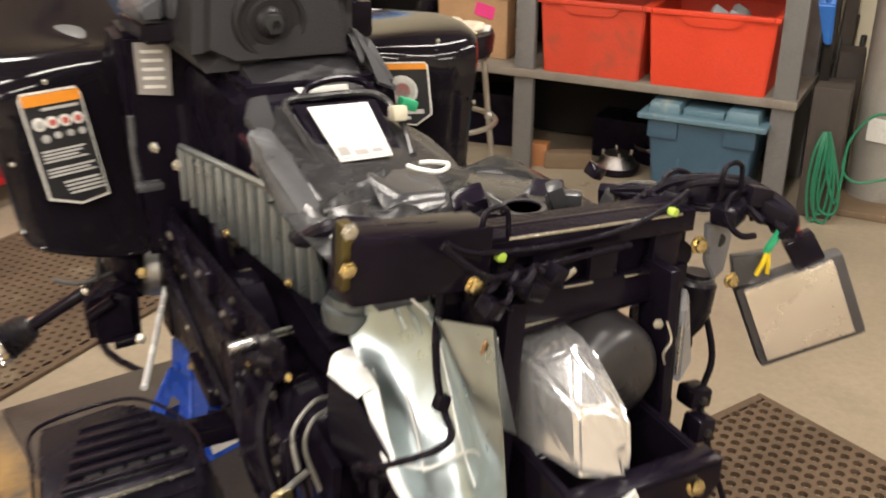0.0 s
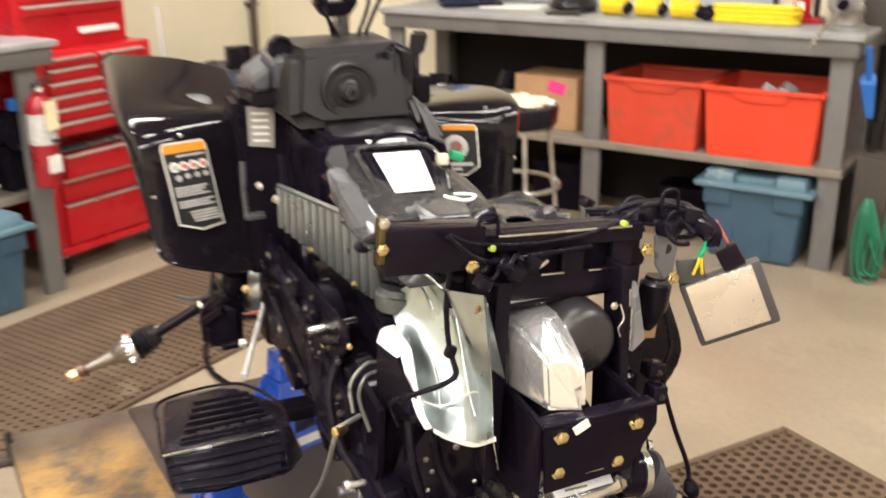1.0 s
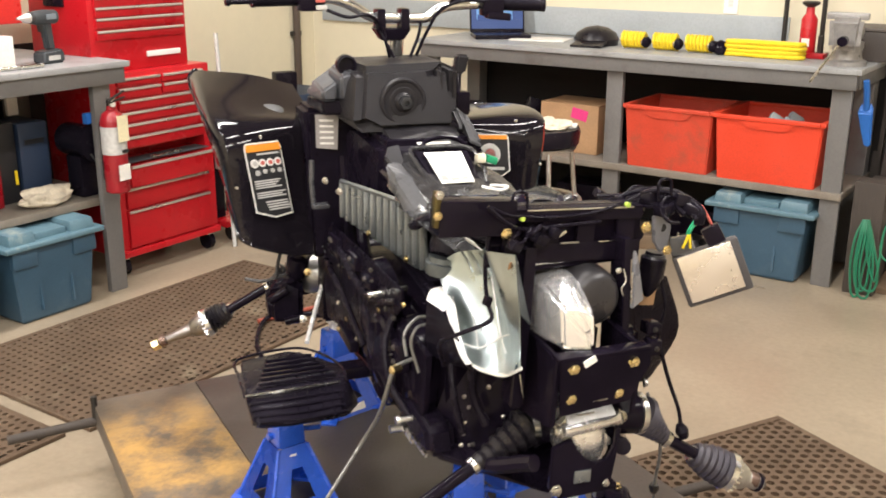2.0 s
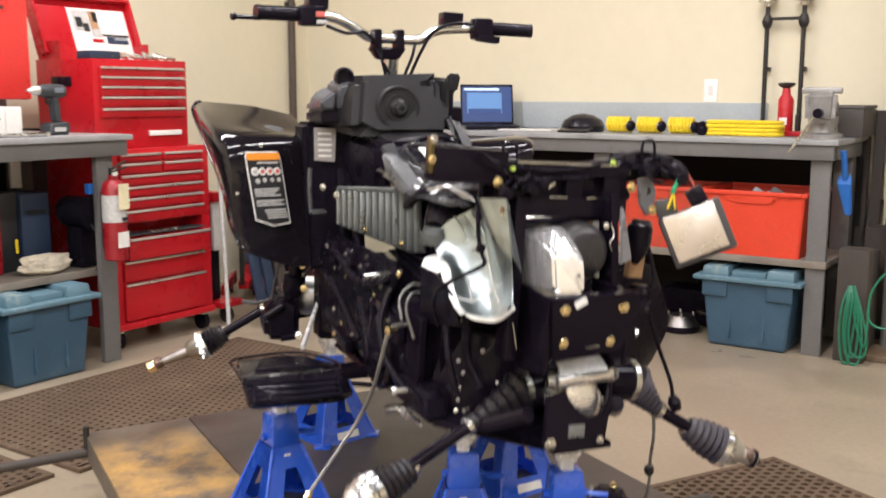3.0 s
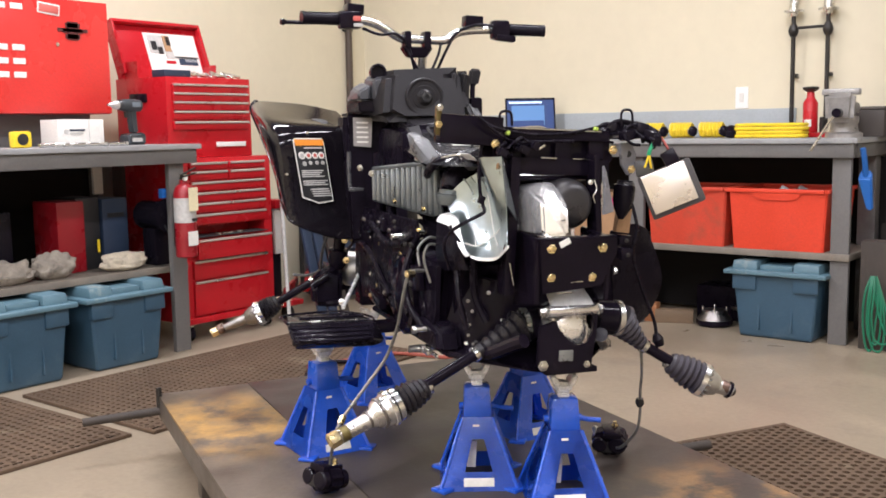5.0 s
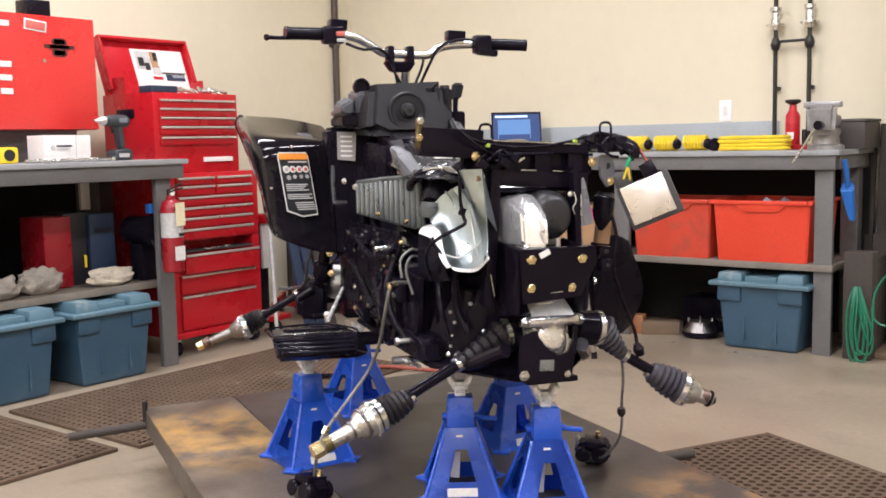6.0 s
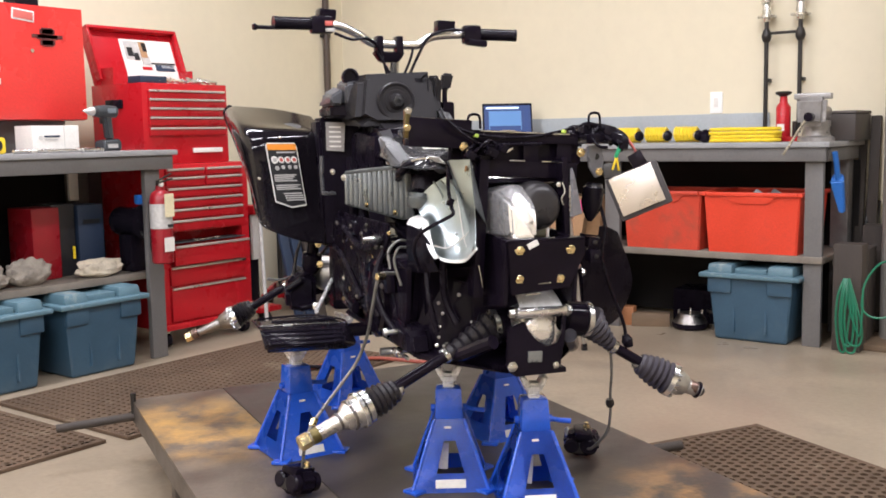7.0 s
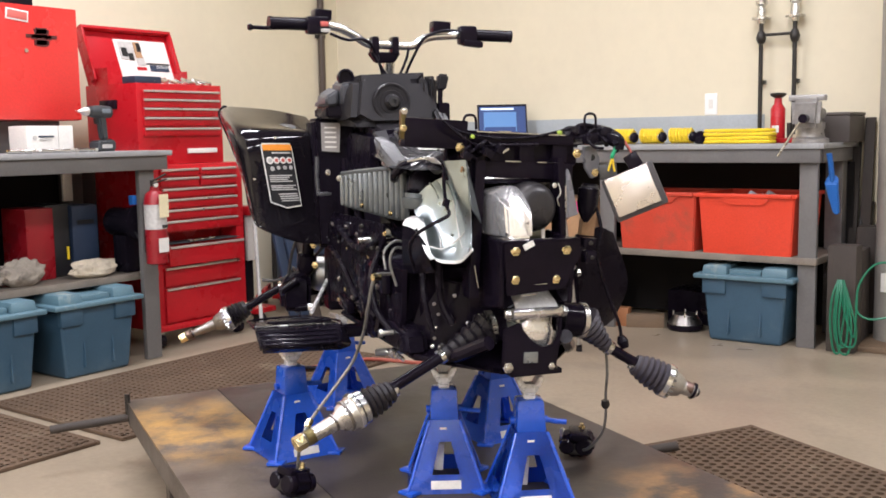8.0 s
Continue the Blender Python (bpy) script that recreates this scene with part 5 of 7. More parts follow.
Q("skid_plate", hull(bm_(), [(-0.03, -0.02, 0.525), (0.08, -0.02, 0.525), (-0.18, 0.15, 0.535), (0.22, 0.15, 0.53), (-0.19, 0.85, 0.525), (0.22, 0.85, 0.525), (-0.19, 0.85, 0.54), (0.22, 0.85, 0.54), (-0.18, 0.15, 0.55), (0.22, 0.15, 0.55)], 0.004), M_BLACK)
bolt((0.078, -0.043, 0.54), r=0.006, material=M_STEEL, label="bright steel bolt")
bolt((-0.024, -0.043, 0.545), r=0.009, material=M_STEEL, label="bright steel bolt")


# drive shafts
def bellows(p, q, r0, r1, n, deep=0.84, cone=False):
    L = (Vector(q) - Vector(p)).length
    prof = []
    for k in range(n):
        f = k / n
        r = min(r0, r1) + abs(r1 - r0) * math.sin(math.pi / 2 * min(1, 0.22 + 1.15 * (f if r1 > r0 else 1 - f)))
        if cone:
            r = r0 + (r1 - r0) * f ** 0.8
        prof += [(L * f, r * deep), (L * (f + 0.45 / n), r * 1.03)]
    prof.append((L, r1))
    return lathe(bm_(), p, q, prof, 20)


def shaft(joint, bend, boot_a, boot_b, tip, name, k=1.0, metal=M_CAST, r_boot=0.045, bell=False):
    """A half shaft from its inner joint to the threaded tip; bell: the outer cup is a long flared bell."""
    g = Q(name, rod(bm_(), bend, boot_b, 0.0125), M_BLACK, "black drive shaft with rubber boots")
    j, bd = Vector(joint), Vector(bend)
    d = bd - j
    d = Vector((d.x, 0, d.z * 0.25)).normalized()
    L = 0.06
    part("inner_joint", lathe(bm_(), j, j + d, [(0, 0.039), (L * 0.75, 0.04), (L * 0.8, 0.037), (L, 0.037)], 22), M_BLACK, g)
    part("clamp_ring", lathe(bm_(), j + d * L * 0.82, j + d, [(0, 0.041), (0.012, 0.041)], 22), M_STEEL, g, "bright clamp ring")
    part("inner_boot", bellows(j + d * L, bd, 0.041, 0.015, 6, 0.93 if d.x > 0 else 0.86, cone=True), M_DUSTBOOT if d.x > 0 else M_BOOT, g)
    part("clamp_ring", lathe(bm_(), bd, boot_a, [(0, 0.0175), (0.011, 0.0175)], 16), M_STEEL, g)
    a, b2, t = (Vector(v) for v in (boot_a, boot_b, tip))
    e = (t - a).normalized()
    part("clamp_ring", lathe(bm_(), a - e * 0.01, a, [(0, 0.0165), (0.012, 0.0165)], 16), M_STEEL, g)
    part("outer_boot", bellows(a, b2, 0.02, r_boot, 6, 0.86), M_DUSTBOOT if d.x > 0 else M_BOOT, g)
    part("clamp_ring", lathe(bm_(), b2 - e * 0.004, b2 + e, [(0, r_boot + 0.0025), (0.012, r_boot + 0.003)], 24), M_CHROME, g, "bright clamp ring")
    Lc = (t - b2).length
    prof = [(0, r_boot - 0.003), (min(0.015, Lc * 0.12), r_boot - 0.005), (min(0.038, Lc * 0.4), 0.024), (min(0.044, Lc * 0.45), 0.0175), (Lc * 0.86, 0.0155 * k)]
    if bell:
        prof = [(0, 0.03), (0.003, 0.036), (0.013, 0.0375), (0.017, 0.0355), (0.03, 0.0335), (0.045, 0.028), (0.055, 0.02), (0.06, 0.0175), (Lc * 0.86, 0.0155)]
        part("bell_ring", lathe(bm_(), b2 + e * 0.012, t, [(0, 0.039), (0.002, 0.0415), (0.009, 0.0415), (0.011, 0.039)], 28), M_CHROME, g, "bright turned ring")
        for h, r in ((0.036, 0.0335), (0.066, 0.0185)):
            part("turned_step", lathe(bm_(), b2 + e * h, t, [(0, r), (0.002, r + 0.0015), (0.006, r + 0.0015), (0.008, r - 0.002)], 24), M_DULL, g)
    else:
        for k in range(18):
            w = frame_to(b2 + e * 0.01, t)[0] @ Matrix.Rotation(k * math.pi / 9, 4, "Z") @ Vector((r_boot - 0.001, 0, 0))
            part("ring_tooth", rod(bm_(), w - e * 0.004, w + e * 0.007, 0.0034, seg=6), M_CHROME, g)
    part("cup", lathe(bm_(), b2 + e * 0.008, t, prof, 24), metal, g, "machined steel joint cup")
    part("thread", lathe(bm_(), t - e * 0.022, t + e, [(0, 0.011), (0.022, 0.011), (0.026, 0.008)], 12), M_PIPE, g)
    part("spindle", lathe(bm_(), t - e * 0.034, t + e, [(0, 0.0165), (0.002, 0.0172), (0.018, 0.0168), (0.02, 0.012)], 20), M_OLIVE if bell else M_RUSTY, g)
    return g, t, e


gr, tr, er = shaft((0.142, 0.055, 0.624), (0.268, 0.062, 0.547), (0.334, 0.053, 0.502), (0.402, 0.031, 0.462), (0.476, 0.007, 0.429), "drive_shaft", r_boot=0.038)
part("washer", lathe(bm_(), tr - er * 0.014, tr + er, [(0, 0.02), (0.006, 0.02)], 18), M_BLACK, gr)
gl, tl, el = shaft((0.04, 0.09, 0.612), (-0.132, 0.072, 0.558), (-0.256, 0.055, 0.494), (-0.328, 0.042, 0.468), (-0.47, 0.007, 0.416), "drive_shaft", metal=M_BELL, r_boot=0.035, bell=True)
part("castle_nut", lathe(bm_(), tl - el * 0.012, tl + el, [(0, 0.017), (0.022, 0.017), (0.024, 0.014)], 6), M_BRASS, gl, "gold castle nut")
gf, tf, ef = shaft((-0.2, 1.12, 0.612), (-0.31, 1.13, 0.583), (-0.42, 1.165, 0.515), (-0.475, 1.17, 0.485), (-0.62, 1.195, 0.428), "drive_shaft", 0.6, M_DULL, 0.036)
part("castle_nut", lathe(bm_(), tf - ef * 0.012, tf + ef, [(0, 0.016), (0.02, 0.016), (0.022, 0.013)], 6), M_BRASS, gf, "gold castle nut")
Q("front_differential", lathe(bm_(), (-0.16, 1.19, 0.62), (0.2, 1.19, 0.62), [(0, 0.05), (0.05, 0.075), (0.2, 0.085), (0.3, 0.07), (0.34, 0.04)], 22), M_BLACK)
Q("steering_rod", rod(bm_(), (-0.178, 1.045, 0.62), (-0.292, 0.767, 0.555), 0.006), M_ZINC, "thin bright steel rod")
Q("knuckle_housing", lathe(bm_(), (-0.235, 1.1, 0.618), (-0.13, 1.08, 0.62), [(0, 0.03), (0.015, 0.05), (0.03, 0.055), (0.08, 0.05)], 20), M_CAST, "dull cast housing")
for pts in (((-0.37, 1.16, 0.6), (-0.33, 1.12, 0.602), (-0.27, 1.08, 0.63), (-0.24, 1.05, 0.66)), ((-0.3, 1.1, 0.6), (-0.29, 1.08, 0.68), (-0.27, 1.06, 0.75)), ((-0.24, 1.05, 0.66), (-0.2, 1.02, 0.72), (-0.21, 1.0, 0.8))):
    Q("brake_line", tube(bm_(), pts, 0.005, 8), M_GREY)
Q("front_knuckle", hull(bm_(), [(-0.342, 1.0, 0.6), (-0.335, 1.01, 0.52), (-0.25, 0.99, 0.515), (-0.245, 1.0, 0.63), (-0.3, 1.02, 0.64), (-0.33, 1.1, 0.6), (-0.33, 1.1, 0.52), (-0.23, 1.1, 0.63), (-0.23, 1.1, 0.515)], 0.014), M_DEEPBLACK, "sooty black front knuckle")
for p, q in (((-0.335, 1.005, 0.585), (-0.29, 0.99, 0.615)), ((-0.3, 0.99, 0.53), (-0.25, 0.985, 0.535))):
    Q("knuckle_rib", rod(bm_(), p, q, 0.012), M_BLACK)
bolt((-0.255, 0.975, 0.535), (-0.4, -1, 0.3), 0.008, M_STEEL, label="bright steel bolt")
Q("front_upright", hull(bm_(), [(-0.2, 0.97, 0.52), (-0.15, 0.96, 0.52), (-0.2, 1.04, 0.52), (-0.15, 1.04, 0.52), (-0.19, 0.97, 0.86), (-0.14, 0.96, 0.86), (-0.19, 1.04, 0.86), (-0.14, 1.04, 0.86)], 0.006), M_DEEPBLACK)
Q("front_shock", lathe(bm_(), (-0.255, 1.04, 0.63), (-0.235, 1.0, 0.83), [(0, 0.02), (0.02, 0.03), (0.06, 0.03), (0.065, 0.018), (0.2, 0.018)], 16), M_BLACK)
for y, z in ((1.0, 0.72), (0.985, 0.66)):
    bolt((-0.235, y, z), (-0.6, -1, 0), 0.008)
Q("front_arm", hull(bm_(), [(-0.14, 1.1, 0.56), (-0.14, 1.25, 0.56), (-0.3, 1.15, 0.53), (-0.3, 1.2, 0.53), (-0.14, 1.1, 0.585), (-0.14, 1.25, 0.585), (-0.3, 1.15, 0.55), (-0.3, 1.2, 0.55)], 0.005), M_BLACK)

# engine
eng = Q("engine", hull(bm_(), [(-0.17, 0.22, 0.56), (0.2, 0.22, 0.56), (-0.18, 0.8, 0.55), (0.2, 0.8, 0.55), (-0.16, 0.18, 0.76), (0.19, 0.18, 0.76), (-0.17, 0.8, 0.78), (0.19, 0.8, 0.78)], 0.025), M_BLACK, "black engine and gear case")
part("clutch_cover", lathe(bm_(), (-0.15, 0.56, 0.68), (-0.3, 0.56, 0.68), [(0, 0.135), (0.03, 0.132), (0.045, 0.115), (0.05, 0.09), (0.042, 0.07), (0.048, 0.04), (0.056, 0.035), (0.06, 0.012)], 32), M_BLACK, eng)
part("drive_cover", lathe(bm_(), (-0.15, 0.34, 0.65), (-0.3, 0.34, 0.65), [(0, 0.11), (0.028, 0.105), (0.04, 0.085), (0.045, 0.05), (0.05, 0.02)], 32), M_BLACK, eng)
for k in range(9):
    a = k * 2 * math.pi / 9
    part("cover_bolt", lathe(bm_(), (-0.178, 0.56 + 0.122 * math.cos(a), 0.68 + 0.122 * math.sin(a)), (-0.3, 0.56 + 0.122 * math.cos(a), 0.68 + 0.122 * math.sin(a)), [(0, 0.007), (0.006, 0.007), (0.007, 0.004)], 6), M_STEEL, eng)
part("cylinder", box(bm_(), (0.0, 0.5, 0.84), (0.2, 0.22, 0.16), (8, 0, 0), 0.01), M_PLAST, eng)
for k in range(5):
    part("cooling_fin", box(bm_(), (0.0, 0.5, 0.79 + 0.022 * k), (0.23, 0.25, 0.006), (8, 0, 0), 0.002), M_PLAST, eng)
part("head_cover", box(bm_(), (0.0, 0.48, 0.935), (0.17, 0.2, 0.05), (8, 0, 0), 0.014), M_BLACK, eng)
Q("swing_arm", hull(bm_(), [(-0.2, 0.14, 0.54), (-0.14, 0.14, 0.54), (-0.2, 0.34, 0.54), (-0.14, 0.34, 0.54), (-0.2, 0.16, 0.6), (-0.14, 0.16, 0.6), (-0.2, 0.3, 0.62), (-0.14, 0.3, 0.62)], 0.014), M_DEEPBLACK)
Q("shock_mount", lathe(bm_(), (-0.235, 0.24, 0.585), (-0.14, 0.24, 0.585), [(0, 0.009), (0.008, 0.01), (0.01, 0.006), (0.09, 0.006)], 10), M_STEEL, "bright steel mounting bolt")
Q("shock_mount", lathe(bm_(), (-0.22, 0.33, 0.52), (-0.14, 0.33, 0.52), [(0, 0.009), (0.08, 0.009)], 10), M_STEEL, "bright steel bar")
Q("lower_arm_tube", box(bm_(), (-0.19, 0.3, 0.522), (0.012, 0.09, 0.01), (0, 0, 0), 0.002), M_STEEL)
Q("side_bracket", slab(bm_(), [(-0.19, 0.18, 0.74), (-0.19, 0.3, 0.75), (-0.19, 0.28, 0.6), (-0.19, 0.24, 0.56), (-0.19, 0.2, 0.62)], 0.012, 0.002), M_BLACK)
Q("side_stub", rod(bm_(), (-0.15, 0.42, 0.79), (-0.235, 0.42, 0.785), 0.009), M_STEEL, "short bright steel stub")
for pts in (((-0.165, 0.24, 0.795), (-0.195, 0.225, 0.802), (-0.225, 0.21, 0.78), (-0.228, 0.19, 0.742)), ((-0.175, 0.23, 0.785), (-0.2, 0.215, 0.785), (-0.212, 0.21, 0.755), (-0.2, 0.2, 0.7))):
    Q("cable", tube(bm_(), pts, 0.0029, 8), M_HOSE, "grey steel-braided cable")
for pts in (((-0.21, 0.5, 0.7), (-0.222, 0.44, 0.66), (-0.21, 0.36, 0.6)), ((-0.13, 0.1, 0.78), (-0.12, 0.12, 0.68), (-0.1, 0.1, 0.62))):
    Q("hose", tube(bm_(), pts, 0.009, 8), M_WIRE)
Q("round_cover", lathe(bm_(), (-0.15, 0.78, 0.66), (-0.24, 0.78, 0.66), [(0, 0.09), (0.03, 0.088), (0.04, 0.07), (0.034, 0.05), (0.045, 0.03), (0.05, 0.01)], 26), M_BLACK)
for p in ((-0.2, 0.72, 0.62), (-0.2, 0.68, 0.74), (-0.2, 0.45, 0.74), (-0.2, 0.86, 0.58)):
    bolt(p, (-1, -0.2, 0), 0.006)

Q("side_plate", slab(bm_(), [(-0.2, 0.84, 0.83), (-0.196, 0.3, 0.835), (-0.194, 0.3, 0.8), (-0.196, 0.52, 0.62), (-0.2, 0.9, 0.56), (-0.203, 0.96, 0.75)], 0.006, 0.002), M_DEEPBLACK, "black side plate of the frame")
# clutter on the engine's left side: ribs, hoses, covers and fasteners
rnd = random.Random(44)
case_ = Q("gear_case", lathe(bm_(), (-0.195, 0.42, 0.64), (-0.3, 0.42, 0.64), [(0, 0.1), (0.014, 0.1), (0.02, 0.09), (0.016, 0.075), (0.024, 0.05), (0.03, 0.03), (0.034, 0.012)], 28), M_BLACK, "round black gear case cover")
for k in range(8):
    a = k * math.pi / 4
    part("case_rib", box(bm_(), (-0.213, 0.42 + 0.06 * math.cos(a), 0.64 + 0.06 * math.sin(a)), (0.012, 0.05, 0.006), (math.degrees(a), 0, 0), 0.002), M_BLACK, case_)
for k in range(7):
    a = 0.4 + k * 2 * math.pi / 7
    part("case_bolt", lathe(bm_(), (-0.207, 0.42 + 0.092 * math.cos(a), 0.64 + 0.092 * math.sin(a)), (-0.3, 0.42 + 0.092 * math.cos(a), 0.64 + 0.092 * math.sin(a)), [(0, 0.006), (0.006, 0.006), (0.007, 0.003)], 6), M_STEEL if k % 2 else M_PIPE, case_)
for pts, r in ((((-0.2, 0.86, 0.8), (-0.215, 0.7, 0.79), (-0.215, 0.55, 0.76), (-0.21, 0.42, 0.77), (-0.2, 0.33, 0.8)), 0.009),
               (((-0.205, 0.92, 0.72), (-0.225, 0.78, 0.73), (-0.225, 0.66, 0.7), (-0.21, 0.55, 0.62)), 0.007),
               (((-0.2, 0.36, 0.76), (-0.225, 0.34, 0.7), (-0.222, 0.3, 0.63), (-0.2, 0.25, 0.58)), 0.008),
               (((-0.15, 0.16, 0.75), (-0.155, 0.13, 0.68), (-0.14, 0.12, 0.6)), 0.007)):
    Q("hose", tube(bm_(), pts, r, 8), M_WIRE)
for y, z, w, h in ((0.78, 0.79, 0.09, 0.05), (0.62, 0.8, 0.07, 0.035), (0.7, 0.585, 0.12, 0.03), (0.5, 0.79, 0.06, 0.03), (0.29, 0.7, 0.05, 0.06)):
    Q("side_lug", box(bm_(), (-0.207, y, z), (0.022, w, h), (rnd.uniform(-8, 8), 0, 0), 0.005), M_BLACK)
for y, z in ((0.8, 0.8), (0.62, 0.805), (0.5, 0.795), (0.74, 0.59), (0.3, 0.715), (0.3, 0.685)):
    bolt((-0.218, y, z), (-1, -0.15, 0), 0.005, rnd.choice((M_DULL, M_PIPE, M_BRASS)), label="small bolt")
Q("sill_edge", box(bm_(), (-0.192, 0.24, 0.531), (0.006, 0.12, 0.009), (0, 0, 0), 0.002), M_STEEL, "thin bright strip along the sill")
# foot rest: a dished tread with a raised ridge, and an open ribbed slope falling away behind it
foot = Q("foot_rest", hull(bm_(), [(-0.493, 0.462, 0.576), (-0.28, 0.49, 0.566), (-0.462, 0.735, 0.545), (-0.33, 0.762, 0.543), (-0.25, 0.63, 0.548), (-0.255, 0.52, 0.558), (-0.487, 0.405, 0.543), (-0.42, 0.378, 0.538), (-0.295, 0.405, 0.536), (-0.485, 0.43, 0.518), (-0.28, 0.43, 0.512), (-0.455, 0.72, 0.515), (-0.25, 0.72, 0.51), (-0.24, 0.48, 0.51)], 0.006), M_PLAST, "ribbed black plastic foot rest")
part("edge_strip", tube(bm_(), [(-0.493, 0.459, 0.58), (-0.42, 0.466, 0.5775), (-0.35, 0.476, 0.574), (-0.284, 0.489, 0.569)], 0.0035, 6), M_STEEL, foot, "thin bright strip along the rail strip")
ridge_l, ridge_r, low_l, low_r = (Vector(p) for p in ((-0.49, 0.456, 0.573), (-0.285, 0.484, 0.562), (-0.483, 0.4, 0.543), (-0.292, 0.407, 0.536)))
slope_n = (ridge_r - ridge_l).cross(low_l - ridge_l).normalized()
slope_n = slope_n if slope_n.z > 0 else -slope_n
for f in (0.22, 0.48, 0.74, 0.97):
    a, b2 = ridge_l.lerp(low_l, f), ridge_r.lerp(low_r, f)
    mid = a.lerp(b2, 0.5) - Vector((0, 0.012 * f, 0.0))
    part("slope_rib", tube(bm_(), [a + slope_n * 0.003, mid + slope_n * 0.003, b2 + slope_n * 0.003], 0.0028, 6), M_PLAST, foot)
for k in range(7):
    a = ridge_l.lerp(ridge_r, (k + 0.6) / 7.2)
    b2 = low_l.lerp(low_r, (k + 0.2 + 0.25 * (k % 2)) / 7.2) - Vector((0, 0.009, 0))
    part("slope_web", tube(bm_(), [a + slope_n * 0.001, b2 + slope_n * 0.001], 0.0022, 6, 0), M_PLAST, foot)
for k in range(6):
    y, f = 0.51 + 0.036 * k, k / 5
    part("tread_bar", box(bm_(), (-0.372 + 0.004 * k, y + 0.008, 0.5765 - 0.0265 * f), (0.17 - 0.012 * k, 0.011, 0.007), (-6.5, 2.6, 6), 0.002), M_PLAST, foot)
for k in range(5):
    part("tread_slot", box(bm_(), (-0.41 + 0.03 * k, 0.535 + 0.004 * k, 0.5685 - 0.0012 * k), (0.022, 0.02, 0.006), (-6.5, 2.6, 6), 0.001), M_INK, foot)
part("edge_rib", tube(bm_(), [(-0.493, 0.466, 0.576), (-0.484, 0.6, 0.563), (-0.464, 0.732, 0.549), (-0.33, 0.762, 0.547), (-0.275, 0.7, 0.55), (-0.252, 0.6, 0.556), (-0.262, 0.51, 0.562)], 0.0032, 8), M_PLAST, foot)
part("support", box(bm_(), (-0.2, 0.66, 0.515), (0.14, 0.05, 0.03), (0, 0, 0), 0.004), M_BLACK, foot)


# front leg guards with warning labels
def guard(s, o, drop):
    """A moulded leg guard: its rear face, outer side and rounded top in one bent sheet; drop lowers the front of the top."""
    rows = [[(0.235, 0.905, 0.735), (0.30, 0.888, 0.745), (0.408, 0.865, 0.79), (0.425, 0.92, 0.82), (0.425, 1.0, 0.85)],
            [(0.225, 0.935, 0.85), (0.30, 0.912, 0.85), (0.42, 0.872, 0.87), (0.436, 0.95, 0.89), (0.43, 1.05, 0.92)],
            [(0.215, 0.955, 1.0), (0.30, 0.922, 1.0), (0.438, 0.872, 1.0), (0.46, 1.02, 1.02), (0.45, 1.2, 1.035)],
            [(0.21, 0.975, 1.05), (0.30, 0.955, 1.06), (0.445, 0.915, 1.065), (0.475, 1.08, 1.09), (0.467, 1.32, 1.12)],
            [(0.2, 1.06, 1.07), (0.3, 1.06, 1.08), (0.43, 1.06, 1.1), (0.455, 1.15, 1.118), (0.452, 1.345, 1.147)],
            [(0.2, 1.25, 1.112), (0.3, 1.3, 1.136), (0.405, 1.33, 1.147), (0.43, 1.34, 1.149), (0.44, 1.355, 1.149)]]
    grid = [[(s * x + o, y, z - drop * max(0.0, (z - 1.0) / 0.147) * (0.3 + max(0.0, y - 0.9) * 1.8)) for x, y, z in r] for r in rows]
    g = Q("leg_guard", sheet(bm_(), grid, 0.004, 5), M_GLOSS, "glossy black plastic leg guard")
    edge = [grid[k][4] for k in range(6)]
    part("rolled_rim", tube(bm_(), edge, 0.004, 8), M_GLOSS, g)
    part("rolled_rim", tube(bm_(), grid[0], 0.004, 8), M_GLOSS, g)
    part("cup_hole", lathe(bm_(), (s * 0.3 + o, 1.06, 1.066 - drop * 0.35), (s * 0.3 + o, 1.02, 1.2), [(0, 0.034), (0.013, 0.034), (0.014, 0.026)], 20), M_INK, g, "dark round recess in the guard top")
    for p in ((0.36, 0.875, 1.045), (0.425, 0.858, 0.93), (0.33, 0.887, 0.765)):
        part("rivet", lathe(bm_(), (s * p[0] + o, p[1], p[2]), (s * p[0] + o, p[1] - 0.1, p[2]), [(0, 0.0045), (0.003, 0.003)], 10), M_STEEL, g)
    return g


GL = guard(-1, 0.0, 0.0)
GR = guard(1, -0.06, 0.12)


def label_on(parent, tl, tr, bl, wide, circles, clip):
    """A black warning label with a white rim and an orange head; drawn in a plane given by three corners."""
    tl, tr, bl = Vector(tl), Vector(tr), Vector(bl)
    ex, ey = tr - tl, bl - tl
    n = ey.cross(ex).normalized()
    if n.y > 0:
        n = -n

    def pts(q, lift):
        return [tl + ex * a + ey * c + n * lift for a, c in q]

    def piece(name, q, lift, material, label=""):
        b = bm_()
        slab(b, pts(q, lift), 0.0008)
        return part(name, b, material, parent, label)
    piece("warning_label", clip, 0.0015, M_WHITE, "white rimmed warning label")
    cx = sum(q[0] for q in clip) / len(clip)
    cy = sum(q[1] for q in clip) / len(clip)
    piece("label_field", [(cx + (a - cx) * 0.93, cy + (c - cy) * 0.955) for a, c in clip], 0.003, M_INK)
    piece("label_head", [(0.04, 0.022), (0.96, 0.022), (0.965, 0.115), (0.04, 0.115)], 0.0045, M_ORANGE, "orange warning head")
    for x, y, w, h in wide:
        piece("print_bar", [(x, y), (x + w, y), (x + w, y + h), (x, y + h)], 0.0045, M_PALE)
    for k, (x, y, r, c) in enumerate(circles):
        asp = ex.length / ey.length
        ring = [(x + r * math.cos(a), y + r * asp * math.sin(a)) for a in (2 * math.pi * i / 16 for i in range(16))]
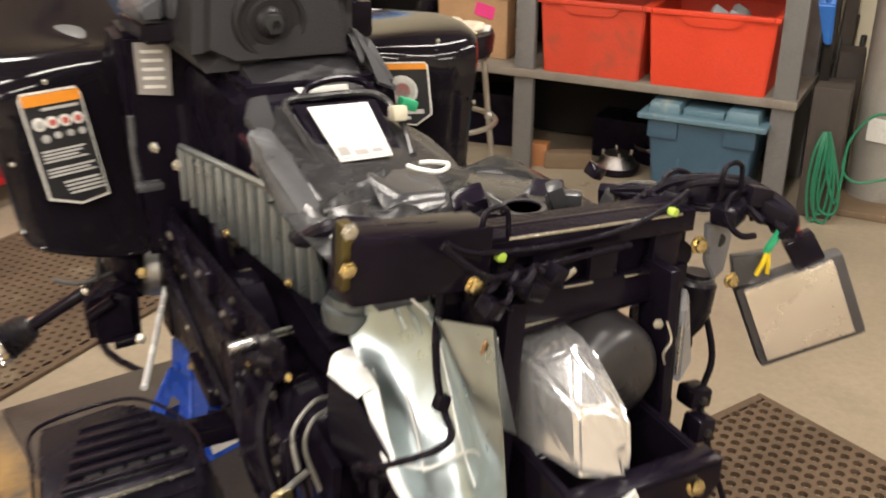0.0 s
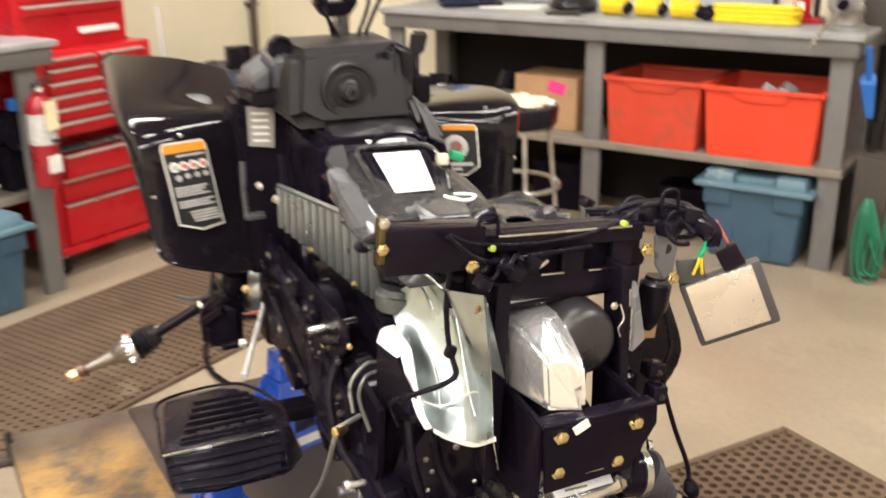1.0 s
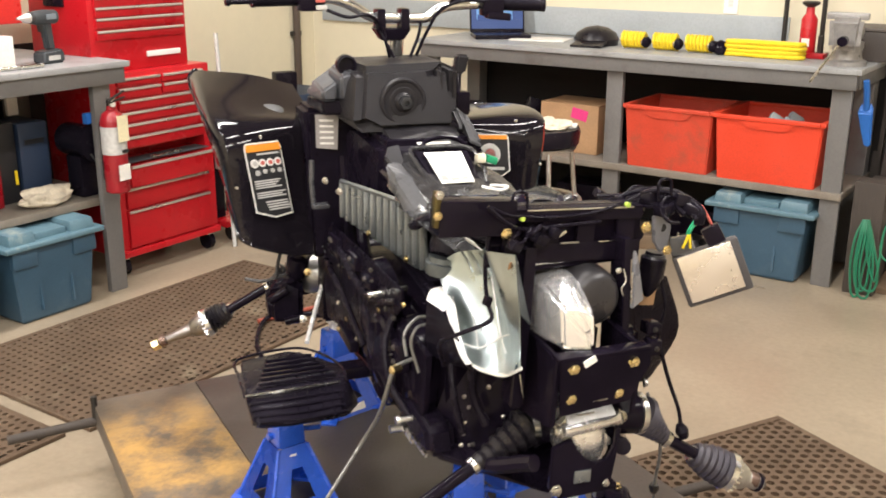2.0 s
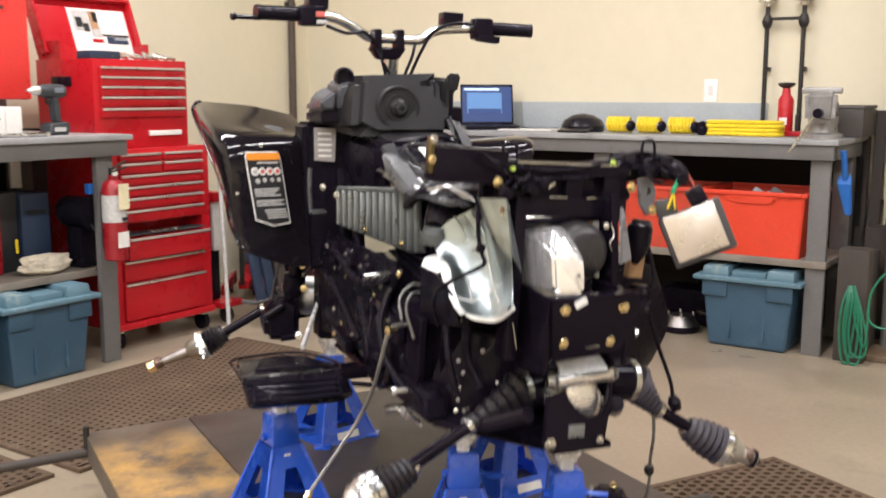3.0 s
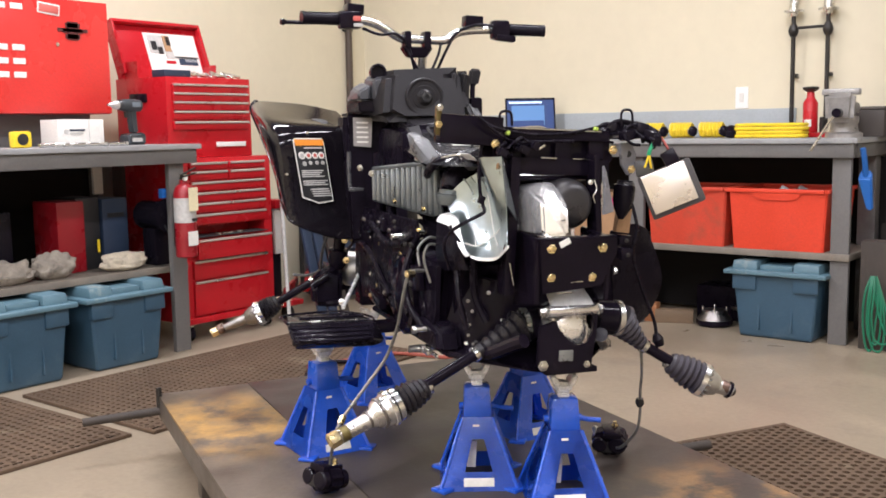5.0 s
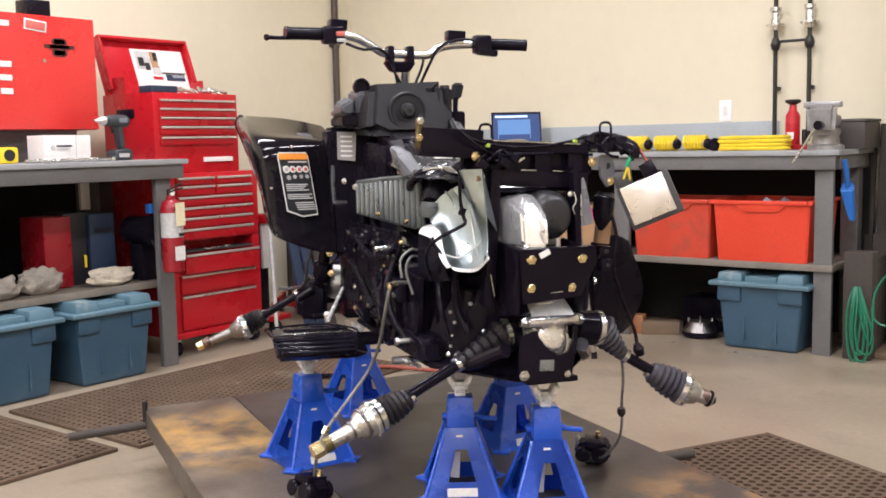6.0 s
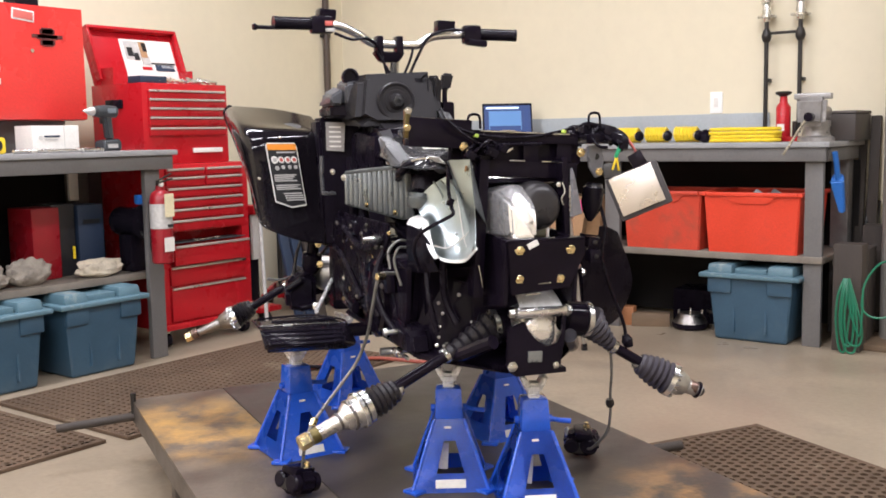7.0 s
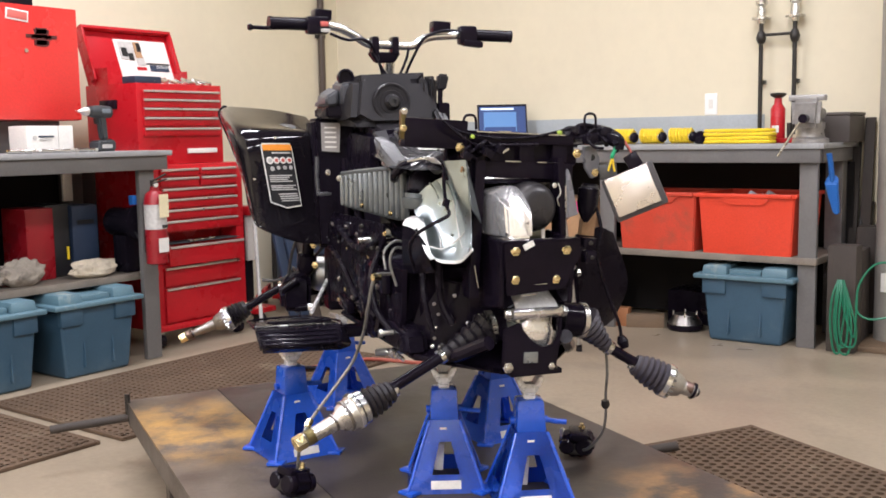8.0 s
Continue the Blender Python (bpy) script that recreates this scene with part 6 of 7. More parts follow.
        piece("symbol", ring, 0.0045, c)
        piece("symbol_mark", [(x + 0.55 * (a - x), y + 0.55 * (b2 - y)) for a, b2 in ring], 0.006, M_PINKRED if c is M_WHITE and k else M_PALE)


bars = [(0.3, 0.14, 0.6, 0.025)] + [(0.1, 0.5 + 0.03 * k, 0.72 - 0.07 * (k % 3), 0.018) for k in range(4)] + [(0.1, 0.66 + 0.03 * k, 0.8 - 0.1 * (k % 2), 0.018) for k in range(3)] + [(0.3 + 0.02 * k, 0.79 + 0.035 * k, 0.6, 0.02) for k in range(4)]
circ = [(0.2, 0.27, 0.11, M_WHITE), (0.41, 0.27, 0.1, M_WHITE), (0.62, 0.27, 0.1, M_WHITE), (0.83, 0.27, 0.1, M_WHITE), (0.24, 0.4, 0.07, M_PALE), (0.44, 0.385, 0.06, M_PALE), (0.65, 0.385, 0.06, M_PALE), (0.84, 0.385, 0.06, M_PALE)]
label_on(GL, (-0.405, 0.872, 1.031), (-0.311, 0.905, 1.029), (-0.379, 0.872, 0.848), bars, circ, [(0.06, 0.0), (0.94, 0.0), (1.0, 0.06), (1.0, 1.0), (0.5, 1.03), (0.0, 0.93), (0.0, 0.06)])
label_on(GR, (0.178, 0.892, 1.016), (0.273, 0.862, 1.014), (0.183, 0.88, 0.906), [(0.1, 0.76, 0.75, 0.07), (0.1, 0.87, 0.5, 0.05)], [(0.5, 0.45, 0.27, M_WHITE), (0.5, 0.45, 0.24, M_WHITE)], [(0.06, 0.0), (0.94, 0.0), (1.0, 0.06), (1.0, 0.85), (0.7, 1.03), (0.0, 0.95), (0.0, 0.06)])
Q("green_clip", box(bm_(), (0.165, 0.72, 0.985), (0.03, 0.02, 0.018), (0, 20, 0), 0.004), M_GREEN, "bright green connector clip")

# console in front of the handlebar
con = Q("console", hull(bm_(), [(-0.175, 0.7, 1.07), (0.07, 0.68, 1.07), (-0.19, 0.98, 1.08), (0.1, 0.96, 1.08), (-0.15, 0.74, 1.215), (0.06, 0.72, 1.222), (-0.16, 0.96, 1.215), (0.075, 0.93, 1.22), (-0.2, 0.9, 1.14), (0.1, 0.85, 1.14)], 0.018, 4), M_CONS, "matt black plastic air box console")
part("round_cap", lathe(bm_(), (-0.06, 0.715, 1.137), (-0.064, 0.5, 1.15), [(0, 0.055), (0.01, 0.054), (0.014, 0.051), (0.014, 0.047), (0.011, 0.044), (0.011, 0.034), (0.013, 0.032), (0.013, 0.023), (0.018, 0.021), (0.022, 0.016)], 36), M_CONS, con, "round moulded cap")
part("cap_bolt", lathe(bm_(), (-0.061, 0.69, 1.1385), (-0.066, 0.5, 1.133), [(0, 0.016), (0.012, 0.015), (0.013, 0.007), (0.006, 0.006)], 6), M_INK, con)
for x0, x1, z1, v0, v1, o in ((-0.226, -0.19, 1.178, 0.8, 0.9, 0.02), (-0.184, -0.146, 1.199, 0.79, 0.9, 0.008)):
    part("side_duct", hull(bm_(), [(x0, v0, 1.132), (x1, v0, 1.132), (x0, v0, z1 - o), (x1, v0, z1), (x0 - 0.01, v1, 1.132), (x1, v1, 1.132), (x0, v1, z1 - o + 0.012), (x1, v1, z1 + 0.012)], 0.006, 3), M_DUCT, con, "smooth grey side duct")
part("duct_saddle", hull(bm_(), [(-0.232, 0.86, 1.125), (-0.15, 0.85, 1.125), (-0.226, 0.88, 1.155), (-0.15, 0.86, 1.196), (-0.226, 0.95, 1.155), (-0.15, 0.95, 1.205), (-0.1, 0.95, 1.225), (-0.1, 0.86, 1.21), (-0.232, 0.95, 1.125), (-0.1, 0.95, 1.125)], 0.01, 3), M_DUCT, con, "sloping grey top of the ducts")
part("duct_foot", hull(bm_(), [(-0.222, 0.81, 1.098), (-0.14, 0.8, 1.098), (-0.23, 0.95, 1.098), (-0.14, 0.95, 1.098), (-0.224, 0.808, 1.134), (-0.14, 0.798, 1.134), (-0.23, 0.95, 1.13), (-0.14, 0.95, 1.13)], 0.006), M_PLAST, con)
part("pillar", hull(bm_(), [(-0.148, 0.745, 1.09), (-0.112, 0.725, 1.09), (-0.145, 0.75, 1.2), (-0.118, 0.74, 1.212), (-0.145, 0.82, 1.2), (-0.118, 0.82, 1.212), (-0.148, 0.82, 1.09), (-0.112, 0.82, 1.09)], 0.009, 3), M_CONS, con)
for x in (0.036, 0.066):
    part("corner_rib", hull(bm_(), [(x - 0.012, 0.695 + 0.6 * (x - 0.036), 1.1), (x + 0.012, 0.705 + 0.6 * (x - 0.036), 1.1), (x - 0.012, 0.71, 1.212), (x + 0.012, 0.715, 1.206), (x - 0.012, 0.8, 1.216), (x + 0.012, 0.8, 1.21), (x - 0.012, 0.8, 1.1), (x + 0.012, 0.8, 1.1)], 0.009, 3), M_CONS, con)
part("intake_cap", lathe(bm_(), (-0.163, 0.83, 1.212), (-0.168, 0.7, 1.214), [(0, 0.024), (0.02, 0.024), (0.022, 0.019), (0.008, 0.016)], 18), M_PLAST, con, "dark round intake cap")
part("rear_skirt", hull(bm_(), [(-0.12, 0.64, 1.055), (0.062, 0.63, 1.06), (-0.13, 0.66, 1.01), (0.08, 0.61, 1.02), (-0.12, 0.74, 1.085), (0.078, 0.72, 1.085), (0.0, 0.655, 1.075)], 0.022, 5), M_CONS, con, "dark skirt below the cap")
part("skirt_side", slab(bm_(), [(-0.132, 0.61, 1.05), (-0.11, 0.6, 1.056), (-0.115, 0.55, 1.03), (-0.15, 0.49, 1.02), (-0.165, 0.52, 1.05)], 0.008, 0.002), M_SKIRT, con)
part("right_fairing", hull(bm_(), [(0.05, 0.68, 1.12), (0.078, 0.67, 1.115), (0.06, 0.62, 1.05), (0.108, 0.6, 1.03), (0.07, 0.78, 1.12), (0.098, 0.76, 1.1)], 0.01), M_SKIRT, con)
gate = Q("shift_lever", tube(bm_(), [(0.12, 0.83, 1.09), (0.125, 0.84, 1.14), (0.13, 0.85, 1.18)], 0.008, 8), M_BLACK, "black shift lever with a knob")
part("knob", hull(bm_(), [(0.115, 0.84, 1.175), (0.145, 0.84, 1.175), (0.115, 0.865, 1.175), (0.145, 0.865, 1.175), (0.122, 0.835, 1.225), (0.155, 0.835, 1.222), (0.122, 0.862, 1.225), (0.155, 0.862, 1.222)], 0.006), M_CONS, gate)
Q("lever_base", box(bm_(), (0.12, 0.82, 1.11), (0.04, 0.05, 0.06), (0, 0, 10), 0.01), M_BLACK)
# dark body panel with foil label to the left of the console
Q("side_panel", hull(bm_(), [(-0.245, 0.915, 1.1), (-0.1, 0.885, 1.1), (-0.24, 0.91, 0.72), (-0.1, 0.885, 0.72), (-0.1, 1.04, 1.1), (-0.1, 1.04, 0.72), (-0.24, 1.04, 1.1), (-0.24, 1.04, 0.72)], 0.012), M_DEEPBLACK)
lab = Q("foil_label", slab(bm_(), [(-0.222, 0.898, 1.087), (-0.167, 0.886, 1.085), (-0.172, 0.886, 1.0), (-0.222, 0.898, 1.005)], 0.002), M_LABELG, "grey foil data label without readable words")
for k in range(5):
    part("print_bar", slab(bm_(), [(-0.213, 0.894, 1.075 - 0.014 * k), (-0.18, 0.887, 1.074 - 0.014 * k), (-0.18, 0.887, 1.069 - 0.014 * k), (-0.213, 0.894, 1.07 - 0.014 * k)], 0.002), M_WHITE, lab)
b = tube(bm_(), [(-0.25, 0.83, 0.99), (-0.252, 0.83, 0.93), (-0.25, 0.825, 0.885)], 0.006, 8)
Q("side_catch", b, M_GREY)
Q("side_catch", box(bm_(), (-0.24, 0.8, 0.885), (0.04, 0.03, 0.01), (0, 0, 0), 0.003), M_GREY)
for p in ((-0.225, 0.8, 0.945), (-0.205, 0.745, 0.93)):
    bolt(p, (-1, -0.6, 0), 0.007, M_STEEL, label="bright steel bolt")

# handlebar
hb = Q("handlebar", tube(bm_(), [(-0.225, 0.865, 1.363), (-0.17, 0.875, 1.357), (-0.125, 0.885, 1.34), (-0.075, 0.893, 1.313), (-0.03, 0.893, 1.311), (0.03, 0.893, 1.308), (0.065, 0.893, 1.311), (0.1, 0.89, 1.332), (0.15, 0.885, 1.339), (0.23, 0.88, 1.341)], 0.0125, 14), M_CHROME, "chromed handlebar")
for x in (-0.058, 0.002):
    part("clamp", box(bm_(), (x, 0.893, 1.308), (0.022, 0.045, 0.052), (0, 0, 0), 0.006), M_BLACK, hb)
part("clamp_base", hull(bm_(), [(-0.075, 0.875, 1.29), (0.02, 0.875, 1.288), (-0.075, 0.92, 1.29), (0.02, 0.92, 1.288), (-0.055, 0.88, 1.258), (0.0, 0.88, 1.258), (-0.055, 0.91, 1.258), (0.0, 0.91, 1.258)], 0.004), M_BLACK, hb)
part("stem", tube(bm_(), [(-0.012, 0.9, 1.27), (-0.012, 0.93, 1.15), (-0.012, 0.96, 1)], 0.018, 12), M_STEEL, hb)
for s in (-1, 1):
    part("cable", tube(bm_(), [(-0.012 + s * 0.06, 0.89, 1.31), (-0.012 + s * 0.045, 0.87, 1.27), (-0.012 + s * 0.02, 0.86, 1.22)], 0.004, 6), M_WIRE, hb)
part("grip", lathe(bm_(), (-0.255, 0.862, 1.363), (-0.37, 0.845, 1.363), [(0, 0.0165), (0.01, 0.018), (0.105, 0.0175), (0.112, 0.019), (0.118, 0.019)], 18), M_PLAST, hb, "black rubber grip")
part("grip", lathe(bm_(), (0.247, 0.876, 1.341), (0.362, 0.86, 1.337), [(0, 0.0165), (0.01, 0.0175), (0.105, 0.017), (0.116, 0.0185)], 18), M_PLAST, hb, "black rubber grip")
part("left_switch", box(bm_(), (-0.235, 0.85, 1.359), (0.065, 0.04, 0.05), (0, 0, 4), 0.01), M_BLACK, hb)
part("kill_switch", box(bm_(), (-0.218, 0.826, 1.361), (0.022, 0.01, 0.014), (0, 0, 4), 0.003), M_PINKRED, hb, "red switch")
part("light_switch", box(bm_(), (-0.215, 0.826, 1.343), (0.026, 0.008, 0.01), (0, 0, 4), 0.002), M_PALE, hb)
part("reservoir", box(bm_(), (-0.215, 0.88, 1.391), (0.05, 0.05, 0.03), (0, 4, 4), 0.005), M_BLACK, hb)
part("brake_lever", tube(bm_(), [(-0.24, 0.9, 1.361), (-0.31, 0.905, 1.357), (-0.37, 0.895, 1.355), (-0.415, 0.885, 1.355)], 0.006, 8), M_BLACK, hb)
part("lever_tip", lathe(bm_(), (-0.41, 0.886, 1.355), (-0.43, 0.882, 1.355), [(0, 0.006), (0.006, 0.01), (0.014, 0.008)], 10), M_BLACK, hb)
part("right_switch", box(bm_(), (0.222, 0.868, 1.339), (0.055, 0.045, 0.055), (0, 0, -4), 0.01), M_BLACK, hb)
part("throttle_box", box(bm_(), (0.232, 0.85, 1.313), (0.06, 0.03, 0.018), (0, 6, 0), 0.004), M_BLACK, hb)
part("right_reservoir", box(bm_(), (0.145, 0.89, 1.364), (0.055, 0.045, 0.032), (0, 3, 0), 0.004), M_BLACK, hb)
part("reservoir_neck", box(bm_(), (0.15, 0.886, 1.353), (0.04, 0.03, 0.02), (0, 0, 0), 0.004), M_STEEL, hb)
part("cable", tube(bm_(), [(-0.2, 0.84, 1.336), (-0.15, 0.84, 1.319), (-0.1, 0.85, 1.322), (-0.06, 0.87, 1.29), (-0.04, 0.87, 1.22)], 0.0045, 6), M_WIRE, hb)
part("cable", tube(bm_(), [(0.22, 0.85, 1.346), (0.15, 0.855, 1.351), (0.09, 0.865, 1.33), (0.06, 0.88, 1.28), (0.03, 0.88, 1.22)], 0.0045, 6), M_WIRE, hb)

# finned guard on the left side
fin = Q("finned_guard", slab(bm_(), [(-0.176, 0.8, 0.94), (-0.118, 0.42, 0.965), (-0.112, 0.37, 0.84), (-0.125, 0.43, 0.832), (-0.18, 0.82, 0.848)], 0.004), M_FIN, "ribbed galvanised side guard")
# Fins and lip take a paler metal than the sheet behind them.
for k in range(13):
    f = k / 12
    x, y = -0.184 + 0.064 * f, 0.8 - 0.4 * f
    zt, zb = 0.938 + 0.024 * f, 0.852 - 0.016 * f
    part("fin", box(bm_(), (x, y, (zt + zb) / 2), (0.016, 0.0065, zt - zb), (0, 0, -8), 0.002), M_FINE, fin)
part("top_lip", tube(bm_(), [(-0.186, 0.8, 0.941), (-0.155, 0.6, 0.955), (-0.122, 0.4, 0.967)], 0.006, 6), M_FINE, fin)
for p in ((-0.172, 0.62, 0.86), (-0.143, 0.44, 0.85)):
    bolt(p, (-1, -0.2, 0), 0.006, parent=fin)

# deck cover with sticker
def moulded(u0, u1, v0, v1, seed, n=44):
    """A moulded sheet with soft humps and hollows, as thick plastic under a seat has."""
    t = bmesh.new()
    grid = []
    for i in range(n + 1):
        row = []
        for j in range(n + 1):
            u, v = u0 + (u1 - u0) * i / n, v0 + (v1 - v0) * j / n
            a = noise.noise(Vector((u * 16, v * 13, seed)))
            b = abs(noise.noise(Vector((u * 24, v * 11, seed + 7))))
            e = min(1, 6 * min(i / n, 1 - i / n, j / n, 1 - j / n))
            row.append(t.verts.new((u, v, 0.968 + 0.1 * max(0, v - 0.18) * e + e * (0.022 * a + 0.03 * (0.4 - b)))))
        grid.append(row)
    for i in range(n):
        for j in range(n):
            t.faces.new((grid[i][j], grid[i + 1][j], grid[i + 1][j + 1], grid[i][j + 1]))
    bmesh.ops.solidify(t, geom=t.faces[:], thickness=0.003)
    return t


cov = Q("seat_base_cover", hull(bm_(), [(-0.16, 0.36, 0.96), (-0.125, 0.31, 0.978), (0.1, 0.3, 0.972), (-0.172, 0.52, 0.985), (-0.14, 0.52, 1.03), (0.05, 0.58, 1.03), (-0.1, 0.62, 1.045), (0.1, 0.5, 1.0), (-0.1, 0.4, 0.94), (0.1, 0.4, 0.94), (-0.12, 0.34, 0.965)], 0.012), M_COVER, "dusty black plastic seat base cover")
part("side_strap", hull(bm_(), [(-0.172, 0.5, 1.04), (-0.152, 0.53, 1.048), (-0.166, 0.4, 0.965), (-0.146, 0.335, 0.955), (-0.13, 0.5, 1.042), (-0.12, 0.35, 0.985), (-0.168, 0.47, 1.0), (-0.13, 0.44, 1.03)], 0.006), M_STRAP, cov, "scuffed grey side strap")
part("sticker", slab(bm_(), [(-0.068, 0.546, 1.05), (0.018, 0.542, 1.048), (0.004, 0.428, 1.007), (-0.068, 0.43, 1.008)], 0.002), M_WHITE, cov, "white sticker on black panel")
part("sticker_foot", slab(bm_(), [(-0.066, 0.459, 1.0203), (0.0065, 0.457, 1.0195), (0.0028, 0.431, 1.0105), (-0.066, 0.433, 1.0112)], 0.0012), M_PALE, cov, "grey print block on the sticker")
for a, b2, c, d in ((-0.064, -0.05, 0.455, 0.438), (-0.044, -0.026, 0.445, 0.435), (-0.02, -0.006, 0.443, 0.436)):
    part("print_patch", slab(bm_(), [(a, c, 1.0208 - (0.459 - c) * 0.34), (b2, c, 1.0208 - (0.459 - c) * 0.34), (b2, d, 1.0208 - (0.459 - d) * 0.34), (a, d, 1.0208 - (0.459 - d) * 0.34)], 0.0008), M_LABELG, cov)
for pts, r in ((((-0.092, 0.44, 1.005), (-0.093, 0.5, 1.029), (-0.09, 0.572, 1.053), (-0.04, 0.578, 1.056), (0.046, 0.572, 1.05), (0.052, 0.5, 1.024), (0.036, 0.435, 1.001)), 0.005), (((-0.1, 0.42, 0.995), (-0.03, 0.41, 0.992), (0.045, 0.405, 0.988)), 0.007), (((-0.13, 0.34, 0.982), (-0.05, 0.345, 0.982), (0.03, 0.33, 0.98), (0.09, 0.32, 0.976)), 0.007)):
    part("moulded_rim", tube(bm_(), pts, r, 8), M_COVER, cov)
part("paper_tag", tube(bm_(), [(0.02, 0.384, 1.0085), (0.036, 0.38, 1.0085), (0.05, 0.365, 1.0085), (0.04, 0.348, 1.0085), (0.024, 0.342, 1.0085), (0.012, 0.356, 1.0085), (0.006, 0.366, 1.0085), (0.002, 0.38, 1.0085)], 0.0032, 6), M_WHITE, cov, "white curled paper loop")
part("white_patch", slab(bm_(), [(-0.058, 0.622, 1.058), (0.02, 0.618, 1.056), (0.016, 0.6, 1.05), (-0.054, 0.604, 1.052)], 0.002), M_WHITE, cov, "white patch below the hose")
part("battery_panel", hull(bm_(), [(-0.085, 0.575, 1.052), (0.045, 0.57, 1.047), (0.03, 0.435, 0.999), (-0.085, 0.44, 1.003), (-0.085, 0.57, 1.0), (0.04, 0.565, 1.0), (0.03, 0.435, 0.97), (-0.085, 0.44, 0.97)], 0.005), M_PLAST, cov)
part("white_connector", box(bm_(), (0.052, 0.515, 1.036), (0.02, 0.052, 0.022), (-15, 0, -14), 0.006), mat("cream_plastic", (0.6, 0.55, 0.42), 0.4), cov, "cream plastic connector")
part("cross_hose", tube(bm_(), [(-0.06, 0.585, 1.045), (-0.045, 0.6, 1.064), (0.0, 0.605, 1.07), (0.035, 0.6, 1.064), (0.05, 0.585, 1.045)], 0.0055, 10), M_BLACK, cov)
part("moulded_floor", moulded(-0.165, 0.2, 0.1, 0.44, 5), M_GREY, cov, "lumpy moulded grey plastic floor")
part("moulded_hump", hull(bm_(), [(-0.08, 0.28, 0.98), (0.03, 0.26, 0.98), (-0.06, 0.4, 1.005), (0.05, 0.4, 1.0), (-0.05, 0.3, 1.002), (0.02, 0.29, 1.0)], 0.012), M_GREY, cov)
part("moulded_hump", hull(bm_(), [(-0.15, 0.25, 0.96), (-0.08, 0.22, 0.965), (-0.14, 0.34, 0.99), (-0.07, 0.33, 1.0), (-0.11, 0.24, 0.99)], 0.012), M_COVER, cov)
part("moulded_tray", hull(bm_(), [(0.03, 0.2, 0.97), (0.16, 0.18, 0.965), (0.05, 0.4, 0.99), (0.17, 0.36, 0.98), (0.05, 0.22, 1.0), (0.15, 0.2, 0.995)], 0.012), M_COVER, cov)
for u, v in ((0.022, 0.138), (0.163, 0.127)):
    m_ = Q("rubber_mount", lathe(bm_(), (u, v, 0.985), (u, v, 1.1), [(0, 0.024), (0.03, 0.025), (0.034, 0.022), (0.038, 0.025), (0.047, 0.026), (0.048, 0.019), (0.03, 0.017), (0.028, 0.002)], 24), M_PLAST, "round black rubber mount")
    part("rim", lathe(bm_(), (u, v, 1.0315), (u, v, 1.1), [(0, 0.0195), (0.002, 0.02), (0.0022, 0.0245), (0, 0.026)], 24), M_SKIRT, m_, "worn grey rim")
    part("green_mark", box(bm_(), (u + 0.004, v - 0.024, 1.004), (0.014, 0.006, 0.012), (0, 0, 10), 0.002), M_GREEN, m_, "green paint mark")
for u, v in ((0.062, 0.15), (0.082, 0.147), (0.116, 0.146), (0.137, 0.141)):
    bolt((u, v, 1.005), (0, 0, 1), 0.0075)
Q("bolt_strip", box(bm_(), (0.1, 0.146, 0.998), (0.11, 0.026, 0.012), (0, 3, -6), 0.002), M_PLAST)
Q("rear_tray", hull(bm_(), [(-0.1, 0.07, 0.985), (0.17, 0.07, 0.975), (-0.12, 0.32, 0.97), (0.17, 0.32, 0.965), (-0.1, 0.07, 1.0), (0.17, 0.07, 0.99), (-0.12, 0.32, 0.985), (0.17, 0.32, 0.98)], 0.004), M_PLAST)

# exhaust heat shield: a dented trough between a folded bright rim and a flat strip, with a turned-up foot
rows = [[(-0.135, 0.27, 0.889), (-0.116, 0.22, 0.926), (-0.088, 0.165, 0.955), (-0.126, 0.06, 0.98), (-0.137, 0.026, 0.989), (-0.121, 0.004, 0.99), (-0.104, -0.017, 0.991)],
        [(-0.145, 0.217, 0.862), (-0.112, 0.19, 0.876), (-0.08, 0.142, 0.91), (-0.108, 0.06, 0.928), (-0.12, 0.018, 0.933), (-0.112, -0.004, 0.935), (-0.102, -0.024, 0.938)],
        [(-0.143, 0.158, 0.844), (-0.119, 0.14, 0.838), (-0.086, 0.1, 0.864), (-0.097, 0.05, 0.878), (-0.107, 0.014, 0.882), (-0.104, -0.01, 0.886), (-0.1, -0.033, 0.889)],
        [(-0.156, 0.1, 0.814), (-0.129, 0.085, 0.805), (-0.094, 0.06, 0.823), (-0.094, 0.03, 0.84), (-0.101, 0.0, 0.844), (-0.102, -0.024, 0.843), (-0.104, -0.048, 0.84)],
        [(-0.161, 0.06, 0.792), (-0.14, 0.045, 0.787), (-0.117, 0.022, 0.79), (-0.106, 0.004, 0.802), (-0.106, -0.018, 0.812), (-0.108, -0.04, 0.817), (-0.11, -0.062, 0.82)],
        [(-0.158, 0.035, 0.78), (-0.146, 0.018, 0.777), (-0.132, -0.006, 0.778), (-0.124, -0.022, 0.781), (-0.12, -0.036, 0.785), (-0.115, -0.05, 0.795), (-0.111, -0.066, 0.81)]]


def dented(grid, n, amp, thick=0.0016):
    """A bent sheet through a grid of points, with shallow hammered dents and creases."""
    b = sheet(bm_(), grid, thick, n)
    for v in b.verts:
        p = v.co
        d = noise.noise(p * 46) + 0.8 * (0.35 - abs(noise.noise(Vector((p.x * 30, p.y * 62, p.z * 34)))))
        v.co = p + Vector((-0.6, -0.7, 0.35)) * amp * d
    return b


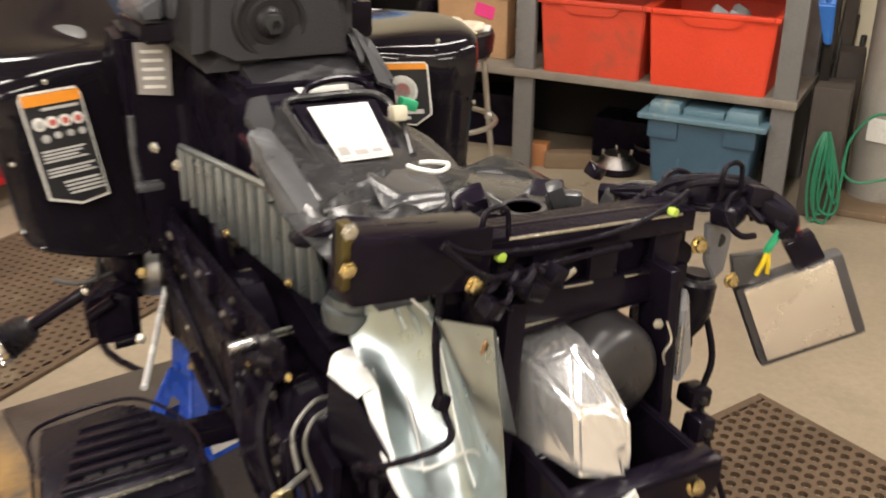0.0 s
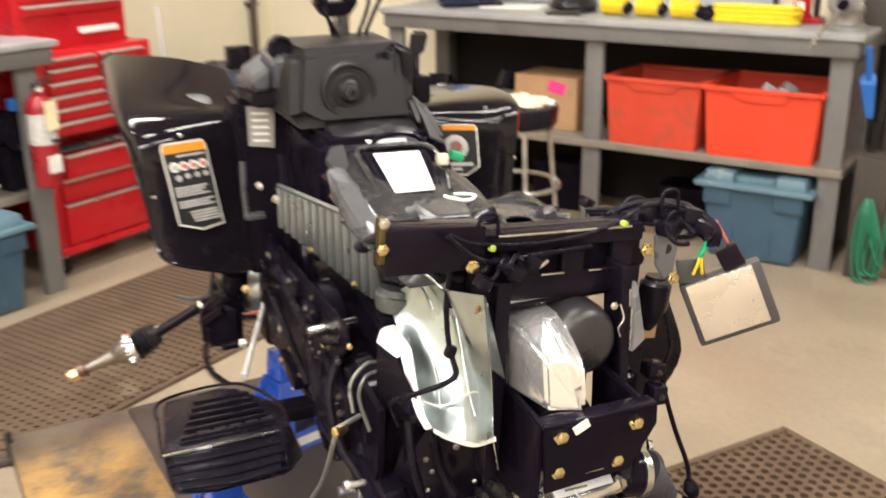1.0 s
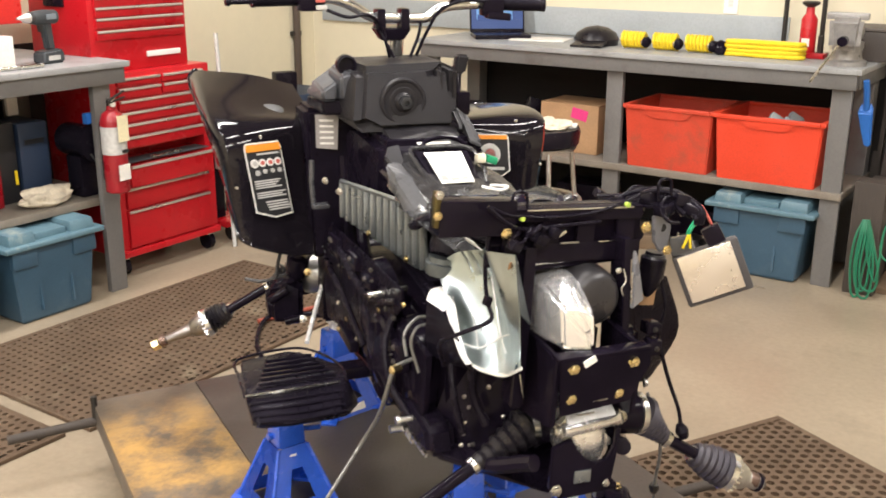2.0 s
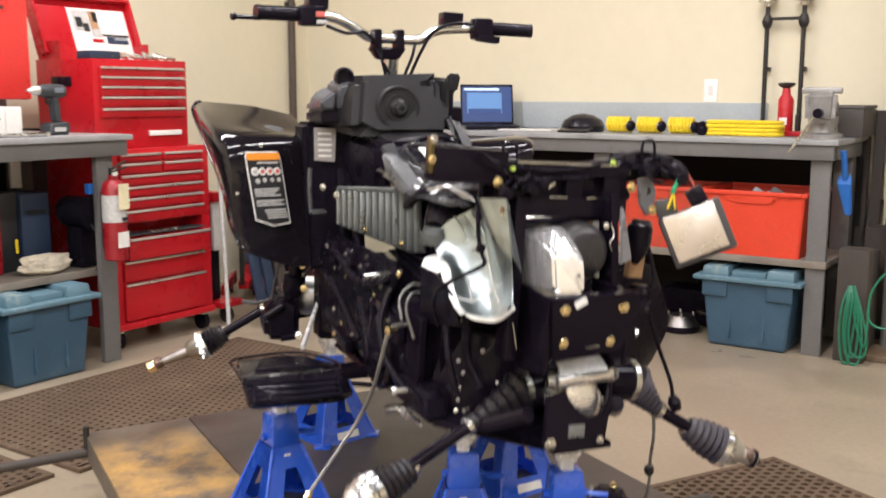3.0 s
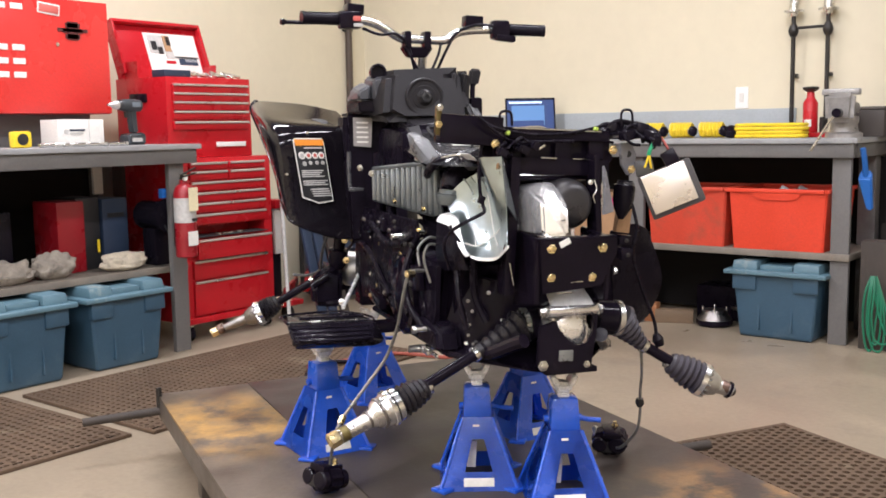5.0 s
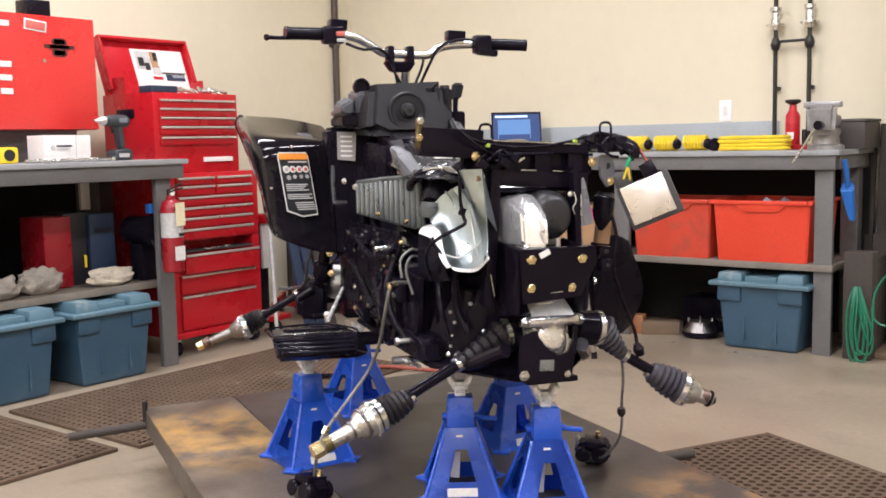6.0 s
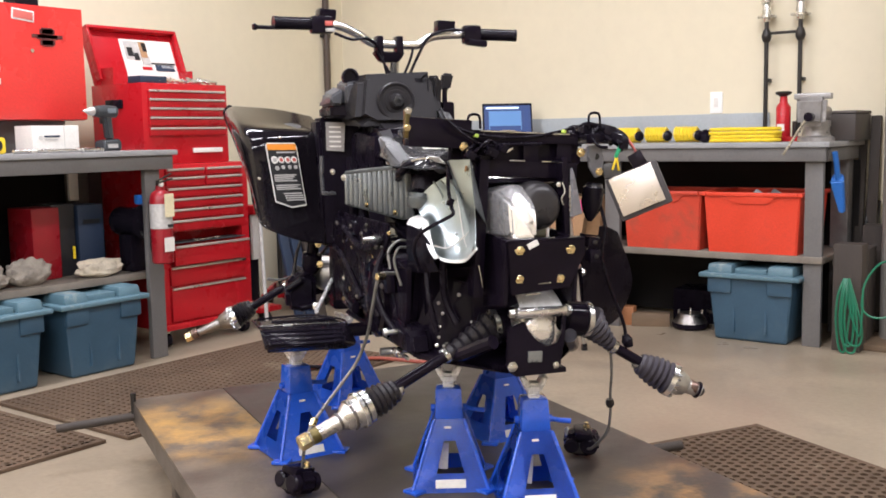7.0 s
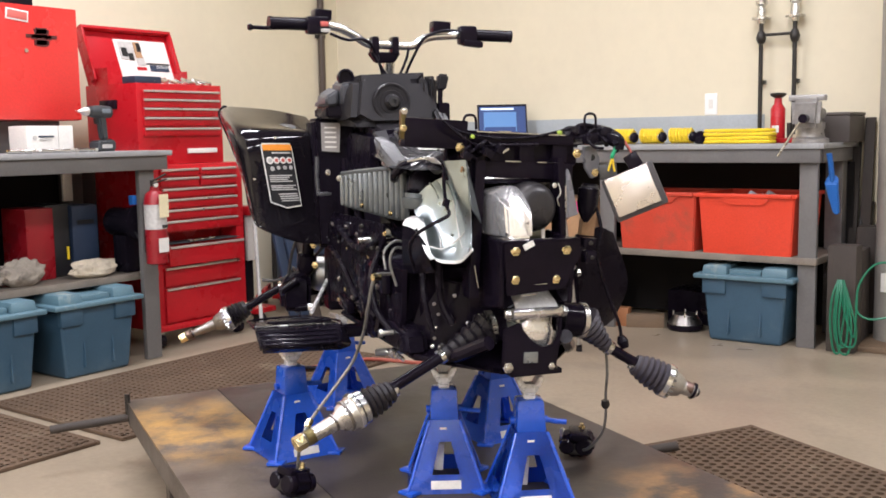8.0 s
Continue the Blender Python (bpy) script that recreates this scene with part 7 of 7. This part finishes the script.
hs = Q("heat_shield", dented(rows, 9, 0.0011), M_FOIL, "dented bright metal exhaust heat shield")
for k in range(3):
    part("pressed_rib", tube(bm_(), [(-0.116 + 0.006 * k, 0.2 - 0.03 * k, 0.936 + 0.006 * k), (-0.108 + 0.006 * k, 0.18 - 0.03 * k, 0.917 + 0.006 * k), (-0.104 + 0.006 * k, 0.17 - 0.03 * k, 0.9 + 0.006 * k)], 0.0024, 6), M_FOIL, hs)
for pts in (((-0.158, 0.075, 0.803), (-0.13, 0.06, 0.798), (-0.1, 0.035, 0.824), (-0.1, 0.005, 0.838)), ((-0.08, 0.142, 0.911), (-0.087, 0.1, 0.866), (-0.095, 0.06, 0.826), (-0.107, 0.004, 0.804)), ((-0.118, 0.14, 0.84), (-0.125, 0.1, 0.818), (-0.136, 0.06, 0.794)), ((-0.104, 0.0, 0.89), (-0.1, -0.004, 0.85), (-0.105, -0.02, 0.816))):
    part("pressed_crease", tube(bm_(), pts, 0.0017, 6), M_FOILB, hs)
part("turned_tab", slab(bm_(), [(-0.153, 0.12, 0.998), (-0.147, 0.06, 0.996), (-0.135, 0.05, 0.982), (-0.14, 0.1, 0.985)], 0.0015), M_FOILB, hs, "bright turned-up tab")
part("strip_bend", box(bm_(), (-0.1085, -0.001, 0.975), (0.036, 0.002, 0.006), (12, 0, -50), 0.0008), M_FOILB, hs, "bright bend across the strip")
# The flange takes a darker metal than the shield for its shaded side.
part("side_flange", slab(bm_(), [(-0.101, -0.016, 0.988), (-0.098, -0.032, 0.89), (-0.064, 0.0, 0.855), (-0.088, 0.008, 0.965)], 0.002), M_FIN, hs, "side flange of the shield, darkened for its shade")
part("folded_wing", dented([[(-0.178, 0.217, 0.84), (-0.164, 0.235, 0.852), (-0.146, 0.232, 0.858)], [(-0.173, 0.19, 0.838), (-0.158, 0.195, 0.851), (-0.137, 0.195, 0.858)], [(-0.164, 0.165, 0.833), (-0.153, 0.162, 0.841), (-0.142, 0.156, 0.845)]], 5, 0.001), M_FOILB, hs, "bright folded corner")
part("folded_rim", sheet(bm_(), [[(-0.143, 0.157, 0.845), (-0.158, 0.166, 0.836)], [(-0.156, 0.1, 0.816), (-0.167, 0.105, 0.808)], [(-0.161, 0.06, 0.794), (-0.171, 0.064, 0.79)], [(-0.158, 0.035, 0.781), (-0.168, 0.04, 0.778)]], 0.002, 5), M_FOILB, hs, "bright folded rim")
part("foot_edge", sheet(bm_(), [[(-0.158, 0.034, 0.781), (-0.146, 0.016, 0.778), (-0.124, -0.024, 0.782), (-0.111, -0.068, 0.811)], [(-0.159, 0.032, 0.7765), (-0.147, 0.013, 0.772), (-0.124, -0.028, 0.7765), (-0.112, -0.072, 0.806)]], 0.002, 5), M_FOILB, hs, "bright turned foot edge")
part("lower_side", sheet(bm_(), [[(-0.178, 0.215, 0.835), (-0.168, 0.164, 0.832), (-0.168, 0.1, 0.815), (-0.16, 0.07, 0.79)], [(-0.18, 0.22, 0.78), (-0.172, 0.17, 0.78), (-0.168, 0.12, 0.77), (-0.155, 0.09, 0.765)], [(-0.175, 0.22, 0.73), (-0.165, 0.18, 0.73), (-0.155, 0.14, 0.735), (-0.14, 0.1, 0.74)]], 0.003, 3), M_PLAST, hs, "dark sooty outer side")
part("brown_stain_pad", box(bm_(), (-0.11, -0.013, 0.972), (0.014, 0.003, 0.012), (10, 0, 42), 0.001), mat("burnt_brown", (0.3, 0.17, 0.08), 0.5, 0.4), hs)
Q("exhaust_collar", lathe(bm_(), (-0.128, 0.262, 0.872), (-0.124, 0.262, 0.91), [(0, 0.034), (0.014, 0.037), (0.024, 0.037), (0.026, 0.032), (0.036, 0.031)], 22), M_FIN, "dull metal collar")
Q("intake_boot", lathe(bm_(), (-0.118, 0.268, 0.895), (-0.06, 0.31, 0.965), [(0, 0.036), (0.015, 0.044), (0.045, 0.05), (0.07, 0.044)], 20), M_WIRE)
Q("intake_hose", tube(bm_(), [(-0.15, 0.38, 0.94), (-0.157, 0.33, 0.957), (-0.142, 0.3, 0.977), (-0.112, 0.285, 0.984), (-0.08, 0.262, 0.978), (-0.062, 0.26, 0.96)], 0.011, 10), M_PLAST, "black curved intake hose")
# Bright steel strip draws the highlight along the intake's upper edge.
Q("intake_rim", tube(bm_(), [(-0.15, 0.262, 0.984), (-0.12, 0.245, 0.99), (-0.085, 0.23, 0.985)], 0.0035, 8), M_STEEL, "bright strip for the highlight on the intake rim")
Q("air_intake", hull(bm_(), [(-0.15, 0.62, 0.84), (0.12, 0.6, 0.84), (-0.15, 0.9, 0.84), (0.12, 0.9, 0.84), (-0.14, 0.62, 1.06), (0.1, 0.62, 1.06), (-0.15, 0.9, 1.08), (0.12, 0.9, 1.08)], 0.02), M_DEEPBLACK, "black intake housing under the console")
Q("intake_duct", hull(bm_(), [(-0.09, 0.3, 0.86), (0.1, 0.3, 0.86), (-0.11, 0.62, 0.84), (0.12, 0.62, 0.84), (-0.09, 0.32, 0.94), (0.1, 0.32, 0.94), (-0.11, 0.62, 1.0), (0.12, 0.62, 1.0)], 0.015), M_PLAST)
Q("harness_drop", tube(bm_(), [(-0.125, 0.04, 1.055), (-0.13, 0.035, 1.01), (-0.136, 0.034, 0.965), (-0.137, 0.028, 0.92), (-0.134, 0.02, 0.89), (-0.138, -0.002, 0.877), (-0.156, -0.004, 0.867), (-0.18, 0.014, 0.852), (-0.2, 0.045, 0.83), (-0.196, 0.1, 0.795), (-0.175, 0.13, 0.74)], 0.004, 8), M_WIRE, "black wiring loom hanging over the shield")
Q("loom_clip", box(bm_(), (-0.136, 0.022, 0.9), (0.014, 0.014, 0.018), (0, 20, 0), 0.004), M_WIRE)

# silencer: a bent bright cover with a slanted top and a flat rear face, on a dark drum
Q("silencer", hull(bm_(), [(-0.028, -0.058, 0.824), (0.02, -0.08, 0.826), (0.0215, -0.07, 0.886), (-0.0285, -0.048, 0.9), (0.0, -0.06, 0.9), (-0.034, 0.012, 0.922), (0.0, 0.0, 0.934), (0.03, 0.016, 0.93), (0.036, 0.03, 0.92), (-0.046, 0.03, 0.824), (-0.047, 0.03, 0.912), (0.03, -0.05, 0.824), (0.034, -0.04, 0.884), (0.036, 0.06, 0.824), (-0.046, 0.12, 0.824), (-0.046, 0.12, 0.92), (0.034, 0.12, 0.93)], 0.013, 6), M_SATIN, "bright bent metal silencer cover")
Q("silencer_drum", lathe(bm_(), (0.064, -0.004, 0.883), (0.064, 0.5, 0.883), [(0, 0.02), (0.003, 0.036), (0.01, 0.048), (0.022, 0.054), (0.04, 0.056), (0.27, 0.056)], 32), M_DRUM, "dark dusty round silencer drum")
Q("drum_strap", lathe(bm_(), (0.064, 0.1, 0.883), (0.064, 0.5, 0.883), [(0, 0.06), (0.02, 0.06)], 26), M_BLACK)
bolt((0.113, 0.012, 0.93), (-0.2, -1, 0), 0.0045, M_STEEL, label="bright steel bolt")
Q("frame_clip", tube(bm_(), [(0.118, 0.004, 0.935), (0.121, -0.002, 0.915), (0.114, 0.0, 0.9), (0.119, 0.002, 0.885)], 0.0014, 6), M_STEEL, "small bright spring clip")

# control unit hanging on its loom
ecu = Q("control_unit", box(bm_(), (0.002, 0.002, -0.004), (0.122, 0.026, 0.102), bev=0.006), M_ECU, "pale control box hanging on its wires")
ex_ = Vector((0.079, -0.042, 0.037)).normalized()
ey_ = Vector((-0.031, 0.026, 0.083)).cross(ex_).normalized()
ez_ = ex_.cross(ey_)
ecu.matrix_basis = Matrix((ex_, ey_, ez_)).transposed().to_4x4()
ecu.matrix_basis.translation = Vector((0.294, -0.011, 0.914)) + ey_ * 0.014
part("cover_plate", box(bm_(), (-0.001, -0.0145, 0.0), (0.1, 0.008, 0.09), bev=0.002), mat("pale_cover", (0.66, 0.6, 0.54), 0.27, 0.8, var=0.03, scale=14, grain=30, bump=0.008, fleck=0.03), ecu, "pale smooth cover plate")
part("plug", box(bm_(), (-0.035, 0.0, 0.062), (0.04, 0.02, 0.035), (0, 12, 0), 0.004), M_GREY, ecu)
part("plug", box(bm_(), (0.025, 0.0, 0.062), (0.034, 0.022, 0.035), (0, -8, 0), 0.004), M_BLACK, ecu)

# loom over the rear corner
rnd = random.Random(17)
for u, v, z, w in ((0.175, 0.07, 1.035, 0.03), (0.2, 0.06, 1.045, 0.034), (0.225, 0.05, 1.04, 0.03), (0.245, 0.03, 1.045, 0.026), (0.21, 0.03, 1.03, 0.03), (0.258, 0.01, 1.03, 0.024)):
    Q("connector", box(bm_(), (u, v, z), (w, 0.03, 0.022), (rnd.uniform(-20, 20), rnd.uniform(-25, 25), rnd.uniform(-30, 30)), 0.005), M_PLAST)
anchor = [(0.14, 0.11, 1.03), (0.18, 0.085, 1.045), (0.21, 0.06, 1.05), (0.24, 0.035, 1.042), (0.262, 0.005, 1.02)]
for k in range(9):
    j = [Vector(a) + Vector((rnd.uniform(-0.014, 0.014), rnd.uniform(-0.03, 0.03), rnd.uniform(-0.022, 0.012))) for a in anchor]
    Q("loom", tube(bm_(), j, rnd.choice((0.0025, 0.0035, 0.005)), 8), M_WIRE)
for k in range(3):
    Q("loom", tube(bm_(), [(0.14 + 0.01 * k, 0.1, 1.03), (0.18 + 0.004 * k, 0.09 - 0.01 * k, 1.05 - 0.008 * k), (0.222, 0.06 - 0.008 * k, 1.058 - 0.01 * k), (0.252, 0.03 - 0.006 * k, 1.05 - 0.009 * k), (0.268 - 0.004 * k, -0.004, 1.03), (0.268 - 0.006 * k, -0.004, 1.005)], 0.0058 - 0.0008 * k, 8), M_WIRE, "thick black loom")
for k, c in enumerate(((0.195, 0.09, 1.035), (0.225, 0.02, 1.03))):
    pts = [Vector(c) + Vector((0.026 * math.cos(a), 0.02 * math.sin(a) * 0.6, 0.022 * math.sin(a))) for a in (i * 0.7 for i in range(8))]
    Q("loom_loop", tube(bm_(), pts, 0.0035, 8), M_WIRE)
for pts, c, nm in ((((0.262, 0.015, 1.04), (0.26, 0.0, 1.018), (0.252, 0.005, 0.995), (0.252, 0.01, 0.985)), M_GREEN, "green wire"), (((0.252, 0.008, 0.988), (0.248, 0.008, 0.975), (0.244, 0.012, 0.958)), M_YELLOW, "yellow wire"), (((0.253, 0.008, 0.988), (0.255, 0.008, 0.972), (0.26, 0.012, 0.957)), M_YELLOW, "yellow wire"), (((0.29, 0.03, 1.03), (0.305, 0.02, 1.0), (0.315, 0.015, 0.975)), M_PINKRED, "red wire"), (((0.29, 0.04, 1.03), (0.31, 0.03, 1.0), (0.32, 0.02, 0.97)), M_WIRE, "black wire")):
    Q("wire", tube(bm_(), pts, 0.0045 if c is M_GREEN else 0.0026, 6), c, nm)
Q("loom_along_bar", tube(bm_(), [(-0.14, 0.01, 1.07), (-0.1, 0.018, 1.05), (-0.02, 0.03, 1.036), (0.06, 0.03, 1.036), (0.12, 0.035, 1.045), (0.17, 0.05, 1.055)], 0.003, 8), M_WIRE, "black loom tied along the cross member")
Q("loom_along_bar", tube(bm_(), [(-0.15, -0.005, 1.075), (-0.11, -0.01, 1.04), (-0.06, 0.02, 1.02), (0.0, 0.025, 1.02), (0.08, 0.026, 1.02)], 0.0035, 8), M_WIRE)
for p, c in (((-0.075, 0.022, 1.04), M_LIME), ((0.134, 0.03, 1.045), M_LIME)):
    Q("tape_marker", box(bm_(), p, (0.009, 0.01, 0.009), (0, 20, 10), 0.003), c, "coloured tape marker")
for u in (-0.075, 0.21):
    Q("wire_clip", tube(bm_(), [(u - 0.014, 0.03, 1.05), (u - 0.016, 0.028, 1.075), (u - 0.008, 0.03, 1.085), (u + 0.01, 0.03, 1.082), (u + 0.013, 0.03, 1.055)], 0.003, 6), M_WIRE)
for k in range(14):
    Q("connector", box(bm_(), (rnd.uniform(0.0, 0.24), rnd.uniform(0.17, 0.28), 0.995 + rnd.uniform(-0.01, 0.012)), (rnd.uniform(0.015, 0.045), rnd.uniform(0.015, 0.045), rnd.uniform(0.012, 0.03)), (rnd.uniform(-25, 25), rnd.uniform(-25, 25), rnd.uniform(0, 90)), 0.005), rnd.choice((M_PLAST, M_PLAST, M_GREY, M_BLACK)))

# bolt heads and bright strips stand in for glints on the dark frame and engine
rnd = random.Random(77)
for k in range(15):
    y = rnd.uniform(0.26, 0.9)
    z = rnd.uniform(0.56, 0.82)
    bolt((-0.206 - rnd.uniform(0, 0.012), y, z), (-1, -0.5, 0.3), rnd.uniform(0.0028, 0.0048), rnd.choice((M_STEEL, M_PIPE, M_DULL, M_DULL, M_PIPE, M_BRASS)), label="small bolt head scattered to imitate a glint")
for k in range(12):
    bolt((rnd.uniform(-0.14, 0.0), 0.13 + rnd.uniform(-0.01, 0.02), rnd.uniform(0.56, 0.76)), (-0.4, -1, 0.2), rnd.uniform(0.0025, 0.004), rnd.choice((M_STEEL, M_DULL, M_PIPE)), label="small bolt head scattered to imitate a glint")
for k in range(8):
    y, z, a = rnd.uniform(0.28, 0.9), rnd.uniform(0.55, 0.81), rnd.uniform(-70, 70)
    Q("rubbed_edge", box(bm_(), (-0.213, y, z), (0.003, rnd.uniform(0.02, 0.06), 0.0028), (a, 0, 0), 0.0009), M_STEEL, "bright strip standing in for a glint")
for u, z, h, a in ((-0.078, 0.74, 0.05, -10), (0.121, 0.76, 0.05, 0), (-0.03, 0.62, 0.035, 5), (0.133, 0.9, 0.06, 0)):
    Q("rubbed_edge", box(bm_(), (u, -0.002 if z > 0.7 else 0.12, z), (0.0026, 0.003, h), (0, a, 0), 0.0009), M_STEEL, "bright strip standing in for a glint")
for x0, x1, z in ((0.02, 0.055, 0.727), (-0.005, 0.03, 0.705)):
    Q("rubbed_edge", box(bm_(), ((x0 + x1) / 2, -0.073, z), (x1 - x0, 0.003, 0.0025), (0, 0, 0), 0.0009), M_STEEL, "bright strip standing in for a glint")

# bunched loom and plugs at the left end of the cross member
rnd = random.Random(52)
for k in range(4):
    c = Vector((-0.07 + rnd.uniform(-0.02, 0.02), 0.008 + rnd.uniform(-0.006, 0.016), 1.012 + rnd.uniform(-0.01, 0.01)))
    r = rnd.uniform(0.013, 0.022)
    pts = [c + Vector((r * math.cos(a), 0.012 * math.sin(2 * a), 0.7 * r * math.sin(a))) for a in (0.3 + i * 0.75 for i in range(7))]
    Q("loom_loop", tube(bm_(), pts, rnd.choice((0.003, 0.004, 0.005)), 8, 5), M_WIRE)
for u, v, z, w in ((-0.045, 0.012, 1.005, 0.026), (-0.095, 0.005, 1.0, 0.02), (-0.015, 0.02, 1.012, 0.018)):
    Q("connector", box(bm_(), (u, v, z), (w, 0.022, 0.018), (10, 25, 10), 0.004), M_PLAST)
Q("steel_clip", box(bm_(), (0.0, 0.018, 1.008), (0.018, 0.006, 0.006), (0, -30, 0), 0.002), M_STEEL, "small bright steel clip")
for u, v, z, w, h in ((0.212, 0.05, 0.795, 0.03, 0.024), (0.205, 0.03, 0.765, 0.026, 0.03)):
    lug = Q("side_lug", box(bm_(), (u, v, z), (w, 0.03, h), (0, 6, 0), 0.005), M_BLACK)
    part("lug_bolt", lathe(bm_(), (u, v - 0.0145, z), (u, v - 0.1, z), [(0, 0.005), (0.005, 0.005), (0.006, 0.003)], 6), M_BRASS if z > 0.88 else M_PIPE, lug)
# right side: hanging mud flap, box and hoses
flap = Q("mud_flap", sheet(bm_(), [[(0.29, 0.27, 0.79), (0.36, 0.285, 0.805), (0.42, 0.32, 0.785)], [(0.3, 0.28, 0.68), (0.38, 0.31, 0.67), (0.475, 0.34, 0.652)], [(0.31, 0.29, 0.56), (0.39, 0.33, 0.535), (0.455, 0.375, 0.548)]], 0.004, 4), M_DEEPBLACK, "black mud flap hanging behind the frame")
bulb = Q("rubber_bulb", lathe(bm_(), (0.243, 0.1, 0.926), (0.231, 0.1, 0.838), [(0, 0.017), (0.008, 0.019), (0.012, 0.025), (0.045, 0.025), (0.065, 0.02), (0.08, 0.012), (0.09, 0.005)], 20), M_PLAST, "black rubber bulb")
part("collar", lathe(bm_(), (0.243, 0.1, 0.922), (0.242, 0.1, 0.9), [(0, 0.02), (0.009, 0.021)], 20), M_GREY, bulb, "grey collar")
ear = Q("grey_bracket", slab(bm_(), [(0.2, 0.055, 1.012), (0.232, 0.06, 1.015), (0.246, 0.066, 0.985), (0.24, 0.066, 0.945), (0.222, 0.06, 0.94), (0.204, 0.055, 0.965)], 0.008, 0.0015), M_STRUT, "grey bracket with a round hole")
part("hole", lathe(bm_(), (0.224, 0.0545, 0.988), (0.224, 0.0, 0.988), [(0, 0.0075), (0.004, 0.0075)], 14), M_INK, ear)
Q("wood_wedge", box(bm_(), (0.262, 0.15, 0.838), (0.034, 0.02, 0.075), (0, 8, 0), 0.002), M_CARD)
Q("caliper_bracket", hull(bm_(), [(0.14, 0.06, 0.72), (0.2, 0.06, 0.74), (0.14, 0.1, 0.72), (0.2, 0.1, 0.74), (0.15, 0.06, 0.79), (0.2, 0.06, 0.79), (0.15, 0.1, 0.79), (0.2, 0.1, 0.79)], 0.012), M_BLACK)
Q("breather_hose", tube(bm_(), [(0.25, 0.1, 0.9), (0.262, 0.08, 0.82), (0.252, 0.08, 0.76), (0.27, 0.07, 0.68), (0.3, 0.065, 0.6), (0.305, 0.06, 0.555)], 0.0042, 8), M_WIRE, "black hose hanging to the drive shaft")
Q("hose_end", lathe(bm_(), (0.302, 0.06, 0.57), (0.312, 0.055, 0.54), [(0, 0.008), (0.014, 0.014), (0.03, 0.01)], 10), M_WIRE)


# brake calipers hanging on their hoses
def caliper(m, label):
    c = Q("brake_caliper", hull(bm_(), [(x * 0.026, 0.05 * math.cos(k * 0.5236), 0.004 + 0.036 * math.sin(k * 0.5236)) for k in range(12) for x in (-1, 1)], 0.011, 4), M_DEEPBLACK, label)
    for y, r in ((-0.02, 0.024), (0.024, 0.021)):
        part("piston_cap", lathe(bm_(), (0.022, y, 0.004), (0.1, y, 0.004), [(0, r), (0.016, r - 0.001), (0.02, r - 0.006), (0.016, r - 0.011), (0.014, 0.004)], 20), M_BLACK, c)
        part("piston_cap", lathe(bm_(), (-0.022, y, 0.004), (-0.1, y, 0.004), [(0, r), (0.012, r - 0.001), (0.016, r - 0.006)], 20), M_BLACK, c)
    part("bridge", box(bm_(), (-0.004, -0.004, 0.031), (0.07, 0.046, 0.018), (4, 0, 8), 0.006), M_BLACK, c)
    part("pad_backing", box(bm_(), (-0.03, 0, -0.002), (0.01, 0.055, 0.028), (0, 4, 0), 0.004), M_PIPE, c)
    part("banjo_bolt", lathe(bm_(), (0.012, -0.012, 0.036), (0.018, -0.014, 0.1), [(0, 0.009), (0.008, 0.009), (0.009, 0.006), (0.016, 0.006)], 6), M_BRASS, c, "gold banjo bolt")
    part("slide_pin", lathe(bm_(), (-0.01, 0.034, 0.018), (0.1, 0.05, 0.03), [(0, 0.007), (0.03, 0.007), (0.034, 0.009), (0.042, 0.008)], 8), M_STEEL, c)
    c.matrix_basis = m
    return c


caliper(pose(-0.44, 0.3, DECK + 0.0345, 0, 12, 30), "black brake caliper lying on the deck")
caliper(pose(0.32, 0.33, DECK + 0.0345, 0, -8, 60), "black brake caliper lying on the deck")
Q("brake_hose", tube(bm_(), [(-0.215, 0.2, 0.73), (-0.258, 0.171, 0.728), (-0.268, 0.2, 0.66), (-0.265, 0.27, 0.58), (-0.28, 0.33, 0.5), (-0.34, 0.3, 0.44), (-0.4, 0.262, 0.385), (-0.425, 0.24, 0.35), (-0.428, 0.27, 0.3), (-0.43, 0.29, 0.25)], 0.0042, 8), M_HOSE, "grey braided brake hose")
Q("hose_nut", lathe(bm_(), (-0.246, 0.175, 0.728), (-0.27, 0.165, 0.728), [(0, 0.009), (0.02, 0.009), (0.022, 0.006)], 6), M_BRASS, "gold hose nut")
Q("hose_nut", lathe(bm_(), (-0.398, 0.265, 0.388), (-0.415, 0.248, 0.365), [(0, 0.009), (0.02, 0.009)], 6), M_BRASS, "gold hose nut")
Q("brake_hose", tube(bm_(), [(0.26, 0.12, 0.62), (0.28, 0.1, 0.55), (0.288, 0.1, 0.48), (0.295, 0.12, 0.42), (0.3, 0.13, 0.36), (0.3, 0.15, 0.31), (0.29, 0.2, 0.26), (0.305, 0.26, 0.235)], 0.0036, 8), M_HOSE, "grey brake hose hanging to the deck")
Q("hose_clip", lathe(bm_(), (0.296, 0.125, 0.4), (0.3, 0.13, 0.36), [(0, 0.009), (0.012, 0.011), (0.02, 0.007)], 8), M_PIPE)
# soft mouldings shade smoothly over their rounded edges
for ob in bpy.data.objects:
    if ob.name.split(".")[0] in ("silencer", "rear_skirt", "side_strap", "moulded_hump", "moulded_tray", "right_fairing", "side_duct", "seat_base_cover", "moulded_floor", "battery_panel", "shop_rag"):
        ob.data.set_sharp_from_angle(angle=radians(60))
        wn = ob.modifiers.new("even_shading", "WEIGHTED_NORMAL")
        wn.keep_sharp = True
        wn.weight = 90
